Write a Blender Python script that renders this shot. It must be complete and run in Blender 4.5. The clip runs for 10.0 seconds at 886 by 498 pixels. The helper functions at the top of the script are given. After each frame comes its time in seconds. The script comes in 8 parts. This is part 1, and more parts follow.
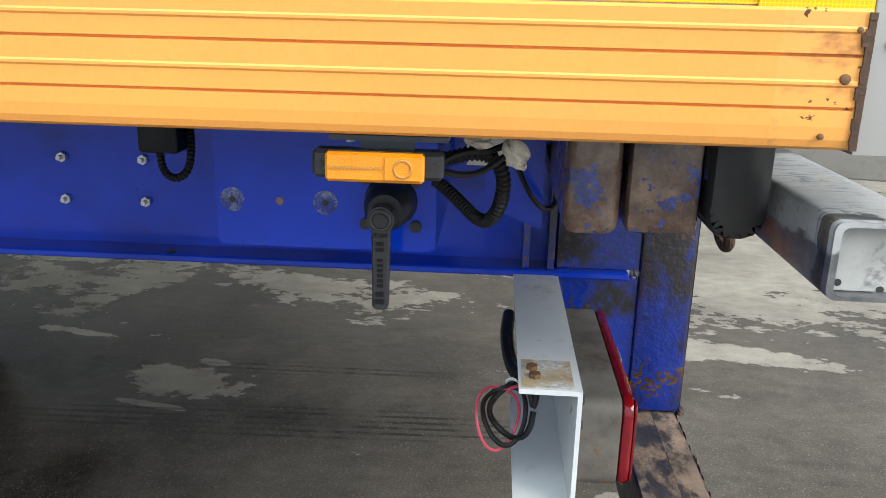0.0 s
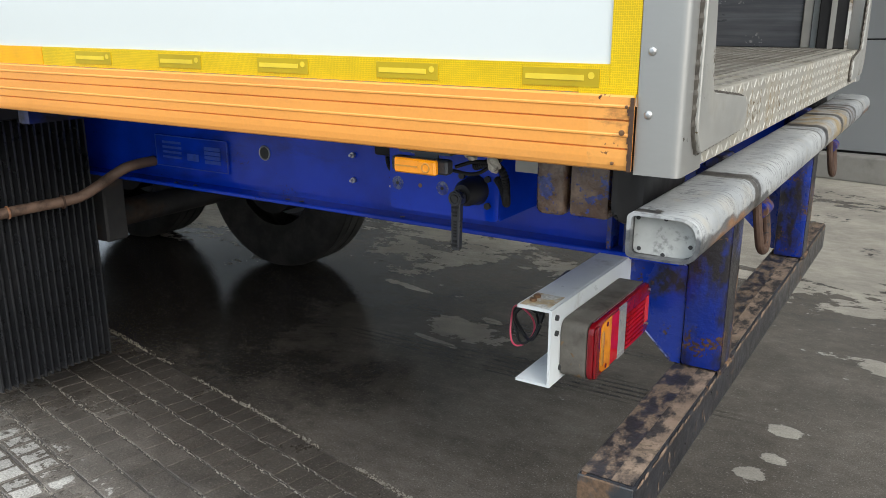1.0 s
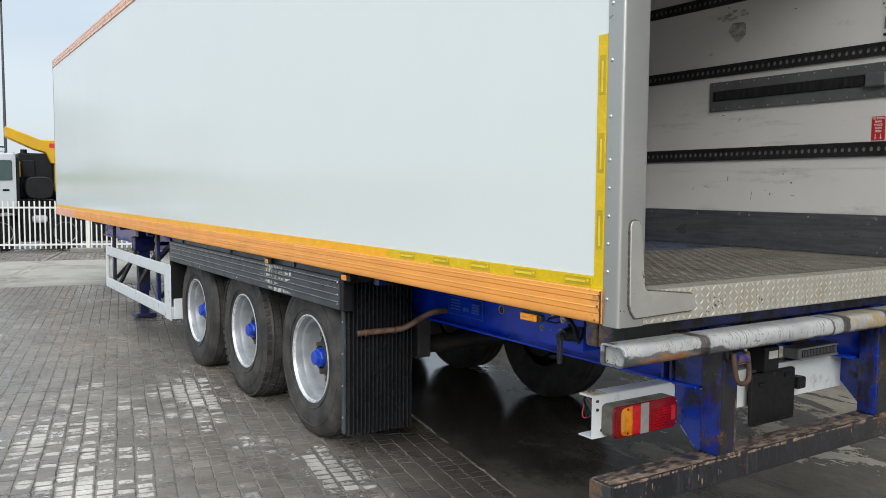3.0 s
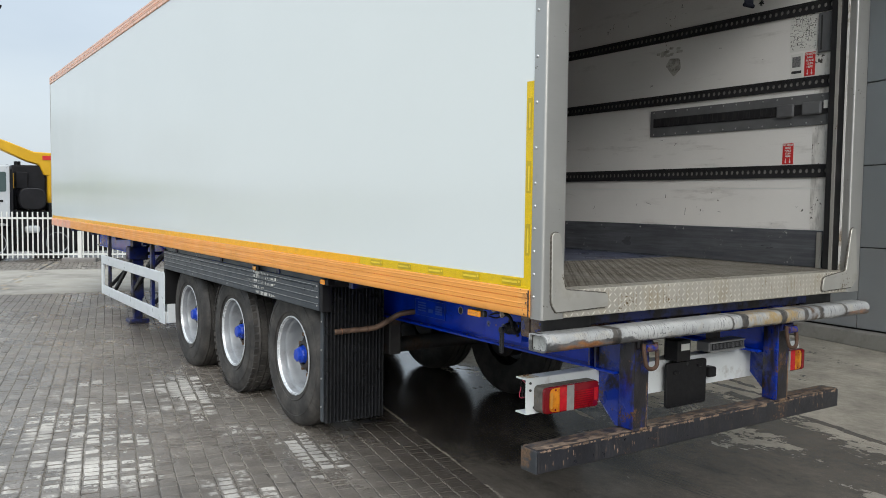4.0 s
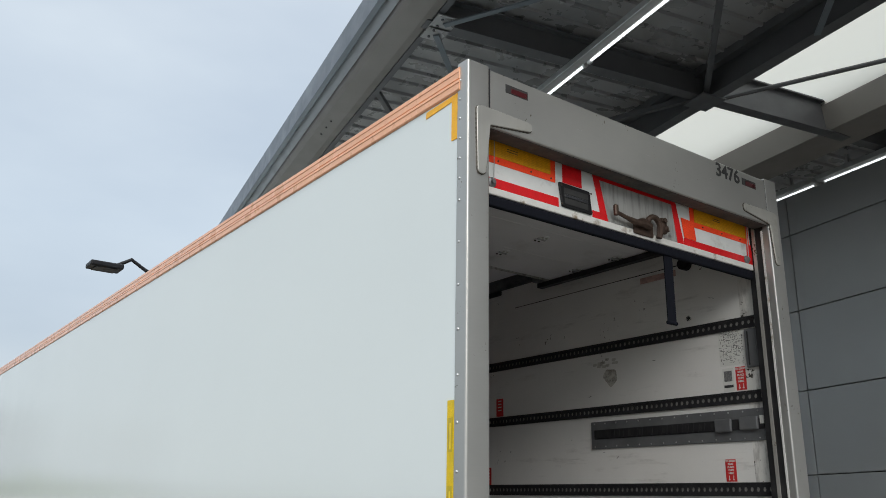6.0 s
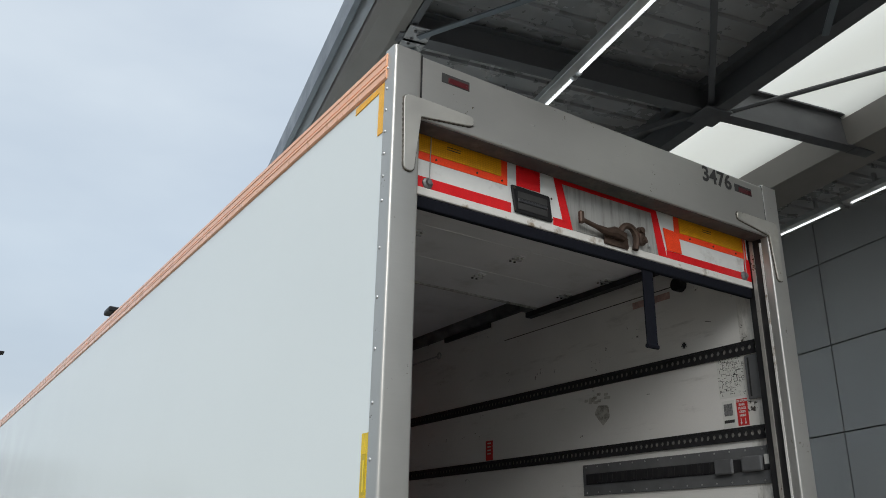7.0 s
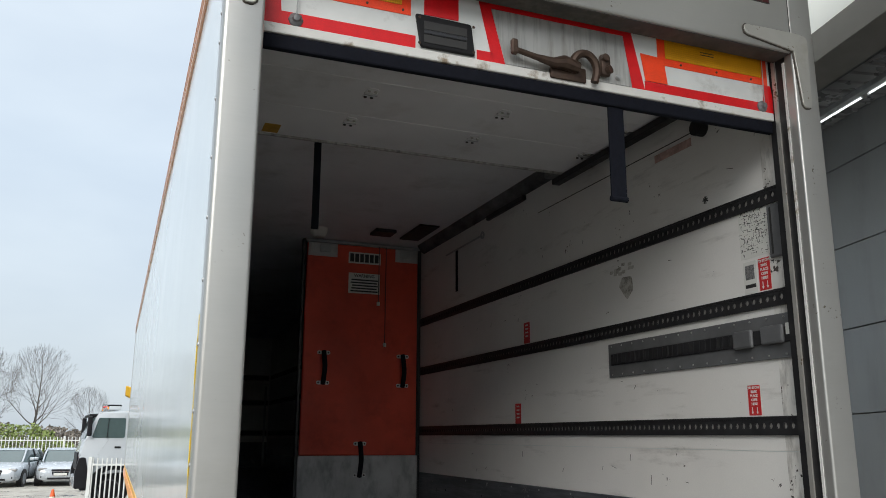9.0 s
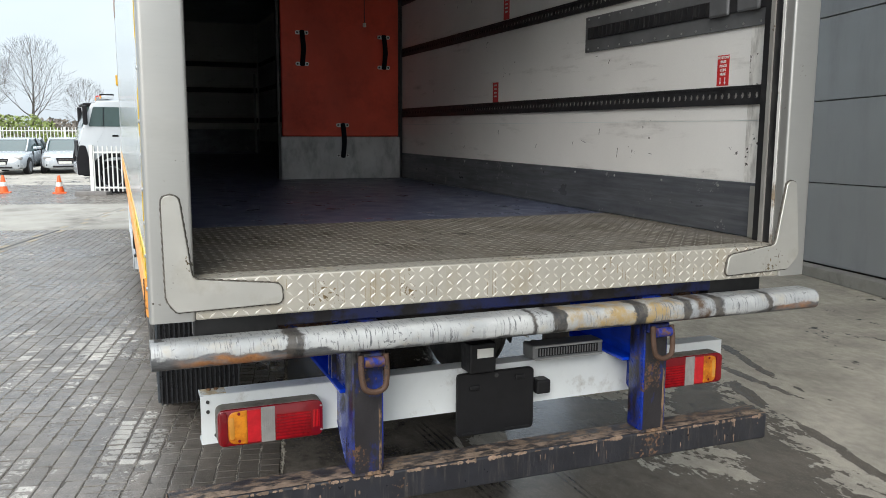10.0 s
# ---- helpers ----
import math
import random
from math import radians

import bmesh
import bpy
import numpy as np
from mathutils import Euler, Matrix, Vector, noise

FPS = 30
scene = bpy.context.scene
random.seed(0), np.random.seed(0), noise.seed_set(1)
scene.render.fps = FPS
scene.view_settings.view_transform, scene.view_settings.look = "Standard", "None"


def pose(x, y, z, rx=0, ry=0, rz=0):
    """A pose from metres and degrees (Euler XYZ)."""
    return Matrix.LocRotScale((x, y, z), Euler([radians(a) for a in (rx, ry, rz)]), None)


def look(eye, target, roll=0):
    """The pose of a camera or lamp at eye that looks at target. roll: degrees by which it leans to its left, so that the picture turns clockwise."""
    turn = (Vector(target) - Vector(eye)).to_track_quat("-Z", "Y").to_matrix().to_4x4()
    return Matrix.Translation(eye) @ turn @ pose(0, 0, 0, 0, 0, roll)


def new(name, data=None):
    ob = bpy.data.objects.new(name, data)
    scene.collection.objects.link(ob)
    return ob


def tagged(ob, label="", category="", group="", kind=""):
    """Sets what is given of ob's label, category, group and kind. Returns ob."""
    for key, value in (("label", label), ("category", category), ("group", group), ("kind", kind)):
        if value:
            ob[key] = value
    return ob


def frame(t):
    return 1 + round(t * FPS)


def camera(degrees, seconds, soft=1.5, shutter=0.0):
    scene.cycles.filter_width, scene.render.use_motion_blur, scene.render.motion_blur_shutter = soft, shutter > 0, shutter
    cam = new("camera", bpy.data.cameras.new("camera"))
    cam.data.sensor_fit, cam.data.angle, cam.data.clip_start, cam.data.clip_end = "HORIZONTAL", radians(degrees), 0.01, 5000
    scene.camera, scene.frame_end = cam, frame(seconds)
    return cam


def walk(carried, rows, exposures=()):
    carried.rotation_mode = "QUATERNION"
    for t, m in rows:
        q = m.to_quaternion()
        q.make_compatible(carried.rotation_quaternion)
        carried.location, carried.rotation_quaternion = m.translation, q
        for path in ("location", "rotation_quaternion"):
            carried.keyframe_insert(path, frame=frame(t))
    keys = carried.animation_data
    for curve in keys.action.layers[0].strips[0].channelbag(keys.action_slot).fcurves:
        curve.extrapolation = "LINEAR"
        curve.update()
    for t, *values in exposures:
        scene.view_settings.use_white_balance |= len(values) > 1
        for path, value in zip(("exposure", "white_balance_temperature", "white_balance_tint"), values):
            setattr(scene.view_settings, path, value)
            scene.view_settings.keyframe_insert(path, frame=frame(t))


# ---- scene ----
cam = camera(57.0, 10.0, soft=0.9)
PATH = [
    (0, (-0.409, -0.780, 1.268), (-0.525, 1.134, 0.702), 1.4),
    (0.5, (-0.032, -1.062, 1.342), (-0.578, 0.783, 0.797), 1.2),
    (1, (0.370, -1.315, 1.400), (-0.652, 0.314, 0.853), 0.0),
    (1.5, (0.775, -1.582, 1.497), (-0.532, -0.172, 0.948), -1.0),
    (2, (1.252, -1.737, 1.564), (-0.231, -0.476, 1.104), -0.7),
    (2.5, (1.692, -1.949, 1.608), (0.067, -0.833, 1.270), 0.0),
    (3, (2.094, -2.120, 1.646), (0.423, -1.032, 1.498), 0.4),
    (3.2, (2.250, -2.180, 1.640), (0.580, -1.083, 1.590), 0.7),
    (4.5, (2.824, -2.421, 1.706), (1.174, -1.301, 1.555), 0.7),
    (5, (2.824, -2.440, 1.756), (1.194, -1.283, 1.734), 0.9),
    (5.5, (2.761, -2.389, 1.812), (1.165, -1.231, 2.145), 1.0),
    (6, (2.720, -2.130, 1.790), (1.182, -1.001, 2.380), 0.9),
    (6.2, (2.660, -2.006, 1.778), (1.152, -0.882, 2.450), 0.6),
    (7.3, (2.557, -1.153, 1.805), (0.927, -0.232, 2.508), 1.0),
    (7.5, (2.578, -0.970, 1.811), (0.900, -0.151, 2.527), 1.1),
    (8, (2.569, -0.644, 1.856), (0.850, 0.055, 2.604), 1.1),
    (8.5, (2.489, -0.399, 1.865), (0.757, 0.287, 2.591), 0.6),
    (9, (2.528, -0.220, 1.837), (0.713, 0.492, 2.285), 0.2),
    (9.5, (2.583, -0.137, 1.786), (0.725, 0.597, 1.862), 0.1),
    (10, (2.554, -0.069, 1.732), (0.715, 0.661, 1.443), 0.3),
]
EXPOSURES = [(0.0, 1.30), (0.5, 1.05), (1.0, 0.92), (1.5, 0.80), (2.5, 0.64), (3.5, 0.58), (5.5, 0.40), (8.0, 0.32), (8.7, 0.44), (9.5, 0.82), (10.0, 0.95)]
walk(cam, [(t, look(eye, target, roll)) for t, eye, target, roll in PATH], EXPOSURES)

# ---------------------------------------------------------------- light
SUN_FROM = (1.78, -1.05, 1.28)     # overcast: a weak, very wide sun over the open yard
SUN_ELEV = math.degrees(math.atan2(SUN_FROM[2], math.hypot(SUN_FROM[0], SUN_FROM[1])))
SUN_AZ = math.degrees(math.atan2(SUN_FROM[0], SUN_FROM[1]))
world = bpy.data.worlds.new("overcast_sky")
scene.world = world
world.use_nodes = True
wn, wl = world.node_tree.nodes, world.node_tree.links
wn.clear()
w_out = wn.new("ShaderNodeOutputWorld")
w_bg = wn.new("ShaderNodeBackground")
w_sky = wn.new("ShaderNodeTexSky")
w_sky.sky_type = 'NISHITA'
w_sky.sun_disc = False
w_sky.sun_elevation = radians(SUN_ELEV)
w_sky.sun_rotation = radians(SUN_AZ)
w_sky.air_density, w_sky.dust_density = 1.0, 3.0
w_scale = wn.new("ShaderNodeMix"); w_scale.data_type = 'RGBA'; w_scale.blend_type = 'MULTIPLY'
w_scale.inputs[0].default_value = 1.0
w_scale.inputs[7].default_value = (0.10, 0.10, 0.10, 1)
wl.new(w_sky.outputs[0], w_scale.inputs[6])
w_co = wn.new("ShaderNodeTexCoord")
w_sep = wn.new("ShaderNodeSeparateXYZ")
wl.new(w_co.outputs["Generated"], w_sep.inputs[0])
w_ramp = wn.new("ShaderNodeValToRGB")           # overcast sky: brighter towards the zenith
w_ramp.color_ramp.elements[0].position = 0.0
w_ramp.color_ramp.elements[0].color = (0.46, 0.51, 0.55, 1)
w_ramp.color_ramp.elements[1].position = 1.0
w_ramp.color_ramp.elements[1].color = (1.95, 2.06, 2.15, 1)
e = w_ramp.color_ramp.elements.new(0.30)
e.color = (0.50, 0.575, 0.65, 1)
e = w_ramp.color_ramp.elements.new(0.62)
e.color = (0.58, 0.645, 0.71, 1)
wl.new(w_sep.outputs[2], w_ramp.inputs[0])
w_map = wn.new("ShaderNodeMapping")
w_map.inputs["Scale"].default_value = (1.0, 1.0, 2.6)
wl.new(w_co.outputs["Generated"], w_map.inputs[0])
w_noise = wn.new("ShaderNodeTexNoise")
w_noise.inputs["Scale"].default_value = 1.9
w_noise.inputs["Detail"].default_value = 5.0
w_noise.inputs["Roughness"].default_value = 0.5
wl.new(w_map.outputs[0], w_noise.inputs["Vector"])
w_cr = wn.new("ShaderNodeValToRGB")
w_cr.color_ramp.elements[0].position, w_cr.color_ramp.elements[0].color = 0.35, (0.88, 0.90, 0.93, 1)
w_cr.color_ramp.elements[1].position, w_cr.color_ramp.elements[1].color = 0.68, (1.10, 1.09, 1.07, 1)
wl.new(w_noise.outputs[0], w_cr.inputs[0])
w_mul = wn.new("ShaderNodeMix"); w_mul.data_type = 'RGBA'; w_mul.blend_type = 'MULTIPLY'
w_mul.inputs[0].default_value = 1.0
wl.new(w_ramp.outputs[0], w_mul.inputs[6])
wl.new(w_cr.outputs[0], w_mul.inputs[7])
w_mix = wn.new("ShaderNodeMix"); w_mix.data_type = 'RGBA'
w_mix.inputs[0].default_value = 0.88
wl.new(w_scale.outputs[2], w_mix.inputs[6])
wl.new(w_mul.outputs[2], w_mix.inputs[7])
wl.new(w_mix.outputs[2], w_bg.inputs[0])
w_bg.inputs[1].default_value = 1.0
wl.new(w_bg.outputs[0], w_out.inputs[0])

sun = new("sun", bpy.data.lights.new("sun", 'SUN'))
sun.data.energy = 1.36
sun.data.angle = radians(35)
sun.data.color = (1.0, 0.97, 0.93)
sun.matrix_world = look(SUN_FROM, (0, 0, 0))

# ---------------------------------------------------------------- small tools
def thing(name, label="", category="", group="", kind="", m=None):
    ob = new(name)
    ob.empty_display_size = 0.2
    if m is not None:
        ob.matrix_basis = m
    return tagged(ob, label, category, group, kind)


def mesh_of(name, bm, material, smooth=False):
    bmesh.ops.recalc_face_normals(bm, faces=bm.faces)
    me = bpy.data.meshes.new(name)
    bm.to_mesh(me)
    bm.free()
    if material:
        me.materials.append(material)
    if smooth:
        me.shade_smooth()
        me.set_sharp_from_angle(angle=radians(35))
    return me


def part(name, bm, material, parent=None, label="", smooth=False, m=None):
    ob = new(name, mesh_of(name, bm, material, smooth))
    ob.parent = parent
    if m is not None:
        ob.matrix_basis = m
    return tagged(ob, label)


def again(ob, parent, m, label=""):
    """Another object on the same mesh."""
    o = new(ob.name.split(".")[0], ob.data)
    o.parent = parent
    o.matrix_basis = m
    return tagged(o, label)


def box(x0, x1, y0, y1, z0, z1, bevel=0.0, seg=2, bm=None):
    own = bmesh.new()
    r = bmesh.ops.create_cube(own, size=1)
    bmesh.ops.scale(own, vec=(abs(x1 - x0), abs(y1 - y0), abs(z1 - z0)), verts=r["verts"])
    bmesh.ops.translate(own, vec=((x0 + x1) / 2, (y0 + y1) / 2, (z0 + z1) / 2), verts=r["verts"])
    if bevel > 0:
        bmesh.ops.bevel(own, geom=own.edges[:], offset=bevel, segments=seg, profile=0.5, affect='EDGES')
    return merge(bm, own)


def merge(bm, own):
    if bm is None:
        return own
    me = bpy.data.meshes.new("t")
    own.to_mesh(me)
    own.free()
    bm.from_mesh(me)
    bpy.data.meshes.remove(me)
    return bm


def rod(p, q, r, seg=12, bm=None, r2=None, cap=True):
    """A round bar from p to q."""
    own = bmesh.new()
    p, q = Vector(p), Vector(q)
    d = q - p
    bmesh.ops.create_cone(own, cap_ends=cap, segments=seg, radius1=r, radius2=r if r2 is None else r2, depth=d.length)
    m = Matrix.Translation((p + q) / 2) @ d.to_track_quat("Z", "Y").to_matrix().to_4x4()
    bmesh.ops.transform(own, matrix=m, verts=own.verts)
    return merge(bm, own)


def beam(p, q, w, h, bm=None, bevel=0.0):
    """A square bar from p to q, w wide and h high."""
    own = box(-w / 2, w / 2, -h / 2, h / 2, -0.5, 0.5)
    p, q = Vector(p), Vector(q)
    d = q - p
    bmesh.ops.scale(own, vec=(1, 1, d.length), verts=own.verts)
    if bevel:
        bmesh.ops.bevel(own, geom=own.edges[:], offset=bevel, segments=1, affect='EDGES')
    m = Matrix.Translation((p + q) / 2) @ d.to_track_quat("Z", "Y").to_matrix().to_4x4()
    bmesh.ops.transform(own, matrix=m, verts=own.verts)
    return merge(bm, own)


def prism(outline, axis, a, b, bevel=0.0, bm=None, seg=2):
    """An outline (pairs) pushed along an axis from a to b. The pairs are (y,z), (x,z) or (x,y)."""
    own = bmesh.new()
    def at(u, v, w):
        return {"x": (w, u, v), "y": (u, w, v), "z": (u, v, w)}[axis]
    lo = [own.verts.new(at(u, v, a)) for u, v in outline]
    hi = [own.verts.new(at(u, v, b)) for u, v in outline]
    own.faces.new(lo)
    own.faces.new(hi)
    n = len(outline)
    for i in range(n):
        own.faces.new((lo[i], lo[(i + 1) % n], hi[(i + 1) % n], hi[i]))
    if bevel:
        bmesh.ops.recalc_face_normals(own, faces=own.faces)
        bmesh.ops.bevel(own, geom=own.edges[:], offset=bevel, segments=seg, profile=0.5, affect='EDGES')
    return merge(bm, own)


def rounded(outline, r, seg=4):
    """An outline with its corners rounded."""
    out = []
    n = len(outline)
    for i in range(n):
        a, b, c = (Vector(outline[i - 1]), Vector(outline[i]), Vector(outline[(i + 1) % n]))
        rr = r[i] if isinstance(r, (list, tuple)) else r
        rr = min(rr, (a - b).length * 0.49, (c - b).length * 0.49)
        p, q = b + (a - b).normalized() * rr, b + (c - b).normalized() * rr
        if rr < 1e-5:
            out.append(tuple(b))
            continue
        for k in range(seg + 1):
            t = k / seg
            out.append(tuple((1 - t) ** 2 * p + 2 * t * (1 - t) * b + t * t * q))
    return out


def lathe(profile, seg=32, axis="y", bm=None):
    """A profile of (radius, along) turned about an axis; open at both ends if the radius is not 0."""
    own = bmesh.new()
    rings = []
    for r, s in profile:
        ring = []
        for k in range(seg):
            a = 2 * math.pi * k / seg
            c, d = r * math.cos(a), r * math.sin(a)
            ring.append(own.verts.new({"y": (c, s, d), "x": (s, c, d), "z": (c, d, s)}[axis]))
        rings.append(ring)
    for i in range(len(rings) - 1):
        for k in range(seg):
            own.faces.new((rings[i][k], rings[i][(k + 1) % seg], rings[i + 1][(k + 1) % seg], rings[i + 1][k]))
    bmesh.ops.remove_doubles(own, verts=own.verts, dist=1e-6)
    return merge(bm, own)


def pipe(points, r, seg=8, bm=None, smooth_steps=0):
    """A round pipe along points."""
    pts = [Vector(p) for p in points]
    for _ in range(smooth_steps):
        new_pts = [pts[0]]
        for a, b in zip(pts, pts[1:]):
            new_pts += [a.lerp(b, 0.25), a.lerp(b, 0.75)]
        pts = new_pts + [pts[-1]]
    own = bmesh.new()
    rings = []
    up = None
    for i, p in enumerate(pts):
        d = (pts[min(i + 1, len(pts) - 1)] - pts[max(i - 1, 0)]).normalized()
        if up is None:
            up = d.orthogonal().normalized()
        up = (up - d * up.dot(d)).normalized()
        side = d.cross(up)
        rr = r(i) if callable(r) else r
        rings.append([own.verts.new(p + rr * (math.cos(2 * math.pi * k / seg) * up + math.sin(2 * math.pi * k / seg) * side)) for k in range(seg)])
    for a, b in zip(rings, rings[1:]):
        for k in range(seg):
            own.faces.new((a[k], a[(k + 1) % seg], b[(k + 1) % seg], b[k]))
    own.faces.new(rings[0])
    own.faces.new(list(reversed(rings[-1])))
    return merge(bm, own)


def ring_bm(centre, radius, thick, normal, seg=20, sub=8, bm=None, stretch=1.0):
    own = bmesh.new()
    rings = []
    for k in range(seg):
        a = 2 * math.pi * k / seg
        c = Vector((math.cos(a) * radius, math.sin(a) * radius * stretch, 0))
        rings.append([own.verts.new(c + thick * (math.cos(2 * math.pi * j / sub) * c.normalized() + math.sin(2 * math.pi * j / sub) * Vector((0, 0, 1)))) for j in range(sub)])
    for k in range(seg):
        a, b = rings[k], rings[(k + 1) % seg]
        for j in range(sub):
            own.faces.new((a[j], a[(j + 1) % sub], b[(j + 1) % sub], b[j]))
    m = Matrix.Translation(centre) @ Vector(normal).to_track_quat("Z", "Y").to_matrix().to_4x4()
    bmesh.ops.transform(own, matrix=m, verts=own.verts)
    return merge(bm, own)


def writing(text, size, material, parent, m, name="lettering", bold=0.0):
    """Flat raised letters as a mesh."""
    cu = bpy.data.curves.new("t", 'FONT')
    cu.body, cu.size, cu.extrude, cu.offset = text, size, 0.0006, bold
    cu.align_x, cu.align_y = 'CENTER', 'CENTER'
    cu.resolution_u = 3
    tmp = bpy.data.objects.new("t", cu)
    scene.collection.objects.link(tmp)
    me = bpy.data.meshes.new_from_object(tmp.evaluated_get(bpy.context.evaluated_depsgraph_get()))
    bpy.data.objects.remove(tmp)
    me.materials.clear()
    me.materials.append(material)
    ob = new(name, me)
    ob.parent = parent
    ob.matrix_basis = m
    return ob

# ---------------------------------------------------------------- materials
def mat(name, color, rough=0.5, metal=0.0, vary=0.12, scale=8.0, fine=0.0, fine_scale=200.0, bump=0.0, bump_scale=60.0,
        dirt=None, dirt_amount=0.0, dirt_scale=3.0, dirt_stretch=(1, 1, 1), dirt_rough=0.8, rough_vary=0.1, spec=0.5, coat=0.0,
        island=0.0, sharp=0.12, chips=None, chip_amount=0.3, chip_scale=140.0, chip_mask=7.0, stretch=(1, 1, 1)):
    """A painted, metal, rubber or stone surface: tone at two scales, patches of dirt or rust with their own roughness, fine relief."""
    m = bpy.data.materials.new(name)
    m.use_nodes = True
    n, l = m.node_tree.nodes, m.node_tree.links
    b = n["Principled BSDF"]
    b.inputs["Metallic"].default_value = metal
    b.inputs["Specular IOR Level"].default_value = spec
    b.inputs["Coat Weight"].default_value = coat
    b.inputs["Coat Roughness"].default_value = 0.12
    geo = n.new("ShaderNodeNewGeometry")
    pos = geo.outputs["Position"]

    def noise(s, detail=4.0, stretch=None, rough_n=0.55):
        t = n.new("ShaderNodeTexNoise")
        t.inputs["Scale"].default_value = s
        t.inputs["Detail"].default_value = detail
        t.inputs["Roughness"].default_value = rough_n
        if stretch and tuple(stretch) != (1, 1, 1):
            mp = n.new("ShaderNodeMapping")
            mp.inputs["Scale"].default_value = stretch
            l.new(pos, mp.inputs[0])
            l.new(mp.outputs[0], t.inputs["Vector"])
        else:
            l.new(pos, t.inputs["Vector"])
        return t.outputs[0]

    def rng(v, a, b0, lo, hi):
        r = n.new("ShaderNodeMapRange")
        r.inputs["From Min"].default_value, r.inputs["From Max"].default_value = a, b0
        r.inputs["To Min"].default_value, r.inputs["To Max"].default_value = lo, hi
        l.new(v, r.inputs["Value"])
        return r.outputs[0]

    def mixc(f, a, c, kind='MIX'):
        x = n.new("ShaderNodeMix")
        x.data_type = 'RGBA'
        x.blend_type = kind
        for s, v in ((x.inputs[0], f), (x.inputs[6], a), (x.inputs[7], c)):
            if isinstance(v, (int, float)):
                s.default_value = v
            elif isinstance(v, tuple):
                s.default_value = (*v[:3], 1)
            else:
                l.new(v, s)
        return x.outputs[2]

    tone = rng(noise(scale), 0.3, 0.7, 1 - vary, 1 + vary)
    comb = n.new("ShaderNodeCombineColor")
    for s in comb.inputs:
        l.new(tone, s)
    col = mixc(1.0, color, comb.outputs[0], 'MULTIPLY')
    if fine:
        f = rng(noise(fine_scale, 2.0, stretch), 0.3, 0.7, 1 - fine, 1 + fine)
        c2 = n.new("ShaderNodeCombineColor")
        for s in c2.inputs:
            l.new(f, s)
        col = mixc(1.0, col, c2.outputs[0], 'MULTIPLY')
    if island:
        f = rng(geo.outputs["Random Per Island"], 0, 1, 1 - island, 1 + island)
        c3 = n.new("ShaderNodeCombineColor")
        for s in c3.inputs:
            l.new(f, s)
        col = mixc(1.0, col, c3.outputs[0], 'MULTIPLY')
    ro = rng(noise(scale * 2.3), 0.3, 0.7, max(0.02, rough - rough_vary), min(1, rough + rough_vary))
    if dirt:
        k = rng(noise(dirt_scale, 8.0, dirt_stretch, 0.65), 0.62 - 0.45 * dirt_amount, 0.62 - 0.45 * dirt_amount + sharp, 0, 1)
        dcol = mixc(rng(noise(dirt_scale * 6), 0.35, 0.65, 0, 1), dirt, tuple(0.55 * v for v in dirt))
        col = mixc(k, col, dcol)
        x = n.new("ShaderNodeMix")
        l.new(k, x.inputs[0])
        l.new(ro, x.inputs[2])
        x.inputs[3].default_value = dirt_rough
        ro = x.outputs[0]
        if metal:
            l.new(rng(k, 0, 1, metal, 0.0), b.inputs["Metallic"])
    if chips:
        sp = n.new("ShaderNodeMath")
        sp.operation = 'ADD'
        l.new(noise(chip_scale, 3.0), sp.inputs[0])
        l.new(rng(noise(chip_mask, 4.0), 0.3, 0.7, -0.30, 0.30), sp.inputs[1])
        k2 = rng(sp.outputs[0], 0.80 - 0.5 * chip_amount, 0.84 - 0.5 * chip_amount, 0, 1)
        col = mixc(k2, col, mixc(rng(noise(chip_scale * 0.6), 0.4, 0.6, 0, 1), chips, tuple(0.5 * v for v in chips)))
    l.new(col, b.inputs["Base Color"])
    l.new(ro, b.inputs["Roughness"])
    if bump:
        bp = n.new("ShaderNodeBump")
        bp.inputs["Strength"].default_value = bump
        bp.inputs["Distance"].default_value = 0.004
        l.new(noise(bump_scale, 6.0), bp.inputs["Height"])
        l.new(bp.outputs[0], b.inputs["Normal"])
    return m


def lamp_plastic(name, color, rough=0.15):
    """A coloured lens with moulded ribs."""
    m = mat(name, color, rough, vary=0.10, scale=30, coat=0.6, spec=0.6)
    n, l = m.node_tree.nodes, m.node_tree.links
    w = n.new("ShaderNodeTexVoronoi")
    w.inputs["Scale"].default_value = 520
    g = n.new("ShaderNodeNewGeometry")
    l.new(g.outputs["Position"], w.inputs["Vector"])
    bp = n.new("ShaderNodeBump")
    bp.inputs["Strength"].default_value = 0.25
    bp.inputs["Distance"].default_value = 0.0015
    l.new(w.outputs["Distance"], bp.inputs["Height"])
    l.new(bp.outputs[0], n["Principled BSDF"].inputs["Normal"])
    return m


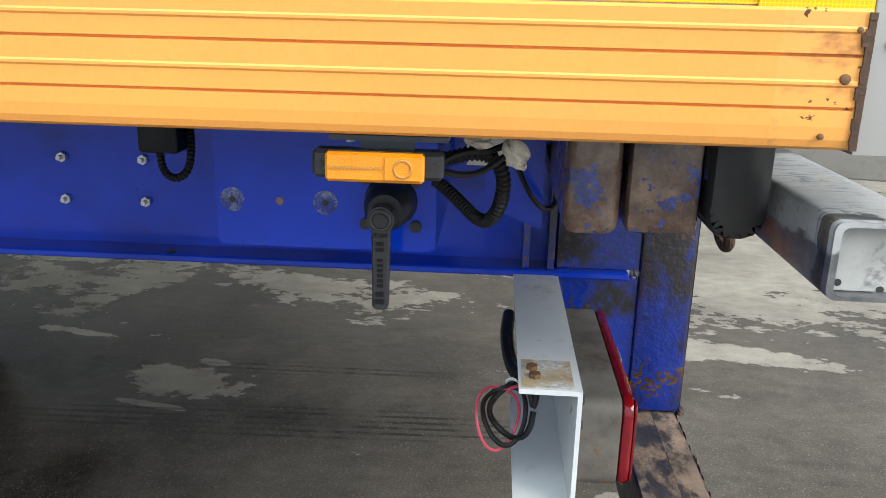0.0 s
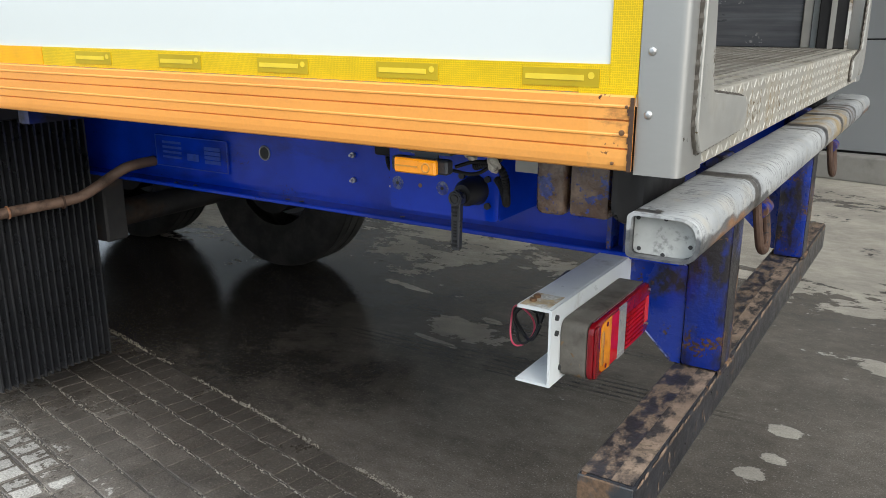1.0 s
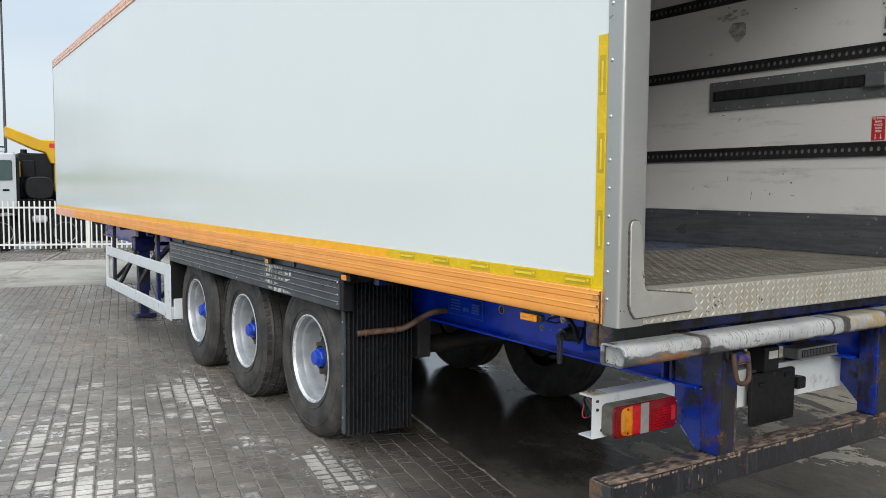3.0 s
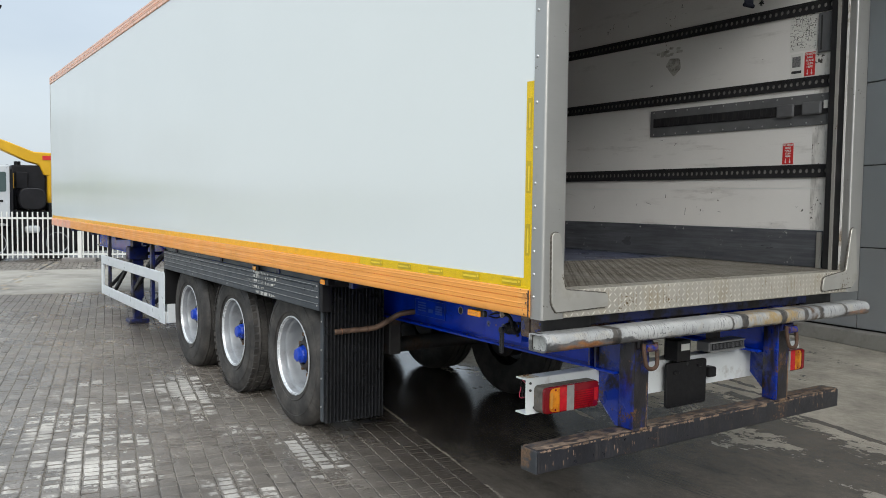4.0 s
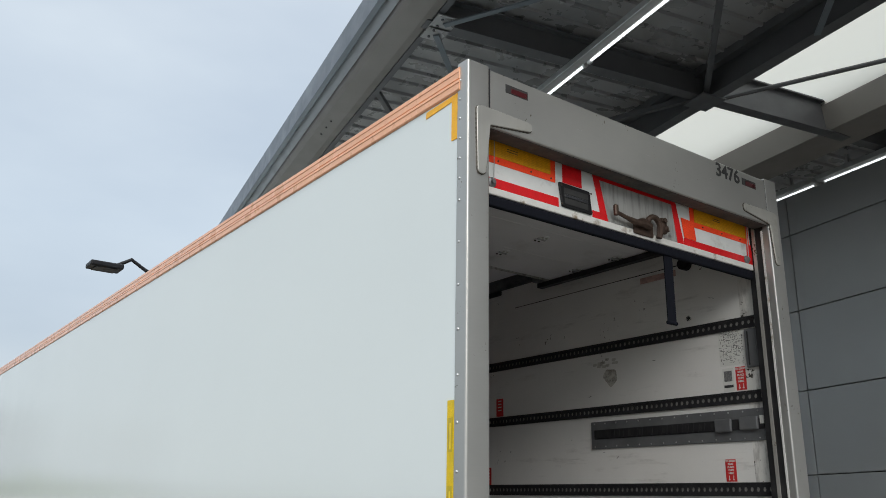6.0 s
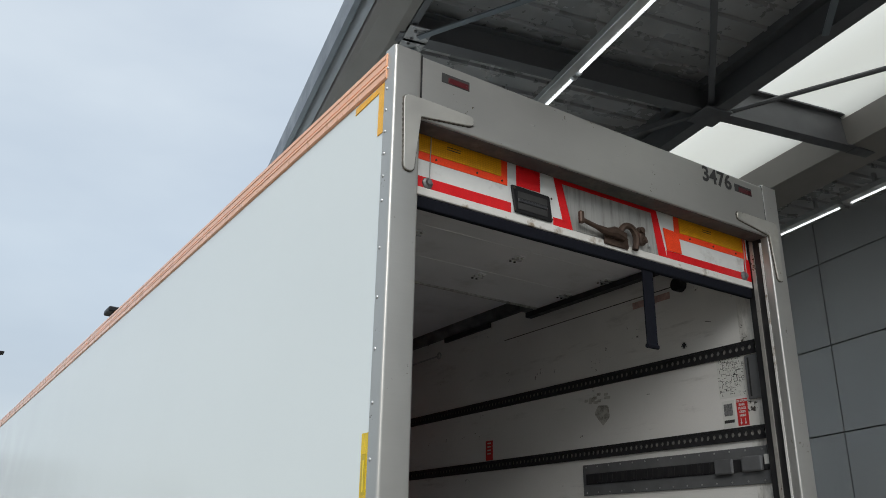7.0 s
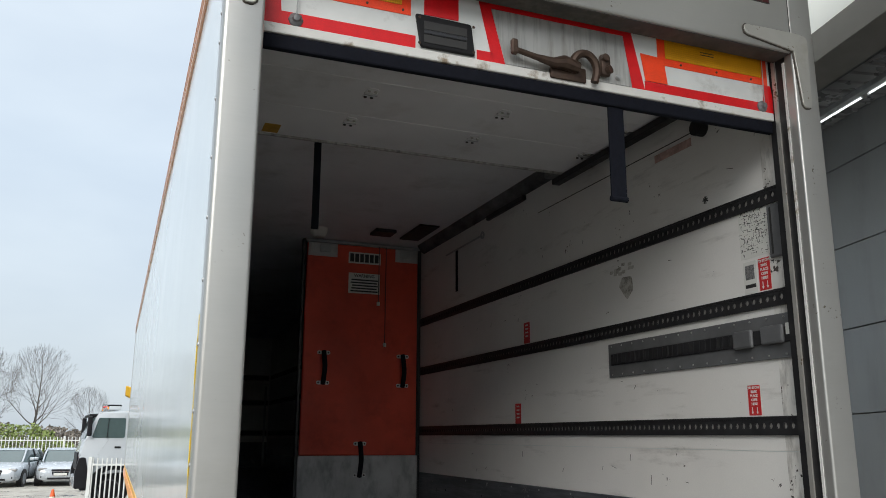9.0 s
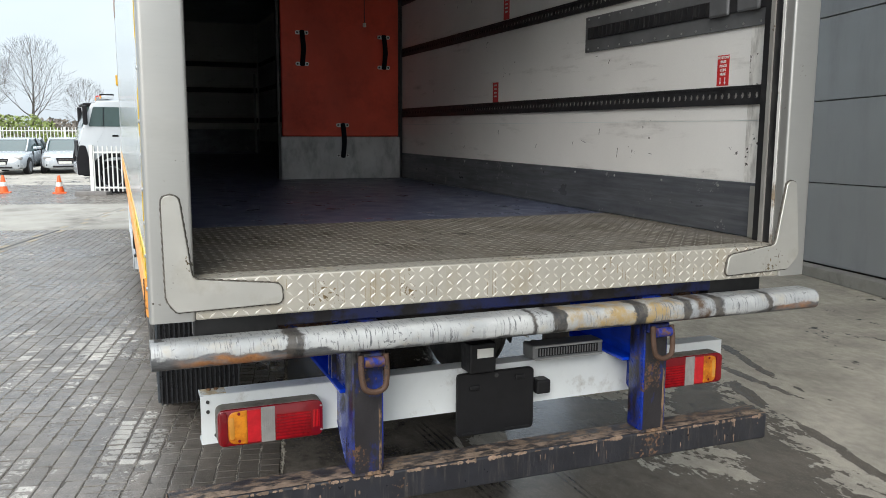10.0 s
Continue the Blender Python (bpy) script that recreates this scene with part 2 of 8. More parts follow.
def reflective(name, color, dark=0.72, cell=260.0):
    """Retroreflective sheeting: small sealed cells."""
    m = mat(name, color, 0.38, vary=0.08, scale=14, coat=0.25, spec=0.35)
    n, l = m.node_tree.nodes, m.node_tree.links
    b = n["Principled BSDF"]
    w = n.new("ShaderNodeTexVoronoi")
    w.feature = 'DISTANCE_TO_EDGE'
    w.inputs["Scale"].default_value = cell
    w.inputs["Randomness"].default_value = 0.25
    g = n.new("ShaderNodeNewGeometry")
    l.new(g.outputs["Position"], w.inputs["Vector"])
    r = n.new("ShaderNodeMapRange")
    r.inputs["From Min"].default_value, r.inputs["From Max"].default_value = 0.06, 0.12
    r.inputs["To Min"].default_value, r.inputs["To Max"].default_value = 1.12, dark
    l.new(w.outputs["Distance"], r.inputs["Value"])
    c = n.new("ShaderNodeCombineColor")
    for s in c.inputs:
        l.new(r.outputs[0], s)
    x = n.new("ShaderNodeMix")
    x.data_type = 'RGBA'
    x.blend_type = 'MULTIPLY'
    x.inputs[0].default_value = 1
    l.new(b.inputs["Base Color"].links[0].from_socket, x.inputs[6])
    l.new(c.outputs[0], x.inputs[7])
    l.new(x.outputs[2], b.inputs["Base Color"])
    return m


def glowing(name, color, strength):
    m = bpy.data.materials.new(name)
    m.use_nodes = True
    b = m.node_tree.nodes["Principled BSDF"]
    b.inputs["Base Color"].default_value = (*color, 1)
    b.inputs["Emission Color"].default_value = (*color, 1)
    b.inputs["Emission Strength"].default_value = strength
    return m


def ground_material(name, dry, wet, patch_scale, cover, seed, joints=False, gloss=0.12, spots=(), slope=None, damp=None, streaks=(), edge_tone=None, tracks=()):
    """Concrete or pavers after rain: damp dark surface, pale patches that have dried, grit, shallow films of water."""
    m = bpy.data.materials.new(name)
    m.use_nodes = True
    n, l = m.node_tree.nodes, m.node_tree.links
    b = n["Principled BSDF"]
    geo = n.new("ShaderNodeNewGeometry")

    def noise(s, detail=5.0, stretch=(1, 1, 1), off=0.0, rough_n=0.6, distort=0.0):
        mp = n.new("ShaderNodeMapping")
        mp.inputs["Scale"].default_value = stretch
        mp.inputs["Location"].default_value = (off + seed, off * 0.7 - seed, 0)
        l.new(geo.outputs["Position"], mp.inputs[0])
        t = n.new("ShaderNodeTexNoise")
        t.inputs["Scale"].default_value = s
        t.inputs["Detail"].default_value = detail
        t.inputs["Roughness"].default_value = rough_n
        t.inputs["Distortion"].default_value = distort
        l.new(mp.outputs[0], t.inputs["Vector"])
        return t.outputs[0]

    def rng(v, a, b0, lo, hi):
        r = n.new("ShaderNodeMapRange")
        r.inputs["From Min"].default_value, r.inputs["From Max"].default_value = a, b0
        r.inputs["To Min"].default_value, r.inputs["To Max"].default_value = lo, hi
        l.new(v, r.inputs["Value"])
        return r.outputs[0]

    def mixc(f, a, c, kind='MIX'):
        x = n.new("ShaderNodeMix")
        x.data_type = 'RGBA'
        x.blend_type = kind
        for s, v in ((x.inputs[0], f), (x.inputs[6], a), (x.inputs[7], c)):
            if isinstance(v, (int, float)):
                s.default_value = v
            elif isinstance(v, tuple):
                s.default_value = (*v[:3], 1)
            else:
                l.new(v, s)
        return x.outputs[2]

    def grey(v):
        c = n.new("ShaderNodeCombineColor")
        for s in c.inputs:
            l.new(v, s)
        return c.outputs[0]

    big = noise(patch_scale, 7.0, (0.85, 1.15, 1), 0, 0.62, 0.8)
    if joints:
        oi = n.new("ShaderNodeObjectInfo")
        ad = n.new("ShaderNodeMath")
        ad.operation = 'ADD'
        l.new(geo.outputs["Random Per Island"], ad.inputs[0])
        l.new(oi.outputs["Random"], ad.inputs[1])
        fr = n.new("ShaderNodeMath")
        fr.operation = 'FRACT'
        l.new(ad.outputs[0], fr.inputs[0])
        each = fr.outputs[0]
        sm = n.new("ShaderNodeMath")
        sm.operation = 'ADD'
        l.new(big, sm.inputs[0])
        l.new(rng(each, 0, 1, -0.085, 0.085), sm.inputs[1])
        big = sm.outputs[0]
    turn = n.new("ShaderNodeMapping")                 # along and across the building
    turn.inputs["Rotation"].default_value = (0, 0, radians(11.5))
    plan = n.new("ShaderNodeMapping")                 # back to the plan's own scale
    plan.inputs["Scale"].default_value = (1 / 1.0303, 1 / 1.0303, 1)
    plan.inputs["Location"].default_value = (2.0 * (1 - 1 / 1.0303), -1.7 * (1 - 1 / 1.0303), 0)
    l.new(geo.outputs["Position"], plan.inputs[0])
    l.new(plan.outputs[0], turn.inputs[0])
    bias = None
    for cx, cy, rx0, ry0 in spots:
        sb = n.new("ShaderNodeVectorMath")
        sb.operation = 'SUBTRACT'
        l.new(turn.outputs[0], sb.inputs[0])
        sb.inputs[1].default_value = (cx, cy, 0)
        dv = n.new("ShaderNodeVectorMath")
        dv.operation = 'DIVIDE'
        l.new(sb.outputs[0], dv.inputs[0])
        dv.inputs[1].default_value = (rx0, ry0, 1) if joints else (1.45 * rx0, 1.45 * ry0, 1)
        ln = n.new("ShaderNodeVectorMath")
        ln.operation = 'LENGTH'
        l.new(dv.outputs[0], ln.inputs[0])
        k = rng(ln.outputs["Value"], 0.0, 1.6, 0.17 if joints else 0.30, -0.13 if joints else -0.18)
        if bias is None:
            bias = k
        else:
            mx = n.new("ShaderNodeMath")
            mx.operation = 'MAXIMUM'
            l.new(bias, mx.inputs[0])
            l.new(k, mx.inputs[1])
            bias = mx.outputs[0]
    if slope:
        sx = n.new("ShaderNodeSeparateXYZ")
        l.new(turn.outputs[0], sx.inputs[0])
        mx = n.new("ShaderNodeMath")
        mx.operation = 'MAXIMUM'
        l.new(bias, mx.inputs[0])
        l.new(rng(sx.outputs[1], slope[0], slope[1], -0.13, slope[2]), mx.inputs[1])
        bias = mx.outputs[0]
    if bias is not None:
        sm = n.new("ShaderNodeMath")
        sm.operation = 'ADD'
        l.new(big, sm.inputs[0])
        l.new(bias, sm.inputs[1])
        big = sm.outputs[0]
    for cx, cy, rx0, ry0, slant in streaks:           # runs of water left on the dry surface
        ro = n.new("ShaderNodeMapping")
        ro.vector_type = 'TEXTURE'
        ro.inputs["Location"].default_value = (cx, cy, 0)
        ro.inputs["Rotation"].default_value = (0, 0, radians(slant))
        ro.inputs["Scale"].default_value = (rx0, ry0, 1)
        l.new(turn.outputs[0], ro.inputs[0])
        ln = n.new("ShaderNodeVectorMath")
        ln.operation = 'LENGTH'
        l.new(ro.outputs[0], ln.inputs[0])
        sm = n.new("ShaderNodeMath")
        sm.operation = 'SUBTRACT'
        l.new(big, sm.inputs[0])
        l.new(rng(ln.outputs["Value"], 0.0, 1.9, 0.38, 0.0), sm.inputs[1])
        big = sm.outputs[0]
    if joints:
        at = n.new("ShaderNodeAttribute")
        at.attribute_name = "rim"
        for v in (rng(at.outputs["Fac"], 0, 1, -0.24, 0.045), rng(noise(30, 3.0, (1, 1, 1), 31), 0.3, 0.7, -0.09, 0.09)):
            sm = n.new("ShaderNodeMath")
            sm.operation = 'ADD'
            l.new(big, sm.inputs[0])
            l.new(v, sm.inputs[1])
            big = sm.outputs[0]
    else:                                             # ragged edges of the dried patches
        sm = n.new("ShaderNodeMath")
        sm.operation = 'ADD'
        l.new(big, sm.inputs[0])
        l.new(rng(noise(11, 7.0, (0.8, 1.2, 1), 37, 0.68), 0.3, 0.7, -0.13, 0.13), sm.inputs[1])
        big = sm.outputs[0]
    dryness = rng(big, cover, cover + 0.03, 0, 1)
    if damp:                                          # under-trailer shade and dark reflection put into the wet colour, paler behind
        sx = n.new("ShaderNodeSeparateXYZ")
        l.new(turn.outputs[0], sx.inputs[0])
        sm = n.new("ShaderNodeMath")
        sm.operation = 'ADD'
        l.new(sx.outputs[0], sm.inputs[0])
        l.new(rng(noise(1.6, 7.0, (1, 1, 1), 53, 0.68), 0.3, 0.7, -1.1, 1.1), sm.inputs[1])
        ac = n.new("ShaderNodeMath")
        ac.operation = 'MULTIPLY_ADD'
        ac.inputs[1].default_value, ac.inputs[2].default_value = 1.5, -4.45
        l.new(sx.outputs[1], ac.inputs[0])
        mx = n.new("ShaderNodeMath")
        mx.operation = 'MAXIMUM'
        l.new(sm.outputs[0], mx.inputs[0])
        l.new(ac.outputs[0], mx.inputs[1])
        wet = mixc(rng(mx.outputs[0], -2.5, -1.3, 0, 1), wet, damp)
    if edge_tone:                                        # darker wet colour along the edge of the paving
        sx = n.new("ShaderNodeSeparateXYZ")
        l.new(turn.outputs[0], sx.inputs[0])
        sm = n.new("ShaderNodeMath")
        sm.operation = 'ADD'
        l.new(sx.outputs[1], sm.inputs[0])
        l.new(rng(noise(2.1, 7.0, (1, 1, 1), 61, 0.68), 0.3, 0.7, -0.30, 0.30), sm.inputs[1])
        wet = mixc(rng(sm.outputs[0], -0.42, 0.05, 0, 1), wet, edge_tone)
    col = mixc(dryness, wet, dry)
    col = mixc(1.0, col, grey(rng(noise(2.2, 6.0, (1, 1, 1), 11), 0.3, 0.7, 0.75, 1.25)), 'MULTIPLY')
    col = mixc(1.0, col, grey(rng(noise(160, 2.0, (1, 1, 1), 5), 0.3, 0.7, *((0.60, 1.40) if joints else (0.76, 1.24)))), 'MULTIPLY')
    col = mixc(1.0, col, grey(rng(noise(17, 6.0, (0.6, 1, 1), 41, 0.7), 0.3, 0.7, 0.80, 1.20)), 'MULTIPLY')
    col = mixc(1.0, col, grey(rng(noise(0.8, 7.0, (1, 1.2, 1), 17, 0.65), 0.3, 0.7, 0.80, 1.20)), 'MULTIPLY')
    if joints:
        col = mixc(1.0, col, grey(rng(each, 0, 1, 0.86, 1.14)), 'MULTIPLY')
    for cx, cy, rx0, ry0, slant in tracks:            # ribbed print of a tyre in the wet
        ro = n.new("ShaderNodeMapping")
        ro.vector_type = 'TEXTURE'
        ro.inputs["Location"].default_value = (cx, cy, 0)
        ro.inputs["Rotation"].default_value = (0, 0, radians(slant))
        l.new(turn.outputs[0], ro.inputs[0])
        wv = n.new("ShaderNodeTexWave")
        wv.bands_direction = 'Y'
        wv.inputs["Scale"].default_value = 8.5
        wv.inputs["Distortion"].default_value = 0.6
        wv.inputs["Detail"].default_value = 4.0
        wv.inputs["Detail Scale"].default_value = 6.0
        l.new(ro.outputs[0], wv.inputs[0])
        sp = n.new("ShaderNodeVectorMath")
        sp.operation = 'DIVIDE'
        sp.inputs[1].default_value = (rx0, ry0, 1e6)
        l.new(ro.outputs[0], sp.inputs[0])
        ln = n.new("ShaderNodeVectorMath")
        ln.operation = 'LENGTH'
        l.new(sp.outputs[0], ln.inputs[0])
        ma = n.new("ShaderNodeMath")
        ma.operation = 'MULTIPLY'
        l.new(rng(wv.outputs[1], 0.55, 0.75, 0, 1), ma.inputs[0])
        l.new(rng(ln.outputs["Value"], 0.75, 1.05, 0.75, 0), ma.inputs[1])
        mb = n.new("ShaderNodeMath")
        mb.operation = 'MULTIPLY'
        l.new(ma.outputs[0], mb.inputs[0])
        l.new(rng(noise(9, 4.0, (1, 1, 1), 71), 0.38, 0.55, 0.15, 1), mb.inputs[1])
        col = mixc(mb.outputs[0], col, (0.030, 0.027, 0.024))
    grit = rng(noise(150, 3.0, (1, 1, 1), 3), 0.615, 0.66, 0, 0.55)
    col = mixc(grit, col, (0.30, 0.28, 0.25))
    l.new(col, b.inputs["Base Color"])
    film = rng(noise(0.9, 7.0, (1, 1, 1), 23, 0.66), 0.40, 0.66, gloss, gloss + (0.26 if joints else 0.20))
    rx = n.new("ShaderNodeMix")
    l.new(dryness, rx.inputs[0])
    l.new(film, rx.inputs[2])
    rx.inputs[3].default_value = 0.82
    l.new(rx.outputs[0], b.inputs["Roughness"])
    bp = n.new("ShaderNodeBump")
    bp.inputs["Strength"].default_value = 0.48 if joints else 0.18
    bp.inputs["Distance"].default_value = 0.004
    l.new(noise(75, 5.0, (1, 1, 1), 7), bp.inputs["Height"])
    l.new(bp.outputs[0], b.inputs["Normal"])
    return m


WHITE_GRP = mat("white_grp", (0.735, 0.785, 0.77), 0.13, vary=0.012, scale=0.5, rough_vary=0.02, coat=0.15)
ORANGE = mat("orange_rail", (0.88, 0.37, 0.075), 0.38, vary=0.06, scale=2.5, fine=0.03, dirt=(0.72, 0.36, 0.13), dirt_amount=0.15, dirt_scale=2.4, dirt_stretch=(0.4, 1, 3), sharp=0.35, bump=0.03)
ORANGE_FADED = mat("orange_faded", (0.85, 0.42, 0.28), 0.5, vary=0.10, scale=5, dirt=(0.80, 0.62, 0.52), dirt_amount=0.35, dirt_scale=4, sharp=0.3)
PEACH = mat("peach_rail", (0.86, 0.43, 0.24), 0.30, vary=0.05, scale=2, coat=0.4)
TAPE_NEAR = reflective("yellow_tape_cells", (0.80, 0.55, 0.003), 0.80)
TAPE_FAR = reflective("amber_tape_cells", (0.93, 0.455, 0.002), 0.92)
TAPE_PRINT = mat("tape_print", (0.50, 0.36, 0.008), 0.4)
TAPE_BAR = mat("tape_print_bar", (0.80, 0.60, 0.04), 0.4)
STEEL = mat("brushed_stainless", (0.44, 0.437, 0.415), 0.36, 0.65, vary=0.05, scale=2, fine=0.010, fine_scale=150, stretch=(0.2, 0.05, 1), rough_vary=0.05, dirt=(0.34, 0.325, 0.28), dirt_amount=0.14, dirt_scale=2.0, dirt_stretch=(1, 0.4, 1), sharp=0.5, dirt_rough=0.55, chips=(0.20, 0.18, 0.14), chip_amount=-0.10, chip_scale=70)
STEEL_DULL = mat("weathered_stainless", (0.53, 0.52, 0.48), 0.45, 0.65, vary=0.06, scale=5, dirt=(0.33, 0.29, 0.20), dirt_amount=0.20, dirt_scale=4.5, sharp=0.4, chips=(0.22, 0.17, 0.10), chip_amount=-0.05, chip_scale=80)
TREAD = mat("tread_plate", (0.20, 0.18, 0.15), 0.55, 0.4, vary=0.2, scale=6, dirt=(0.085, 0.065, 0.042), dirt_amount=0.44, dirt_scale=3.0, sharp=0.3, chips=(0.05, 0.04, 0.03), chip_amount=0.15, chip_scale=90)
TREAD_SILL = mat("tread_plate_sill", (0.47, 0.445, 0.385), 0.5, 0.45, vary=0.08, scale=9, dirt=(0.33, 0.25, 0.12), dirt_amount=0.26, dirt_scale=6, dirt_stretch=(1, 1, 0.3), sharp=0.35, chips=(0.22, 0.16, 0.08), chip_amount=0.0, chip_scale=90)
BLUE = mat("blue_chassis_paint", (0.003, 0.046, 0.56), 0.15, vary=0.28, scale=4, coat=0.12, spec=0.38, bump=0.16, bump_scale=28, dirt=(0.006, 0.015, 0.10), dirt_amount=0.17, dirt_scale=5, dirt_stretch=(0.5, 1, 1.5), sharp=0.25, dirt_rough=0.2, chips=(0.03, 0.03, 0.05), chip_amount=-0.10, chip_scale=120)
BLUE_WORN = mat("worn_blue_paint", (0.004, 0.026, 0.25), 0.28, vary=0.3, scale=6, coat=0.3, bump=0.6, bump_scale=80, dirt=(0.020, 0.016, 0.018), dirt_amount=0.42, dirt_scale=8, dirt_stretch=(1.3, 1.3, 0.6), sharp=0.14, dirt_rough=0.40, chips=(0.12, 0.06, 0.033), chip_amount=0.08, chip_scale=120, chip_mask=12)
BLUE_HUB = mat("blue_hub_paint", (0.010, 0.055, 0.46), 0.35, vary=0.15, scale=20, chips=(0.03, 0.03, 0.04), chip_amount=0.1)
RUST = mat("rusty_steel", (0.075, 0.040, 0.025), 0.7, vary=0.3, scale=14, bump=0.6, bump_scale=70, dirt=(0.11, 0.058, 0.031), dirt_amount=0.36, dirt_scale=16, sharp=0.3, chips=(0.03, 0.026, 0.026), chip_amount=0.2)
RUST_BLUE = mat("rusty_stub_with_blue", (0.10, 0.052, 0.032), 0.28, vary=0.4, scale=14, coat=0.5, bump=1.0, bump_scale=70, dirt=(0.34, 0.235, 0.165), dirt_amount=0.36, dirt_scale=12, dirt_rough=0.36, sharp=0.25, chips=(0.05, 0.075, 0.32), chip_amount=0.36, chip_scale=110, chip_mask=20)
RUST_ORANGE = mat("orange_rust_stain", (0.23, 0.095, 0.036), 0.55, vary=0.3, scale=14, dirt=(0.30, 0.30, 0.29), dirt_amount=0.44, dirt_scale=10, dirt_stretch=(1, 0.5, 1.5), sharp=0.25)
BUMPER = mat("black_bumper_paint", (0.020, 0.021, 0.026), 0.36, vary=0.25, scale=9, bump=0.35, bump_scale=60, dirt=(0.115, 0.098, 0.085), dirt_amount=0.20, dirt_scale=24, dirt_stretch=(1, 2.6, 0.22), sharp=0.3, chips=(0.17, 0.10, 0.062), chip_amount=0.02, chip_scale=70, chip_mask=4)
BUMPER_TOP = mat("bumper_top_rust", (0.225, 0.165, 0.120), 0.75, vary=0.35, scale=16, bump=0.6, bump_scale=110, dirt=(0.040, 0.034, 0.033), dirt_amount=0.38, dirt_scale=22, dirt_stretch=(1.2, 0.6, 1), sharp=0.12, chips=(0.23, 0.17, 0.12), chip_amount=0.06, chip_scale=80, chip_mask=6)
def worn_tube(name):
    """White paint flaked off bare steel, with rust along the foot of both ends and rubbed black bands."""
    m = bpy.data.materials.new(name)
    m.use_nodes = True
    n, l = m.node_tree.nodes, m.node_tree.links
    b = n["Principled BSDF"]
    geo = n.new("ShaderNodeNewGeometry")
    sep = n.new("ShaderNodeSeparateXYZ")
    l.new(geo.outputs["Position"], sep.inputs[0])
    x, y, z = sep.outputs

    def noise(s, stretch=(1, 1, 1), detail=6.0):
        mp = n.new("ShaderNodeMapping")
        mp.inputs["Scale"].default_value = stretch
        l.new(geo.outputs["Position"], mp.inputs[0])
        t = n.new("ShaderNodeTexNoise")
        t.inputs["Scale"].default_value = s
        t.inputs["Detail"].default_value = detail
        t.inputs["Roughness"].default_value = 0.62
        l.new(mp.outputs[0], t.inputs["Vector"])
        return t.outputs[0]

    def op(kind, a, c, clamp=False):
        x = n.new("ShaderNodeMath")
        x.operation = kind
        x.use_clamp = clamp
        for s, v in ((x.inputs[0], a), (x.inputs[1], c)):
            if isinstance(v, (int, float)):
                s.default_value = v
            else:
                l.new(v, s)
        return x.outputs[0]

    def rng(v, a, c, lo=0.0, hi=1.0):
        r = n.new("ShaderNodeMapRange")
        for k, q in zip(("From Min", "From Max", "To Min", "To Max"), (a, c, lo, hi)):
            r.inputs[k].default_value = q
        l.new(v, r.inputs["Value"])
        return r.outputs[0]

    def mixc(f, a, c):
        x = n.new("ShaderNodeMix")
        x.data_type = 'RGBA'
        for s, v in ((x.inputs[0], f), (x.inputs[6], a), (x.inputs[7], c)):
            if isinstance(v, tuple):
                s.default_value = (*v, 1)
            else:
                l.new(v, s)
        return x.outputs[2]

    def stretch_of(y0, y1, soft):
        """1 between y0 and y1, with wobbling ends."""
        return op('MULTIPLY', rng(yw, y0 - soft, y0 + soft), rng(yw, y1 - soft, y1 + soft, 1, 0))

    blotch, streak = noise(22), noise(20, (1, 7, 0.7))
    yw = op('ADD', y, op('MULTIPLY', op('SUBTRACT', blotch, 0.5), 0.055))
    zw = op('ADD', z, op('MULTIPLY', op('SUBTRACT', noise(30, (1, 0.55, 1)), 0.5), 0.055))
    paint = mixc(rng(noise(7, (1, 0.5, 1)), 0.35, 0.65), (0.50, 0.51, 0.50), (0.29, 0.305, 0.315))
    paint = mixc(op('MULTIPLY', rng(noise(14), 0.42, 0.60), stretch_of(1.40, 1.92, 0.03)), paint, (0.36, 0.26, 0.12))
    paint = mixc(op('MULTIPLY', rng(noise(9), 0.55, 0.70), 0.6), paint, (0.44, 0.38, 0.27))
    steel = mixc(rng(noise(40, (1, 0.3, 1)), 0.35, 0.65), (0.25, 0.255, 0.26), (0.11, 0.115, 0.12))
    # flaked: below a ragged line, which lies higher near the ends
    line = op('ADD', rng(y, 0.42, 0.62, 1.046, 1.014), rng(y, 2.28, 2.40, 0.0, 0.026))
    bare = rng(op('SUBTRACT', line, zw), -0.003, 0.004)
    flake = op('MAXIMUM', op('MULTIPLY', rng(streak, 0.55, 0.59), rng(noise(5), 0.40, 0.54)), op('MULTIPLY', rng(noise(55, (1, 0.8, 0.8)), 0.60, 0.63), rng(noise(6.5), 0.46, 0.56)))
    col = mixc(op('MAXIMUM', bare, flake), paint, steel)
    bands = None
    for y0, y1 in ((0.395, 0.455), (1.275, 1.292), (1.355, 1.415), (1.705, 1.760), (1.93, 1.965), (2.075, 2.12), (2.335, 2.362)):
        s = stretch_of(y0, y1, 0.004)
        bands = s if bands is None else op('MAXIMUM', bands, s)
    rag = op('MULTIPLY', op('SUBTRACT', noise(38), 0.5), 0.05)
    patch = op('MULTIPLY', rng(op('ADD', y, rag), 0.034, 0.030), op('MULTIPLY', rng(op('ADD', x, rag), -0.030, -0.036), rng(y, 0.006, 0.008)))
    bands = op('MAXIMUM', op('MULTIPLY', bands, rng(streak, 0.70, 0.60)), patch)
    col = mixc(bands, col, mixc(rng(noise(30), 0.4, 0.6), (0.045, 0.045, 0.047), (0.10, 0.092, 0.082)))
    ends = op('MAXIMUM', stretch_of(0.09, 0.40, 0.05), stretch_of(2.40, 2.66, 0.03))
    rust = op('MULTIPLY', op('MULTIPLY', rng(zw, 1.046, 1.034), rng(zw, 1.004, 1.014)), op('MULTIPLY', ends, rng(noise(16, (1, 0.5, 1.6)), 0.36, 0.55)))
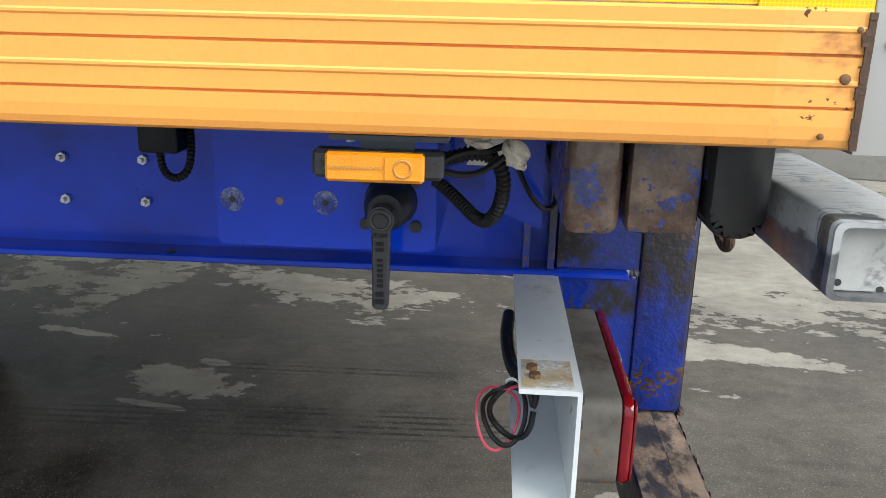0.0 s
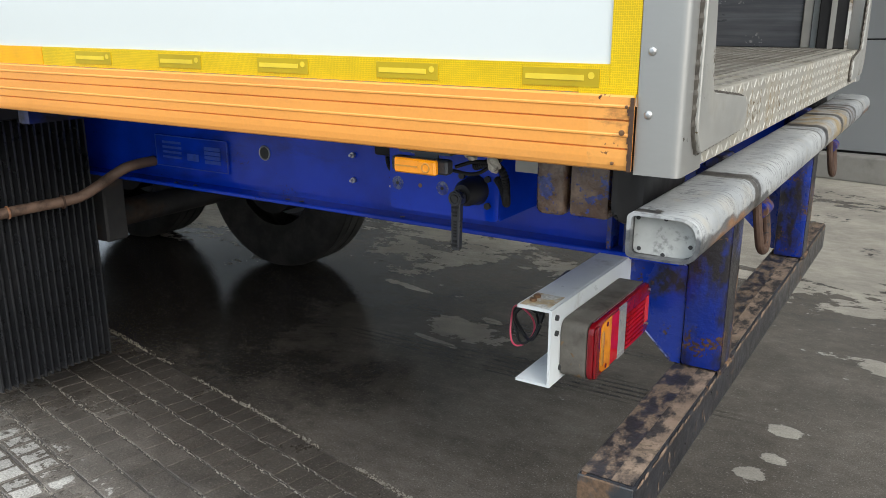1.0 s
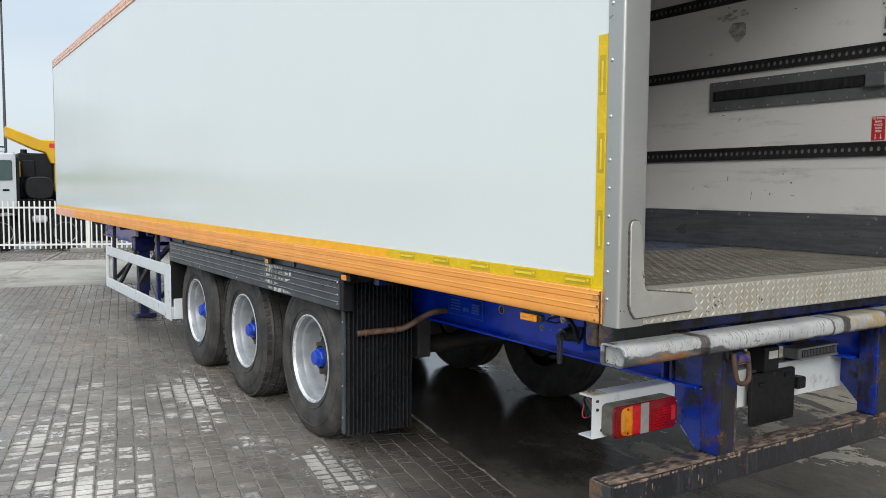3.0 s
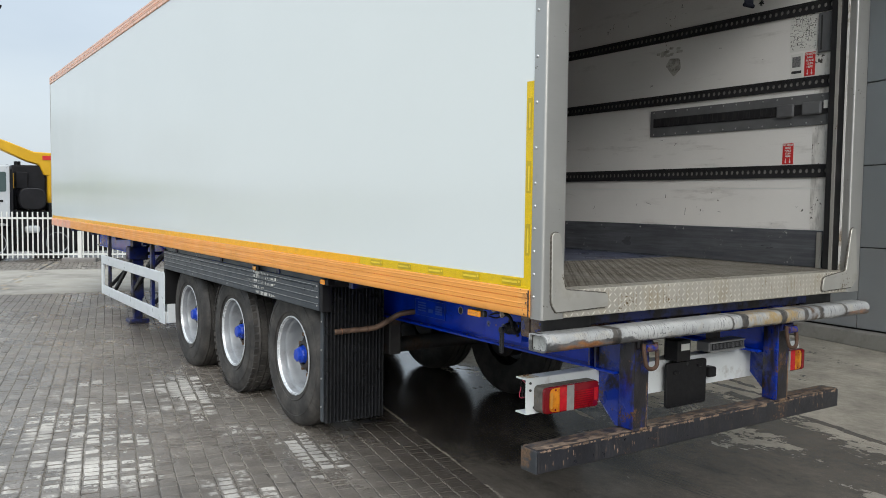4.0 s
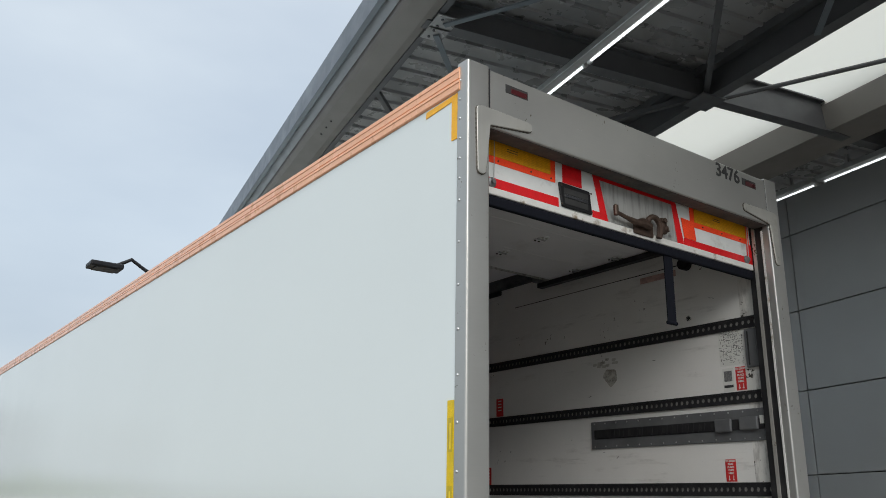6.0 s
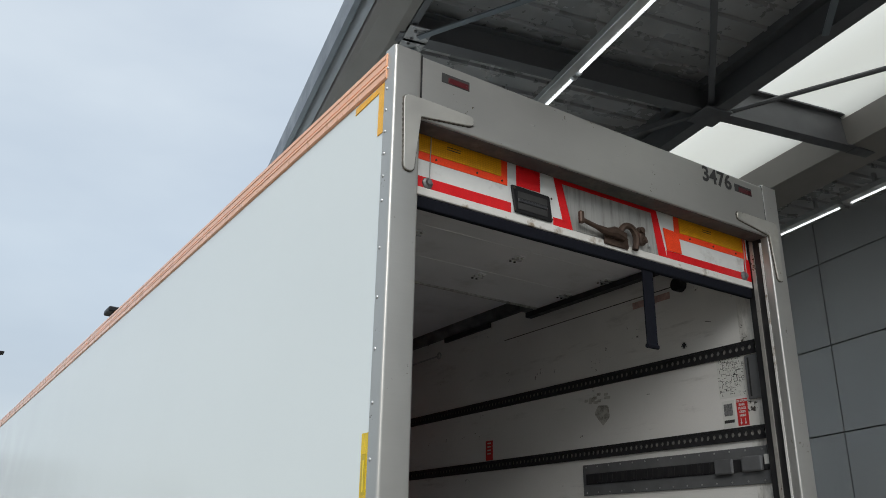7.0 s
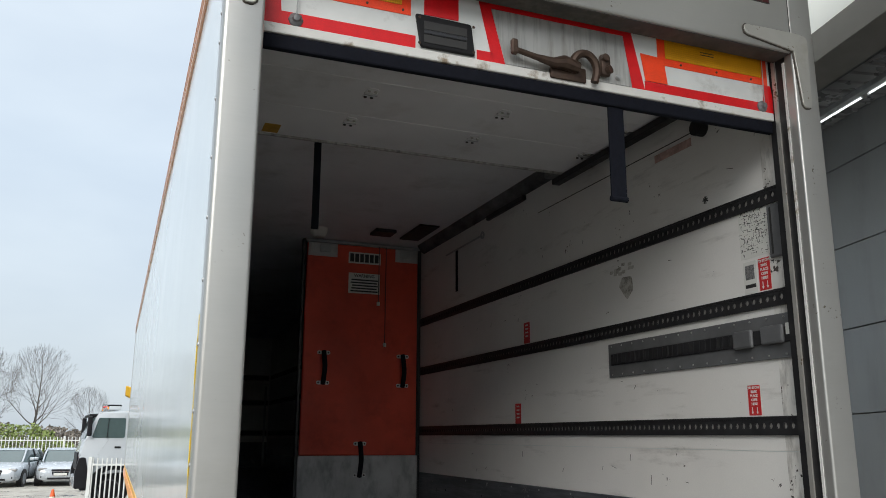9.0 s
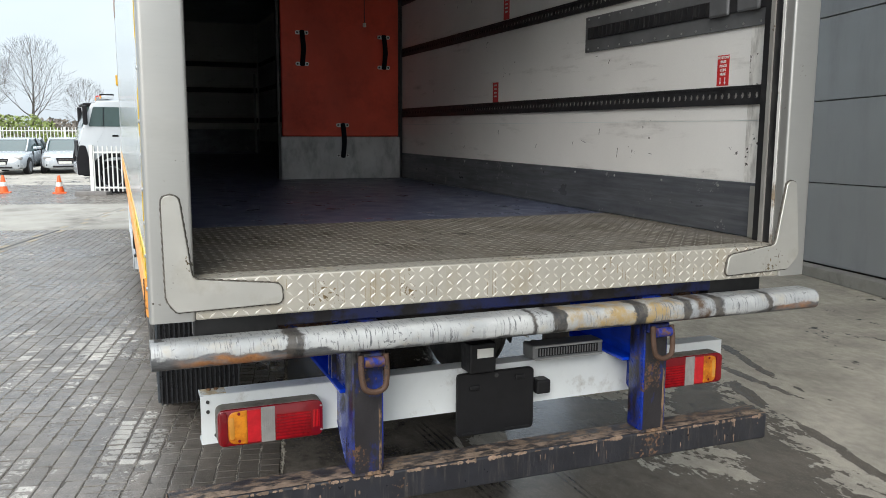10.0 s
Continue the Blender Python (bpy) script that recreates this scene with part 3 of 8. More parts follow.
    col = mixc(rust, col, mixc(rng(noise(45), 0.35, 0.65), (0.36, 0.17, 0.065), (0.20, 0.085, 0.035)))
    # brown collar beside the last bracket
    col = mixc(op('MULTIPLY', stretch_of(1.99, 2.05, 0.008), rng(noise(18), 0.40, 0.58)), col, (0.10, 0.065, 0.042))
    l.new(col, b.inputs["Base Color"])
    l.new(op('SUBTRACT', op('MULTIPLY', bare, 0.65), rust, True), b.inputs["Metallic"])
    l.new(rng(blotch, 0.3, 0.7, 0.30, 0.50), b.inputs["Roughness"])
    bp = n.new("ShaderNodeBump")
    bp.inputs["Strength"].default_value = 0.35
    bp.inputs["Distance"].default_value = 0.002
    l.new(op('SUBTRACT', noise(70), op('MULTIPLY', op('MAXIMUM', bare, flake), 0.4)), bp.inputs["Height"])
    l.new(bp.outputs[0], b.inputs["Normal"])
    return m


TUBE = worn_tube("flaking_tube_paint")
RUBBER = mat("black_rubber", (0.016, 0.016, 0.017), 0.45, vary=0.2, scale=10, bump=0.05, dirt=(0.05, 0.048, 0.045), dirt_amount=0.25, dirt_scale=5, sharp=0.3)
PLASTIC = mat("black_plastic", (0.011, 0.011, 0.012), 0.45, vary=0.15, scale=20, bump=0.05, spec=0.25)
PLASTIC_GREY = mat("grey_lever_plastic", (0.032, 0.034, 0.038), 0.34, vary=0.15, scale=20, bump=0.08, bump_scale=300)
TYRE = mat("tyre_rubber", (0.036, 0.034, 0.032), 0.62, vary=0.35, scale=7, fine=0.2, dirt=(0.125, 0.115, 0.10), dirt_amount=0.36, dirt_scale=7, sharp=0.4, bump=0.15, bump_scale=45)
RIM = mat("silver_wheel_paint", (0.31, 0.33, 0.35), 0.42, 0.2, vary=0.14, scale=7, bump=0.06, dirt=(0.15, 0.147, 0.14), dirt_amount=0.27, dirt_scale=6, sharp=0.4)
SKIRT = mat("grey_aluminium_skirt", (0.062, 0.073, 0.084), 0.36, 0.4, vary=0.15, scale=4, dirt=(0.13, 0.135, 0.135), dirt_amount=0.22, dirt_scale=3, dirt_stretch=(1, 1, 3), sharp=0.4)
SCRAPE = mat("scraped_aluminium", (0.50, 0.50, 0.46), 0.6, vary=0.3, scale=14, dirt=(0.12, 0.13, 0.135), dirt_amount=0.40, dirt_scale=16, dirt_stretch=(2, 1, 0.6))
GUARD = mat("white_side_guard", (0.62, 0.66, 0.68), 0.35, vary=0.05, scale=3, dirt=(0.40, 0.40, 0.38), dirt_amount=0.15, dirt_scale=3, sharp=0.4)
BRACKET = mat("white_bracket_paint", (0.65, 0.685, 0.69), 0.36, vary=0.05, scale=7, dirt=(0.42, 0.40, 0.36), dirt_amount=0.08, dirt_scale=9, sharp=0.2)
# Blotches in these two lenses put the reflector's bright and dark into colour
TAIL_RED = mat("tail_red_lens", (0.33, 0.005, 0.010), 0.10, vary=0.15, scale=30, coat=0.15, spec=0.35, dirt=(0.20, 0.003, 0.006), dirt_amount=0.36, dirt_scale=12, dirt_stretch=(1, 1, 0.6), dirt_rough=0.10, sharp=0.22)
AMBER_TAIL = mat("tail_amber_lens", (0.60, 0.21, 0.010), 0.10, vary=0.15, scale=30, coat=0.15, spec=0.35, dirt=(0.40, 0.095, 0.005), dirt_amount=0.36, dirt_scale=18, dirt_stretch=(1, 0.8, 0.8), dirt_rough=0.10, sharp=0.2)
TAIL_DEEP = mat("tail_red_rim", (0.17, 0.003, 0.007), 0.08, vary=0.12, scale=30, coat=0.3, spec=0.4)
TAIL_BRIGHT = mat("tail_red_window", (0.46, 0.006, 0.012), 0.06, vary=0.2, scale=45, coat=0.4, spec=0.45)
AMBER_LENS = lamp_plastic("amber_lens", (0.86, 0.30, 0.006))
AMBER_DARK = lamp_plastic("amber_lens_weathered", (0.55, 0.24, 0.03))
CLEAR_LENS = lamp_plastic("clear_lens", (0.25, 0.245, 0.235))
LAMP_BODY = mat("weathered_lamp_body", (0.125, 0.115, 0.098), 0.6, vary=0.3, scale=11, bump=0.15, dirt=(0.055, 0.045, 0.036), dirt_amount=0.44, dirt_scale=12, sharp=0.3, chips=(0.22, 0.14, 0.07), chip_amount=0.12, chip_scale=60)
RED_TAPE = reflective("red_tape_cells", (0.66, 0.008, 0.012), 0.92)
ORANGE_TAPE = reflective("orange_red_tape_cells", (0.88, 0.062, 0.014), 0.94)
AMBER_BOARD = reflective("amber_board_cells", (0.66, 0.30, 0.006), 0.84, 110.0)
WHITE_TAPE = mat("white_tape", (0.66, 0.68, 0.67), 0.4, vary=0.06, scale=6, dirt=(0.40, 0.38, 0.34), dirt_amount=0.15, dirt_scale=7, sharp=0.3)
WHITE_TRIM = mat("white_door_edge", (0.66, 0.66, 0.63), 0.45, vary=0.06, scale=10, dirt=(0.35, 0.28, 0.20), dirt_amount=0.16, dirt_scale=10)
ALU_PANEL = mat("streaked_aluminium", (0.50, 0.50, 0.48), 0.38, 0.6, vary=0.12, scale=4, dirt=(0.22, 0.21, 0.19), dirt_amount=0.40, dirt_scale=5, dirt_stretch=(1, 6, 0.4), sharp=0.3)
BROWN_STEEL = mat("brown_latch_steel", (0.075, 0.048, 0.035), 0.5, 0.5, vary=0.25, scale=30, bump=0.2)
INNER_WALL = mat("scuffed_white_lining", (0.73, 0.72, 0.69), 0.45, vary=0.05, scale=1.5, fine=0.02, dirt=(0.58, 0.56, 0.52), dirt_amount=0.10, dirt_scale=5, dirt_stretch=(0.35, 1, 2.2), sharp=0.25, chips=(0.16, 0.15, 0.14), chip_amount=-0.20, chip_scale=55, chip_mask=5)
INNER_CEIL = mat("white_ceiling_lining", (0.77, 0.775, 0.785), 0.5, vary=0.08, scale=1.4, fine=0.03, dirt=(0.55, 0.53, 0.49), dirt_amount=0.18, dirt_scale=2.2, sharp=0.4)
KICK = mat("grey_kick_plate", (0.15, 0.158, 0.172), 0.34, 0.5, vary=0.22, scale=3, fine=0.24, fine_scale=46, stretch=(0.10, 1, 1.6), dirt=(0.060, 0.067, 0.082), dirt_amount=0.44, dirt_scale=4, dirt_stretch=(0.35, 1, 3), dirt_rough=0.45, sharp=0.32, chips=(0.36, 0.36, 0.36), chip_amount=0.06, chip_scale=60)
INNER_FLOOR = mat("blue_black_resin_floor", (0.080, 0.094, 0.150), 0.34, vary=0.2, scale=3, fine=0.10, fine_scale=260, bump=0.12, bump_scale=150)
TRACK = mat("black_load_track", (0.030, 0.030, 0.032), 0.45, 0.3, vary=0.2, scale=10)
POCKET = mat("galvanised_pocket", (0.19, 0.195, 0.20), 0.5, 0.5, vary=0.15, scale=6)
BULKHEAD = mat("orange_red_bulkhead", (0.66, 0.072, 0.034), 0.55, vary=0.16, scale=2, dirt=(0.48, 0.055, 0.03), dirt_amount=0.30, dirt_scale=3, sharp=0.45)
BULK_GREY = mat("worn_bulkhead_base", (0.48, 0.485, 0.475), 0.5, vary=0.15, scale=4, dirt=(0.12, 0.12, 0.12), dirt_amount=0.32, dirt_scale=6, dirt_stretch=(2, 1.2, 0.6), sharp=0.4)
RED_STICKER = mat("red_sticker", (0.56, 0.03, 0.03), 0.4)
PAPER = mat("white_paper", (0.66, 0.66, 0.62), 0.6, vary=0.05, scale=10)
INK = mat("black_ink", (0.03, 0.03, 0.03), 0.6)
FOAM = mat("torn_white_foam", (0.50, 0.46, 0.39), 0.9, vary=0.3, scale=40, bump=0.8, bump_scale=120, dirt=(0.10, 0.08, 0.06), dirt_amount=0.2, dirt_scale=60)
BOLT = mat("zinc_bolt", (0.55, 0.55, 0.54), 0.35, 0.9, vary=0.15, scale=40)
BOLT_RUST = mat("rusty_bolt", (0.18, 0.10, 0.05), 0.6, 0.4, vary=0.3, scale=60)
SLOT_RED = mat("dark_red_lamp", (0.075, 0.012, 0.015), 0.25, coat=0.5)
PIPE = mat("brown_steel_pipe", (0.20, 0.125, 0.085), 0.55, 0.2, vary=0.2, scale=14, dirt=(0.10, 0.06, 0.04), dirt_amount=0.3, dirt_scale=10)
AXLE = mat("dirty_axle", (0.035, 0.034, 0.034), 0.6, vary=0.2, scale=6, dirt=(0.08, 0.055, 0.04), dirt_amount=0.3, dirt_scale=6)
CLADDING = mat("grey_cladding", (0.290, 0.303, 0.312), 0.42, 0.15, vary=0.03, scale=1.2, rough_vary=0.05, dirt=(0.225, 0.23, 0.23), dirt_amount=0.15, dirt_scale=1.0, dirt_stretch=(1, 1, 0.2), sharp=0.5)
JOINT = mat("cladding_joint", (0.03, 0.03, 0.03), 0.7)
PLINTH = mat("concrete_plinth", (0.27, 0.26, 0.24), 0.75, vary=0.15, scale=3, fine=0.08, bump=0.12, dirt=(0.16, 0.155, 0.14), dirt_amount=0.3, dirt_scale=3, sharp=0.3)
CANOPY_STEEL = mat("dark_canopy_steel", (0.080, 0.082, 0.088), 0.45, 0.2, vary=0.10, scale=3)
CANOPY_DECK = mat("canopy_deck", (0.30, 0.303, 0.308), 0.30, 0.4, vary=0.06, scale=2)
GUTTER = mat("grey_gutter", (0.30, 0.32, 0.335), 0.4, 0.2, vary=0.06, scale=2, dirt=(0.17, 0.175, 0.18), dirt_amount=0.2, dirt_scale=2, sharp=0.4)
GUTTER_DARK = mat("gutter_lip", (0.12, 0.14, 0.16), 0.4, 0.2, vary=0.06, scale=2)
SKIN = mat("brown_grey_gutter", (0.165, 0.155, 0.145), 0.5, vary=0.05, scale=2)
GALV = mat("galvanised_fitting", (0.42, 0.43, 0.43), 0.4, 0.6, vary=0.12, scale=8)
TUBE_GLOW = glowing("lit_tube", (0.95, 0.98, 1.0), 0.95)
FENCE = mat("white_fence_paint", (0.68, 0.69, 0.66), 0.45, vary=0.06, scale=5)
STONE = mat("concrete_foot", (0.20, 0.19, 0.18), 0.8, vary=0.15, scale=6, bump=0.1)
YELLOW_PAINT = mat("machine_yellow", (0.60, 0.34, 0.012), 0.4, vary=0.08, scale=3)
MACHINE_BLACK = mat("machine_black", (0.010, 0.010, 0.012), 0.5, vary=0.3, scale=4, spec=0.25)
CAR_WHITE = mat("white_car_paint", (0.52, 0.55, 0.57), 0.2, vary=0.02, scale=3, coat=0.5)
CAR_GLASS = mat("tinted_car_glass", (0.055, 0.085, 0.083), 0.06, spec=0.55, vary=0.05, coat=0.3)
CHROME = mat("chrome", (0.55, 0.56, 0.57), 0.15, 0.9)
BARK = mat("tree_bark", (0.11, 0.098, 0.085), 0.85, vary=0.2, scale=6)
LEAF = mat("hedge_leaf", (0.185, 0.235, 0.060), 0.6, vary=0.35, scale=0.6, island=0.4)
SCRUB = mat("brown_scrub_twigs", (0.19, 0.165, 0.135), 0.8, vary=0.25, scale=2, island=0.3)
CONE_ORANGE = mat("cone_orange", (0.78, 0.12, 0.02), 0.5, vary=0.06, scale=8)
POLE = mat("dark_lamp_post", (0.06, 0.065, 0.07), 0.45, 0.3, vary=0.1, scale=5)
SKYLIGHT = bpy.data.materials.new("milky_skylight")
SKYLIGHT.use_nodes = True
_b = SKYLIGHT.node_tree.nodes["Principled BSDF"]
_b.inputs["Base Color"].default_value = (0.70, 0.69, 0.62, 1)
_b.inputs["Roughness"].default_value = 0.6
_b.inputs["Transmission Weight"].default_value = 0.85
_b.inputs["IOR"].default_value = 1.05
_t = SKYLIGHT.node_tree.nodes.new("ShaderNodeBsdfTranslucent")
_t.inputs[0].default_value = (0.68, 0.67, 0.60, 1)
_m = SKYLIGHT.node_tree.nodes.new("ShaderNodeMixShader")
_m.inputs[0].default_value = 0.62
SKYLIGHT.node_tree.links.new(_b.outputs[0], _m.inputs[1])
SKYLIGHT.node_tree.links.new(_t.outputs[0], _m.inputs[2])
SKYLIGHT.node_tree.links.new(_m.outputs[0], SKYLIGHT.node_tree.nodes["Material Output"].inputs[0])
# The wet tone carries the under-trailer shade; damp is the tone in the open
CONCRETE_YARD = ground_material("damp_concrete_yard", (0.335, 0.311, 0.266), (0.044, 0.039, 0.034), 0.9, 0.60, 3.0, gloss=0.05, damp=(0.120, 0.106, 0.089),
                                spots=((-2.74, 2.24, 0.56, 0.34), (-2.95, 2.75, 0.7, 0.4), (-1.50, 2.62, 0.70, 0.20), (-1.77, 1.43, 0.24, 0.09), (-1.67, 1.61, 0.05, 0.025), (-2.36, 1.70, 0.20, 0.025),
                                       (-1.73, 1.25, 0.12, 0.014), (-0.48, 2.95, 0.20, 0.09), (0.12, 2.32, 0.34, 0.07), (-1.25, 2.50, 0.16, 0.22), (-0.95, 3.08, 0.36, 0.14), (0.25, 2.95, 0.45, 0.16), (-5.0, 1.95, 1.1, 0.50), (-0.21, 1.13, 0.040, 0.038), (-0.20, 1.28, 0.042, 0.026), (-0.24, 1.49, 0.045, 0.034), (-31, -9, 13, 7)), slope=(2.2, 3.4, 0.26),
                                streaks=((-1.14, 2.80, 0.40, 0.085, -18), (-3.02, 3.74, 0.36, 0.030, -6), (-2.52, 3.54, 0.26, 0.032, 12), (-2.28, 3.32, 0.16, 0.04, -8), (-1.24, 3.30, 0.36, 0.030, -3), (-2.33, 3.72, 0.05, 0.02, 0), (-2.10, 2.10, 0.20, 0.16, 0), (-2.0, 2.85, 0.5, 0.10, -20)),
                                tracks=((-1.25, 1.28, 0.95, 0.115, 13.3), (-1.55, 1.62, 0.75, 0.06, 12)))
PAVERS = ground_material("damp_concrete_pavers", (0.37, 0.355, 0.325), (0.150, 0.134, 0.116), 1.5, 0.59, 8.0, joints=True, gloss=0.20, edge_tone=(0.072, 0.062, 0.052),
                         spots=((-4.25, -1.14, 0.80, 0.28), (-2.95, -1.92, 1.35, 0.48), (-1.48, -1.16, 0.30, 0.21), (-2.05, -0.56, 0.42, 0.15), (-0.9, -2.0, 0.8, 0.35), (-2.0, -3.1, 1.0, 0.4), (-19.5, -5.2, 4.0, 3.0)))
JOINT_SAND = mat("joint_sand", (0.070, 0.063, 0.055), 0.9, vary=0.25, scale=14, fine=0.15, fine_scale=260, bump=0.3, bump_scale=200, dirt=(0.12, 0.11, 0.095), dirt_amount=0.22, dirt_scale=9)

# ---------------------------------------------------------------- the yard
YARD = 11.5                                   # degrees by which the building and the paving stand askew to the trailer
SKEW = pose(0, 0, 0, 0, 0, -YARD)
YARD_Z = -0.050                               # the yard lies this far below the zero level of the trailer
SETTLE = pose(2.0, -1.7, 1.65) @ Matrix.Scale(1 - YARD_Z / 1.65, 4) @ pose(-2.0, 1.7, -1.65)   # plan of the yard, drawn at zero level, brought to its true depth

ground_bm = bmesh.new()
bmesh.ops.create_grid(ground_bm, x_segments=8, y_segments=8, size=900)
ground = part("ground", ground_bm, CONCRETE_YARD, m=pose(0, 0, YARD_Z))
tagged(ground, "damp grey concrete yard with pale dried patches", "ground", kind="structure")

# pale slab across the paving, further off
slab = part("concrete_slab", box(-17.2, -12.2, -9, 1.2, 0.0, 0.016, 0.004, 1),
            mat("pale_concrete_slab", (0.30, 0.283, 0.245), 0.7, vary=0.16, scale=1.2, fine=0.06, dirt=(0.20, 0.185, 0.16), dirt_amount=0.28, dirt_scale=0.8, bump=0.05, sharp=0.2), m=SETTLE @ SKEW)
tagged(slab, "pale beige concrete slab set in the paving", "slab", kind="structure")

# broken line of grit along the joint between paving and concrete
def crumbs(spots):
    """Small broken grains lying on the ground: each a low uneven pyramid (x, y, foot, size)."""
    verts, faces = [], []
    for gx, gy, gz, r in spots:
        o = len(verts)
        for ux, uy in ((-1.2, -0.8), (1.1, -1), (1.3, 0.9), (-0.9, 1.0)):
            verts.append((gx + ux * r * random.uniform(0.7, 1.2), gy + uy * r * random.uniform(0.7, 1.2), gz))
        verts.append((gx, gy, gz + 0.003 + 0.7 * r))
        faces += [(o, o + 1, o + 4), (o + 1, o + 2, o + 4), (o + 2, o + 3, o + 4), (o + 3, o, o + 4)]
    me = bpy.data.meshes.new("crumbs")
    me.from_pydata(verts, [], faces)
    return me


mortar = []
for i in range(5200):
    gx = -9 + 11.5 * random.random()
    heap = noise.noise((gx * 2.0, 3.1, 0))
    if heap < -0.40:
        continue
    mortar.append((gx, 0.285 + 0.012 * noise.noise((gx * 5, 0, 0)) + random.gauss(0, 0.0065), 0.004, random.uniform(0.0008, 0.0032) * (1 + 0.5 * heap)))
grit_me = crumbs(mortar)
grit_me.materials.append(mat("crumbled_mortar", (0.25, 0.23, 0.19), 0.9, vary=0.3, scale=20))
grit = new("joint_grit", grit_me)
grit.matrix_basis = SETTLE @ SKEW
tagged(grit, "pale crumbled mortar along the edge of the paving", "grit", kind="stuff")

# ---------------------------------------------------------------- the building with its canopy
building = thing("wall_warehouse", "grey warehouse wall of smooth horizontal cladding panels", "wall", kind="structure", m=SETTLE @ SKEW)
WALL_Y, KERB_Y = 6.62, 6.46
part("core", box(-15.5, 16, WALL_Y + 0.05, WALL_Y + 0.35, 0.0, 7.5), JOINT, building)
panel_z = [0.278 + 0.98 * j for j in range(8)]
SLOPE = 0.022                                 # courses climb slightly along the wall


def sloped(bm, foot=0.1):
    """Let everything above the foot climb with the fall of the yard."""
    for v in bm.verts:
        if v.co.z > foot:
            v.co.z += SLOPE * max(-7.0, min(4.0, v.co.x))
    return bm


panel_x = [-15.5, -12.4, -7.0, -4.05, 1.9, 4.0, 16]
for i in range(len(panel_x) - 1):
    for j in range(len(panel_z) - 1):
        part("cladding_panel", sloped(box(panel_x[i] + 0.007, panel_x[i + 1] - 0.007, WALL_Y, WALL_Y + 0.06, panel_z[j] + 0.006, panel_z[j + 1] - 0.006, 0.004, 1)), CLADDING, building)
kerb = thing("plinth", "low concrete plinth along the foot of the wall", "plinth", kind="structure", m=SETTLE @ SKEW)
for i in range(7):
    part("plinth_block", sloped(box(-15.5 + 4.5 * i + 0.006, -11 + 4.5 * i - 0.006, KERB_Y - 0.02, WALL_Y + 0.03, 0.0, 0.262, 0.012, 2)), PLINTH, kerb)

canopy = thing("canopy", "dark steel loading canopy with corrugated deck and milky skylights", "canopy", kind="structure", m=SKEW)
CX0, CX1 = -15.0, 3.0
BZ = 5.46                                     # underside of the rafters


def deck(y0, y1, z, name):
    """Trapezoidal sheet whose ribs run towards the building."""
    verts, faces = [], []
    x, k = CX0, 0
    prof = []
    while x < CX1:
        prof += [(x, z), (x + 0.170, z), (x + 0.180, z - 0.018), (x + 0.204, z - 0.018), (x + 0.212, z + 0.012), (x + 0.226, z + 0.012), (x + 0.232, z)]
        x += 0.2321
    for px, pz in prof:
        verts += [(px, y0, pz), (px, y1, pz)]
    for i in range(len(prof) - 1):
        faces.append((2 * i, 2 * i + 2, 2 * i + 3, 2 * i + 1))
    me = bpy.data.meshes.new(name)
    me.from_pydata(verts, [], faces)
    me.materials.append(CANOPY_DECK)
    ob = new(name, me)
    ob.parent = canopy
    return ob


deck(0.55, 3.55, BZ + 0.30, "roof_deck")
deck(5.42, 6.84, BZ + 0.26, "roof_deck")
part("roof_cover", box(CX0, CX1, 0.55, 3.6, BZ + 0.42, BZ + 0.50), CANOPY_DECK, canopy)
part("roof_cover", box(CX0, CX1, 5.35, 7.1, BZ + 0.42, BZ + 0.50), CANOPY_DECK, canopy)
# eaves: box gutter with a dark outer lip
part("eaves_gutter", prism([(0.452, BZ + 0.13), (0.462, BZ + 0.065), (0.50, BZ + 0.025), (0.66, BZ + 0.0), (0.74, BZ + 0.02), (0.74, BZ + 0.30), (0.452, BZ + 0.32)], "x", CX0, CX1, 0.004, seg=1), SKIN, canopy, "brown-grey box gutter")
part("gutter_face", prism([(0.382, BZ + 0.20), (0.448, BZ + 0.09), (0.448, BZ + 0.36), (0.382, BZ + 0.36)], "x", CX0, CX1, 0.006, seg=2), GUTTER, canopy, "light grey gutter face")
part("gutter_lip", prism([(0.335, BZ + 0.17), (0.378, BZ + 0.15), (0.378, BZ + 0.42), (0.335, BZ + 0.42)], "x", CX0, CX1, 0.004, seg=1), GUTTER_DARK, canopy)
for x in (-4.6, -4.42, -4.26, -9.6, -9.4, 0.5):
    part("gutter_screw", rod((x, 0.57, BZ + 0.016), (x, 0.57, BZ + 0.004), 0.010, 8), INK, canopy)
part("eaves_beam", box(CX0, CX1, 0.745, 0.80, BZ + 0.02, BZ + 0.28), CANOPY_STEEL, canopy)


def web(p, q, h, name):
    d = Vector(q) - Vector(p)
    bm = box(-d.length / 2, d.length / 2, -0.006, 0.006, -h / 2, h / 2)
    for s in (-1, 1):
        box(-d.length / 2, d.length / 2, -0.06, 0.06, s * h / 2 - 0.008, s * h / 2 + 0.008, bm=bm)
    m = Matrix.Translation((Vector(p) + Vector(q)) / 2) @ Matrix.Rotation(math.atan2(d.y, d.x), 4, 'Z')
    return part(name, bm, CANOPY_STEEL, canopy, m=m)


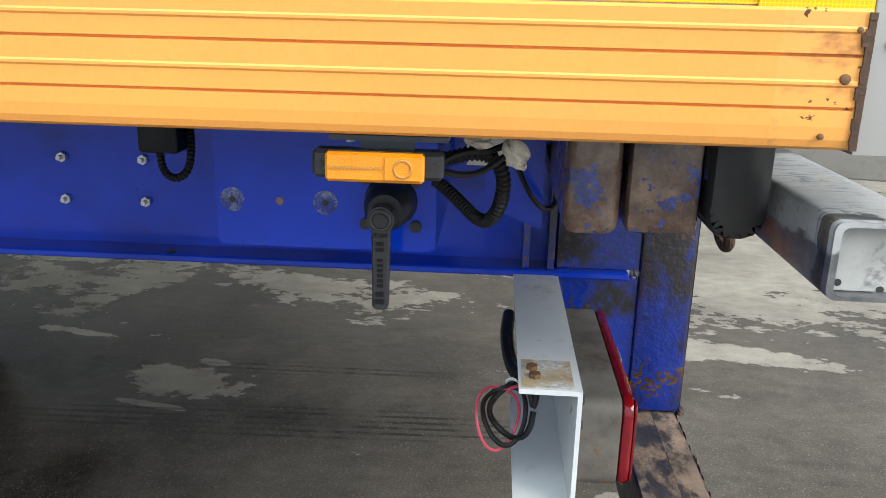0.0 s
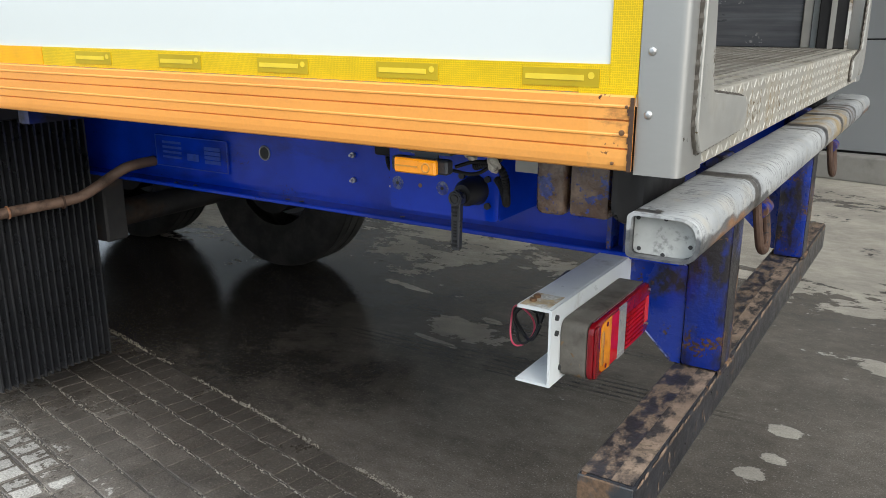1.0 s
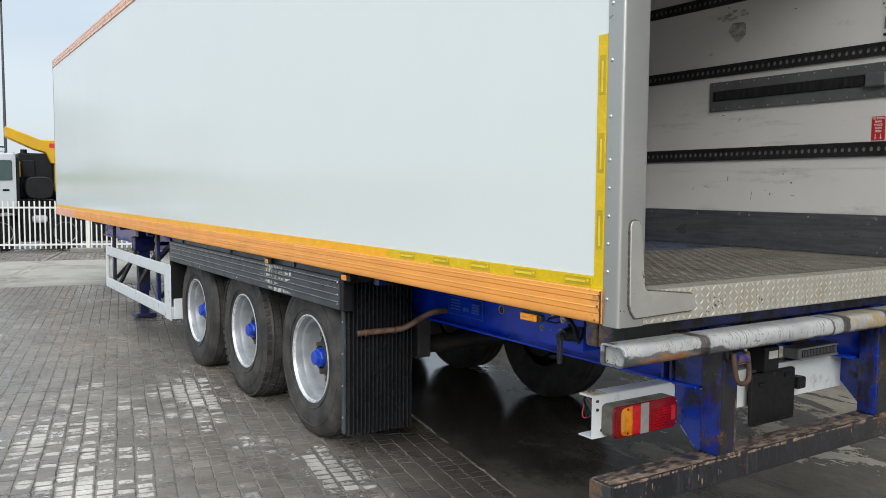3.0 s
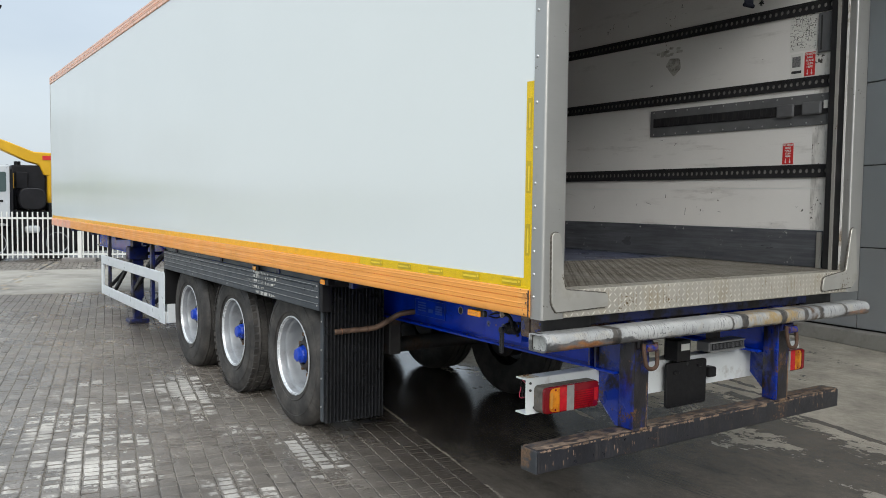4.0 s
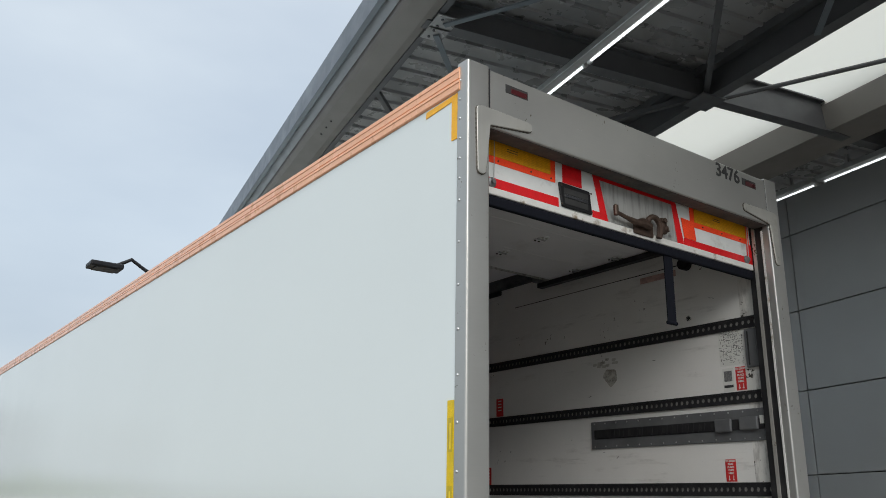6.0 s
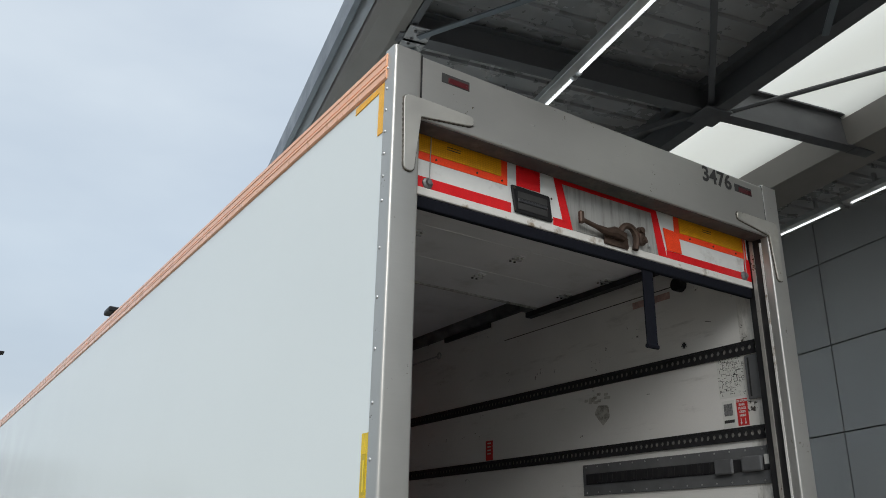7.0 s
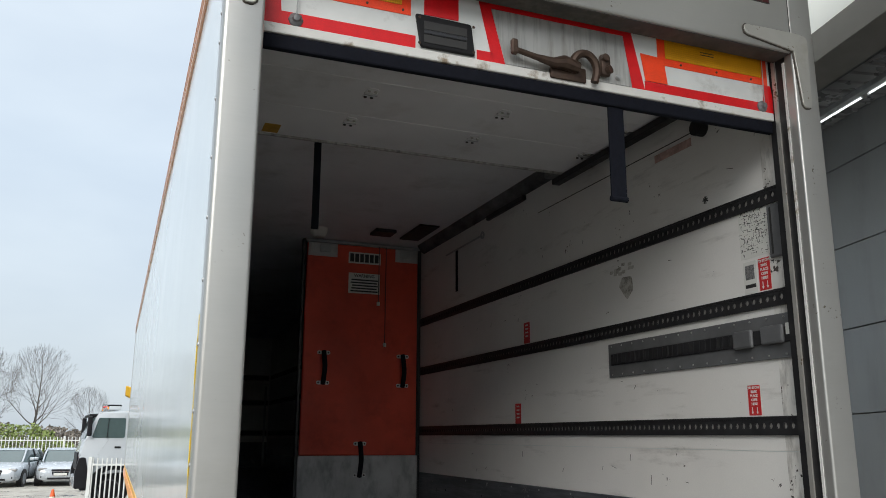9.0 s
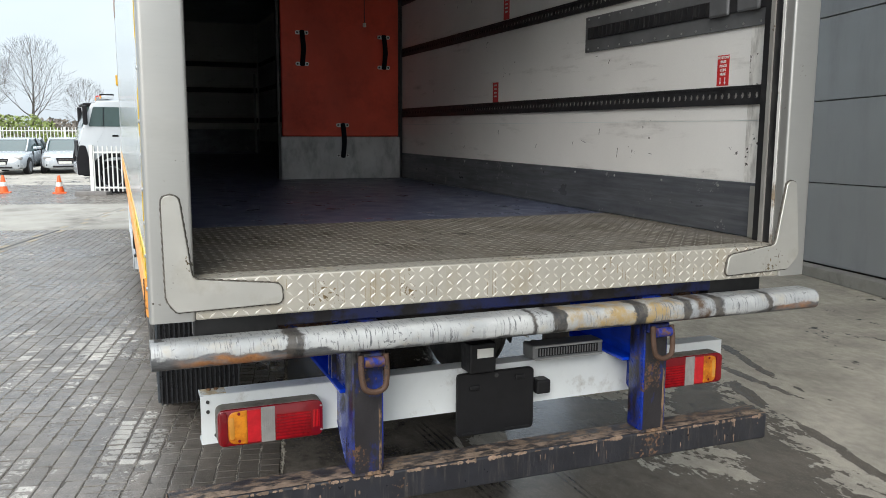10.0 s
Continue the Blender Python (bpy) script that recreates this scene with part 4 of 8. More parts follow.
RAFTERS = [-17.2, -12.2, -7.2, -2.2, 2.8]
for rx in RAFTERS:
    web((rx, 0.70, BZ + 0.13), (rx, 3.55, BZ + 0.13), 0.24, "rafter")
    web((rx, 3.55, BZ + 0.17), (rx, 5.25, BZ + 0.17), 0.33, "rafter")
    web((rx, 5.25, BZ + 0.10), (rx, 6.60, BZ + 0.10), 0.20, "rafter")
    for s in (-1, 1):
        plate = part("eaves_plate", box(rx + s * 0.085 - 0.10, rx + s * 0.085 + 0.10, 0.742, 0.93, BZ - 0.006, BZ + 0.006, 0.002, 1), CANOPY_DECK, canopy, "grey joint plate with bolts")
        for dx, dy in ((-0.05, 0.80), (0.05, 0.80), (0.05, 0.88)):
            part("plate_bolt", rod((rx + s * 0.085 + s * dx, dy, BZ - 0.018), (rx + s * 0.085 + s * dx, dy, BZ - 0.006), 0.012, 6), CANOPY_STEEL, plate)
        part("wind_brace", beam((rx + s * 0.08, 0.84, BZ - 0.02), (rx + s * 3.7, 3.60, BZ - 0.02), 0.05, 0.012), GUTTER_DARK, canopy)
    for s in (-1, 1):
        part("wind_brace", beam((rx + 0.03 * s, 3.60, BZ + 0.06), (rx + 3.6 * s, 0.80 if s > 0 else 1.75, BZ + 0.12), 0.05, 0.05), CANOPY_STEEL, canopy)
    part("wind_brace", rod((rx + 0.05, 3.7, BZ + 0.0), (rx + 2.4, 5.3, BZ + 0.04), 0.022, 8), CANOPY_STEEL, canopy)
    part("node_plate", box(rx - 0.14, rx + 0.14, 3.46, 3.74, BZ - 0.03, BZ - 0.012, 0.003, 1), CANOPY_STEEL, canopy)
web((CX0, 3.62, BZ + 0.12), (CX1, 3.62, BZ + 0.12), 0.26, "main_beam")
part("main_beam_flange", box(CX0, CX1, 3.56, 3.70, BZ - 0.01, BZ + 0.012), CANOPY_STEEL, canopy)
part("valley_gutter", prism([(5.22, BZ + 0.02), (5.62, BZ - 0.02), (5.66, BZ + 0.26), (5.18, BZ + 0.30)], "x", CX0, CX1, 0.004, seg=1), SKIN, canopy)
part("wall_purlin", box(CX0, CX1, 5.75, 5.83, BZ + 0.10, BZ + 0.24), CANOPY_STEEL, canopy)
part("deck_closer", box(CX0, CX1, 3.50, 3.56, BZ + 0.22, BZ + 0.43), CANOPY_STEEL, canopy)
# barrel skylights between main beam and valley gutter, with curved bars
N_ARC = 8


def arc(x0, x1, lift):
    bm = bmesh.new()
    rows = []
    for k in range(N_ARC + 1):
        a = math.pi * k / N_ARC
        y = 4.49 - 0.74 * math.cos(a)
        z = BZ + 0.26 + lift + 0.19 * math.sin(a)
        rows.append([bm.verts.new((x, y, z)) for x in (x0, x1)])
    for a, b in zip(rows, rows[1:]):
        bm.faces.new((a[0], a[1], b[1], b[0]))
    return bm


sx = CX0 + 0.4
while sx < CX1 - 0.1:
    part("skylight_sheet", arc(sx + 0.02, sx + 1.98, 0.0), SKYLIGHT, canopy, smooth=True)
    pts = [(sx, 4.49 - 0.74 * math.cos(math.pi * k / 10), BZ + 0.24 + 0.19 * math.sin(math.pi * k / 10)) for k in range(11)]
    part("skylight_bar", pipe(pts, 0.022, 6), CANOPY_STEEL, canopy)
    sx += 2.0

# tube lights under the canopy
def tube_light(y, z, x0, label):
    t = thing("tube_light", label, "tube light", "tube lights under the canopy", m=SKEW @ pose(x0, y, z))
    part("rail", box(-1.55, 1.55, -0.100, -0.012, 0.0, 0.06, 0.004, 1), GALV, t)
    part("reflector", box(-1.55, 1.55, -0.0115, 0.02, 0.035, 0.06), GALV, t)
    for s in (-1, 1):
        part("tube", rod((s * 0.06, 0.0, 0.0), (s * 1.50, 0.0, 0.0), 0.014, 10), TUBE_GLOW, t)
        for e in (0.035, 1.52):
            part("lamp_holder", rod((s * e - 0.014, 0, 0), (s * e + 0.014, 0, 0), 0.026, 10), GALV, t)
    part("hanger", box(-1.2, -1.17, -0.02, 0.02, 0.08, 0.20), GALV, t)
    part("hanger", box(1.17, 1.2, -0.02, 0.02, 0.08, 0.20), GALV, t)
    return t


for x0 in (-7.2, -2.04):
    tube_light(2.16, BZ - 0.06, x0, "lit fluorescent tube light on a galvanised rail under the canopy")
for x0 in (-4.6, -1.45):
    tube_light(6.05, BZ - 0.10, x0, "lit fluorescent tube light hanging near the warehouse wall")

# ---------------------------------------------------------------- the trailer
L, W = 13.5, 2.555                            # length and width of the box
Z_RAIL, Z_TAPE, Z_TAPE_TOP, Z_FLOOR = 1.150, 1.278, 1.325, 1.275
Z_RR0, Z_TOP = 3.668, 3.792
trailer = thing("semi_trailer", "white box semi-trailer with orange rails, blue chassis and open roller door", "semi-trailer")
X_END = -0.078                                # where rails and panels stop at the rear post

# side panels, front wall, roof
part("side_panel", box(-L, X_END, 0.0, 0.07, Z_TAPE - 0.02, Z_RR0 + 0.02), WHITE_GRP, trailer, "glossy white side panel")
part("side_panel", box(-L, X_END, W - 0.07, W, Z_TAPE - 0.02, Z_RR0 + 0.02), WHITE_GRP, trailer, "glossy white side panel")
part("front_wall", box(-L, -L + 0.07, 0.07, W - 0.07, Z_RAIL, Z_TOP - 0.03), WHITE_GRP, trailer)
part("front_corner", box(-L - 0.014, -L - 0.0005, -0.006, 0.05, Z_RAIL, Z_TOP - 0.02, 0.004, 1), GALV, trailer, "grey aluminium front corner profile")
part("roof", box(-L, -0.10, 0.02, W - 0.02, 3.70, Z_TOP - 0.012), WHITE_GRP, trailer)


def bottom_rail(side, z0, z1):
    """Lower rail in section (y, z): two raised beads, two sunk grooves and a rounded foot."""
    f = side - 0.012
    o = [(side, z1), (side - 0.008, z1), (f, z1 - 0.003)]
    for bead, groove in ((0.019, 0.041), (0.066, 0.088)):
        o += [(f, z1 - bead + 0.0035), (f - 0.0015, z1 - bead + 0.0015), (f - 0.0015, z1 - bead - 0.001), (f, z1 - bead - 0.0030)]
        o += [(f, z1 - groove + 0.0016), (f + 0.0045, z1 - groove + 0.0008), (f + 0.0045, z1 - groove - 0.0008), (f, z1 - groove - 0.0016)]
    o += [(f, z0 + 0.022), (f + 0.0012, z0 + 0.010), (f + 0.004, z0 + 0.003), (side - 0.003, z0), (side, z0)]
    return o


def rail_profile(side, z0, z1, ribs):
    """Ribbed aluminium rail in section (y, z); side: the y of its inner face, facing -y."""
    out = [(side, z0), (side - 0.006, z0), (side - 0.012, z0 + 0.006)]
    h = (z1 - z0 - 0.012) / ribs
    z = z0 + 0.006
    for i in range(ribs):
        a, b = z + h * i, z + h * (i + 1)
        out += [(side - 0.012, a + h * 0.55), (side - 0.0155, a + h * 0.60), (side - 0.0155, a + h * 0.70), (side - 0.012, a + h * 0.74), (side - 0.012, b - 0.006)]
        if i < ribs - 1:
            out += [(side - 0.0075, b - 0.004), (side - 0.0075, b - 0.001), (side - 0.012, b)]
    out += [(side - 0.012, z1 - 0.004), (side - 0.008, z1), (side, z1)]
    return out


part("lower_rail", prism(bottom_rail(0.0, Z_RAIL, Z_TAPE - 0.0015), "x", -L + 1.9, X_END - 0.0800), ORANGE, trailer, "ribbed orange aluminium rail")
STAINED = mat("rust_stained_rail_end", (0.88, 0.39, 0.09), 0.38, vary=0.06, scale=2.5, fine=0.03, dirt=(0.42, 0.17, 0.05), dirt_amount=0.24, dirt_scale=26, dirt_stretch=(0.8, 1, 1.6), sharp=0.22, bump=0.03, chips=(0.16, 0.06, 0.03), chip_amount=0.10, chip_scale=120, chip_mask=26)
part("rail_end", prism(bottom_rail(0.0, Z_RAIL, Z_TAPE - 0.0015), "x", X_END - 0.080, X_END - 0.004), STAINED, trailer, "rust-stained end of the orange rail")
part("lower_rail", prism(bottom_rail(0.0, Z_RAIL, Z_TAPE - 0.0015), "x", -L, -L + 1.898), ORANGE_FADED, trailer, "faded and scraped orange rail end")
part("upper_rail", prism(rail_profile(0.0, Z_RR0, Z_TOP, 2), "x", -L, X_END + 0.02), PEACH, trailer, "ribbed orange roof rail")
far_rail = prism([(W - y, z) for y, z in rail_profile(0.0, Z_RAIL, Z_TAPE, 4)], "x", -L, X_END)
part("lower_rail", far_rail, ORANGE, trailer)
part("upper_rail", prism([(W - y, z) for y, z in rail_profile(0.0, Z_RR0, Z_TOP, 2)], "x", -L, X_END + 0.02), PEACH, trailer)
part("rail_backing", box(-L, X_END - 0.004, 0.001, 0.07, Z_RAIL + 0.002, Z_TAPE - 0.02), SKIRT, trailer)
# rust round the screws at the end of the lower rail
for i, (rx, rz, r) in enumerate([(-0.098, 1.215, 0.005), (-0.112, 1.163, 0.003), (-0.092, 1.258, 0.003)]):
    part("screw", lathe([(0.0, -0.0155), (r * 0.8, -0.015), (r, -0.0135), (r, -0.011)], 12), BOLT_RUST, trailer, m=pose(rx, 0, rz))
rust_edge = bmesh.new()
for i in range(26):
    z = Z_RAIL + 0.004 + (Z_TAPE - Z_RAIL - 0.012) * i / 25
    w = 0.0015 + 0.007 * max(0.0, noise.noise((z * 70, 1.3, 0)))
    box(X_END - 0.006 - w, X_END - 0.001, -0.0140 - 0.001 * random.random(), -0.0122, z - 0.003, z + 0.0032, bm=rust_edge)
part("rusted_rail_edge", rust_edge, RUST, trailer, "flaking rust at the cut end of the rail")

# reflective outline tape, two rolls, with printed fields whose writing is shown as bars
part("outline_tape", box(-1.70, -0.128, -0.0035, 0.0, Z_TAPE, Z_TAPE_TOP), TAPE_NEAR, trailer, "yellow retroreflective tape")
part("outline_tape", box(-L + 0.05, -1.703, -0.0035, 0.0, Z_TAPE, Z_TAPE_TOP), TAPE_FAR, trailer, "amber retroreflective tape")
part("outline_tape", box(-0.1275, X_END - 0.001, -0.0035, 0.0, Z_TAPE + 0.0005, 2.205), TAPE_NEAR, trailer, "yellow retroreflective tape")
part("outline_tape", box(-0.180, X_END - 0.002, -0.0068, -0.0038, Z_TAPE - 0.006, Z_TAPE + 0.008), TAPE_NEAR, trailer)
part("outline_tape", prism([(-0.34, 3.622), (-0.125, 3.632), (-0.125, 3.660), (-0.335, 3.655)], "y", -0.0035, 0.0), TAPE_FAR, trailer, "torn remnant of yellow tape")
part("outline_tape", box(-0.124, X_END - 0.002, -0.0035, 0.0, 3.425, 3.662), TAPE_FAR, trailer, "torn remnant of yellow tape")


def tape_print(x, z, turned=False):
    w, h = 0.071, 0.0150
    a, b = (w, h) if not turned else (h, w)
    p = part("tape_field", box(x - a, x + a, -0.0052, -0.0037, z - b, z + b), TAPE_PRINT, trailer)
    q = 0.0045
    if turned:
        part("print_bar", box(x - q, x + q, -0.0062, -0.0053, z - w * 0.85, z + w * 0.7), TAPE_BAR, p)
    else:
        part("print_bar", box(x - w * 0.92, x + w * 0.62, -0.0062, -0.0053, z - q, z + q), TAPE_BAR, p)
        part("print_mark", lathe([(0.0, -0.0062), (0.006, -0.0062), (0.006, -0.0053)], 12), TAPE_BAR, p, m=pose(x + w * 0.8, 0, z + 0.004))


for i in range(5):
    tape_print(-0.216 - 0.318 * i, (Z_TAPE + Z_TAPE_TOP) / 2)
for z in (1.50, 1.78, 2.06):
    tape_print(-0.103, z, True)

WELD = mat("weld_bead", (0.10, 0.09, 0.075), 0.55, 0.4, vary=0.4, scale=60)
# Bars lighter than their plate: the glint of raised metal put into colour
SILL_BAR = mat("sill_bars", (0.66, 0.64, 0.58), 0.42, 0.35, vary=0.08, scale=9, dirt=(0.42, 0.34, 0.20), dirt_amount=0.2, dirt_scale=6, sharp=0.35)
TREAD_BAR = mat("tread_bars", (0.36, 0.345, 0.305), 0.42, 0.4, vary=0.15, scale=8, dirt=(0.13, 0.115, 0.085), dirt_amount=0.40, dirt_scale=3.5, sharp=0.3)
# rear frame: two folded posts, header, sill
post_xy = rounded([(X_END, -0.004), (0.0, -0.004), (0.0, 0.130), (-0.050, 0.130), (-0.050, 0.10), (X_END, 0.10)], [0.002, 0.016, 0.012, 0.004, 0.004, 0.004], 5)
for side in (0, 1):
    o = [(x, W - y) if side else (x, y) for x, y in post_xy]
    part("rear_post", prism(o, "z", 1.146, 3.812), STEEL, trailer, "brushed stainless steel rear post", smooth=True)
hdr = rounded([(-0.11, 3.496), (0.0, 3.496), (0.0, 3.800), (-0.11, 3.800)], [0.004, 0.014, 0.012, 0.004], 5)
part("rear_header", prism(hdr, "y", 0.1335, W - 0.1335), STEEL, trailer, "brushed stainless steel header")
# Dark strip below the header: its shade and grime in one colour
part("header_underside", box(-0.108, -0.012, 0.1340, W - 0.1340, 3.4930, 3.4955), mat("grimy_underside", (0.055, 0.053, 0.050), 0.7, vary=0.3, scale=6, dirt=(0.11, 0.10, 0.085), dirt_amount=0.3, dirt_scale=5), trailer, "grimy underside of the header, darkened by painted shade")
part("header_seam", box(-0.05, 0.0012, 0.1300, 0.1335, 3.496, 3.804), INK, trailer)
part("header_seam", box(-0.05, 0.0012, W - 0.1335, W - 0.130, 3.496, 3.804), INK, trailer)
part("rear_sill", box(-0.10, -0.004, 0.130, W - 0.130, 1.147, Z_FLOOR, 0.006, 2), TREAD_SILL, trailer, "tread plate sill")

g_top = [(0.053, 3.238), (0.044, 3.583), (0.115, 3.587), (0.396, 3.582), (0.395, 3.536), (0.128, 3.500), (0.100, 3.238)]
g_bot = [(0.042, 1.535), (0.092, 1.535), (0.124, 1.277), (0.394, 1.248), (0.397, 1.186), (0.075, 1.178), (0.046, 1.215)]
g_bot_far = [(2.480, 1.535), (2.434, 1.535), (2.390, 1.277), (2.160, 1.246), (2.146, 1.166), (2.460, 1.176), (2.516, 1.228)]
for o in (g_top, [(W - y, z) for y, z in g_top], g_bot, g_bot_far):
    part("corner_gusset", prism(rounded(o, [0.030, 0.030, 0.02, 0.022, 0.022, 0.006, 0.030], 4), "x", 0.0005, 0.011, 0.002, seg=1), STEEL_DULL, trailer, "welded stainless corner gusset", smooth=True)
    rim = rounded(o, [0.030, 0.030, 0.02, 0.022, 0.022, 0.006, 0.030], 4)
    path = []
    for (ya, za), (yb, zb) in zip(rim, rim[1:] + rim[:1]):
        k = max(1, int(math.hypot(yb - ya, zb - za) / 0.008))
        path += [(0.0016, ya + (yb - ya) * i / k, za + (zb - za) * i / k) for i in range(k)]
    part("weld_seam", pipe(path + path[:1], lambda i: 0.0036 + 0.0010 * ((i * 7) % 3), 6), WELD, trailer, "dark uneven weld bead")

# rivets up the post, dome headed
rivet = None
for z in [1.246 + 0.1012 * i for i in range(6)] + [1.908 + 0.2 * i for i in range(7)] + [3.215 + 0.101 * i for i in range(6)]:
    mm = pose(-0.058, -0.004, z)
    if rivet is None:
        rivet = part("rivet", lathe([(0.0, -0.0045), (0.004, -0.004), (0.0065, -0.002), (0.0075, 0.0005)], 12), BOLT, trailer, smooth=True, m=mm)
    else:
        again(rivet, trailer, mm)

# red marker lamps sunk in the header, fleet number
for y in (0.305, W - 0.305):
    lampslot = part("marker_recess", box(-0.004, 0.0015, y - 0.074, y + 0.074, 3.708, 3.756, 0.002, 1), INK, trailer)
    part("marker_lens", box(0.0016, 0.003, y - 0.040, y + 0.066, 3.713, 3.740), SLOT_RED, lampslot, "dark red marker lens")
writing("3476", 0.122, INK, trailer, pose(0.0016, 2.030, 3.742, 90, 0, 90), "fleet_number", 0.0030)

for y, z, w in ((0.739, 3.656, 0.016), (1.281, 3.660, 0.016), (1.855, 3.665, 0.014), (0.40, 3.545, 0.008)):
    part("scratch", box(0.0004, 0.0012, y - w, y + w, z - 0.0016, z + 0.0016), BOLT, trailer)

# sill lozenges and tread floor
def lozenges(spots, flat, size=0.0125, lift=0.0022):
    """Raised bars of tread plate, each a low hipped ridge; flat(u, v, h) gives the place."""
    verts, faces = [], []
    for u, v, turn in spots:
        c, s = math.cos(turn), math.sin(turn)
        a, b = size, size * 0.27
        o = len(verts)
        for du, dv, h in ((-a, 0, 0.0), (0, -b, 0.0), (a, 0, 0.0), (0, b, 0.0), (-a * 0.45, 0, lift), (a * 0.45, 0, lift)):
            verts.append(flat(u + du * c - dv * s, v + du * s + dv * c, h))
        for f in ((0, 1, 4), (1, 5, 4), (1, 2, 5), (2, 3, 5), (3, 4, 5), (3, 0, 4)):
            faces.append(tuple(o + i for i in f))
    me = bpy.data.meshes.new("tread_lozenges")
    me.from_pydata(verts, [], faces)
    return me


def spots_on(u0, u1, v0, v1, pitch, rows):
    out = []
    nu, nv = int((u1 - u0) / pitch), int((v1 - v0) / rows)
    for i in range(nu + 1):
        for j in range(nv + 1):
            out.append((u0 + i * pitch, v0 + j * rows, radians(42 if (i + j) % 2 else -42)))
    return out


sill_me = lozenges(spots_on(0.145, W - 0.145, 1.160, 1.264, 0.0345, 0.026), lambda u, v, h: (-0.0042 + h, u, v), 0.0150, 0.0016)
sill_me.materials.append(SILL_BAR)
sill_l = new("tread_pattern", sill_me)
sill_l.parent = trailer
tagged(sill_l, "raised lozenges of the sill", kind="stuff")
runs = bmesh.new()                             # brown water runs down the sill
for i in range(46):
    u = random.uniform(0.40, W - 0.40)
    z1 = random.uniform(1.20, 1.268)
    box(-0.0041, -0.0036, u - random.uniform(0.0004, 0.0014), u + 0.0006, max(1.152, z1 - random.uniform(0.03, 0.10)), z1, bm=runs)
tagged(part("rust_run", runs, mat("brown_water_run", (0.26, 0.205, 0.125), 0.6, vary=0.3, scale=30), trailer, "thin brown runs down the sill"), kind="stuff")
part("rear_floor", box(-1.36, -0.10, 0.09, W - 0.09, 1.215, Z_FLOOR), TREAD, trailer, "dirty tread plate floor")
floor_me = lozenges(spots_on(-1.345, -0.02, 0.14, W - 0.14, 0.040, 0.034), lambda u, v, h: (u, v, Z_FLOOR + 0.0002 + h), 0.0165, 0.0014)
floor_me.materials.append(TREAD_BAR)
floor_l = new("tread_pattern", floor_me)
floor_l.parent = trailer
tagged(floor_l, "raised lozenges of the floor plate", kind="stuff")
part("cargo_floor", box(-L + 0.07, -1.361, 0.07, W - 0.07, 1.215, Z_FLOOR - 0.004), INNER_FLOOR, trailer, "blue-black resin cargo floor")
part("under_floor", box(-L + 0.02, -0.10, 0.07, W - 0.07, 1.16, 1.214), SKIRT, trailer)

# ------------------------------------------------- inside the box
YI = 2.482                                    # face of the far lining
part("inner_lining", box(-L + 0.08, -0.300, YI, W - 0.0705, 1.78, 3.671), INNER_WALL, trailer, "scuffed white lining")
part("inner_lining", box(-L + 0.08, -0.300, YI, W - 0.0705, 1.512, 1.777), INNER_WALL, trailer, "scuffed white lining")
part("inner_lining", box(-L + 0.08, -0.172, 0.0705, W - YI, 1.50, 3.671), INNER_WALL, trailer)
GRIMY = mat("grimy_lining_edge", (0.72, 0.705, 0.665), 0.5, vary=0.06, scale=2, dirt=(0.13, 0.115, 0.09), dirt_amount=0.30, dirt_scale=9, dirt_stretch=(2.2, 1, 0.6), sharp=0.35, chips=(0.07, 0.06, 0.05), chip_amount=0.10, chip_scale=70)
for z0, z1 in ((1.512, 1.777), (1.78, 3.671)):
    part("inner_lining", box(-0.2998, -0.172, YI, W - 0.0705, z0, z1), GRIMY, trailer, "lining edge blackened with grime")
part("kick_plate", box(-L + 0.08, -0.20, YI - 0.010, W - 0.0705, Z_FLOOR, 1.510, 0.003, 1), KICK, trailer, "scratched grey metal kick plate")
part("kick_plate", box(-L + 0.08, -0.20, 0.0705, W - YI + 0.010, Z_FLOOR, 1.498, 0.003, 1), KICK, trailer)
part("kick_bar", box(-0.235, -0.20, YI - 0.022, YI - 0.0105, Z_FLOOR, 1.50, 0.003, 1), STEEL_DULL, trailer)
for i in range(9):
    part("screw", lathe([(0.0, -0.004), (0.006, -0.003), (0.007, 0.0)], 8), BOLT, trailer, m=pose(-0.45 - 0.42 * i, YI - 0.010, 1.488))
part("ceiling_lining", box(-L + 0.08, -0.11, 0.07, W - 0.07, 3.672, 3.696), INNER_CEIL, trailer, "white ceiling lining")
for side in (0, 1):                            # black rubber door channel beside each post
    y0, y1 = (0.072, 0.128) if not side else (W - 0.128, W - 0.072)
    part("door_channel", box(-0.170, -0.0505, y0, y1, Z_FLOOR, 3.60, 0.004, 1), RUBBER, trailer, "black rubber door channel")
    part("channel_lip", box(-0.125, -0.105, y0 - 0.008 if side else y1, y0 if side else y1 + 0.008, Z_FLOOR, 3.50), STEEL_DULL, trailer)


# Grey sheet added behind the holes to dim the lining seen through them
TRACK_BACK = mat("grey_track_back", (0.26, 0.25, 0.23), 0.6, vary=0.2, scale=12)


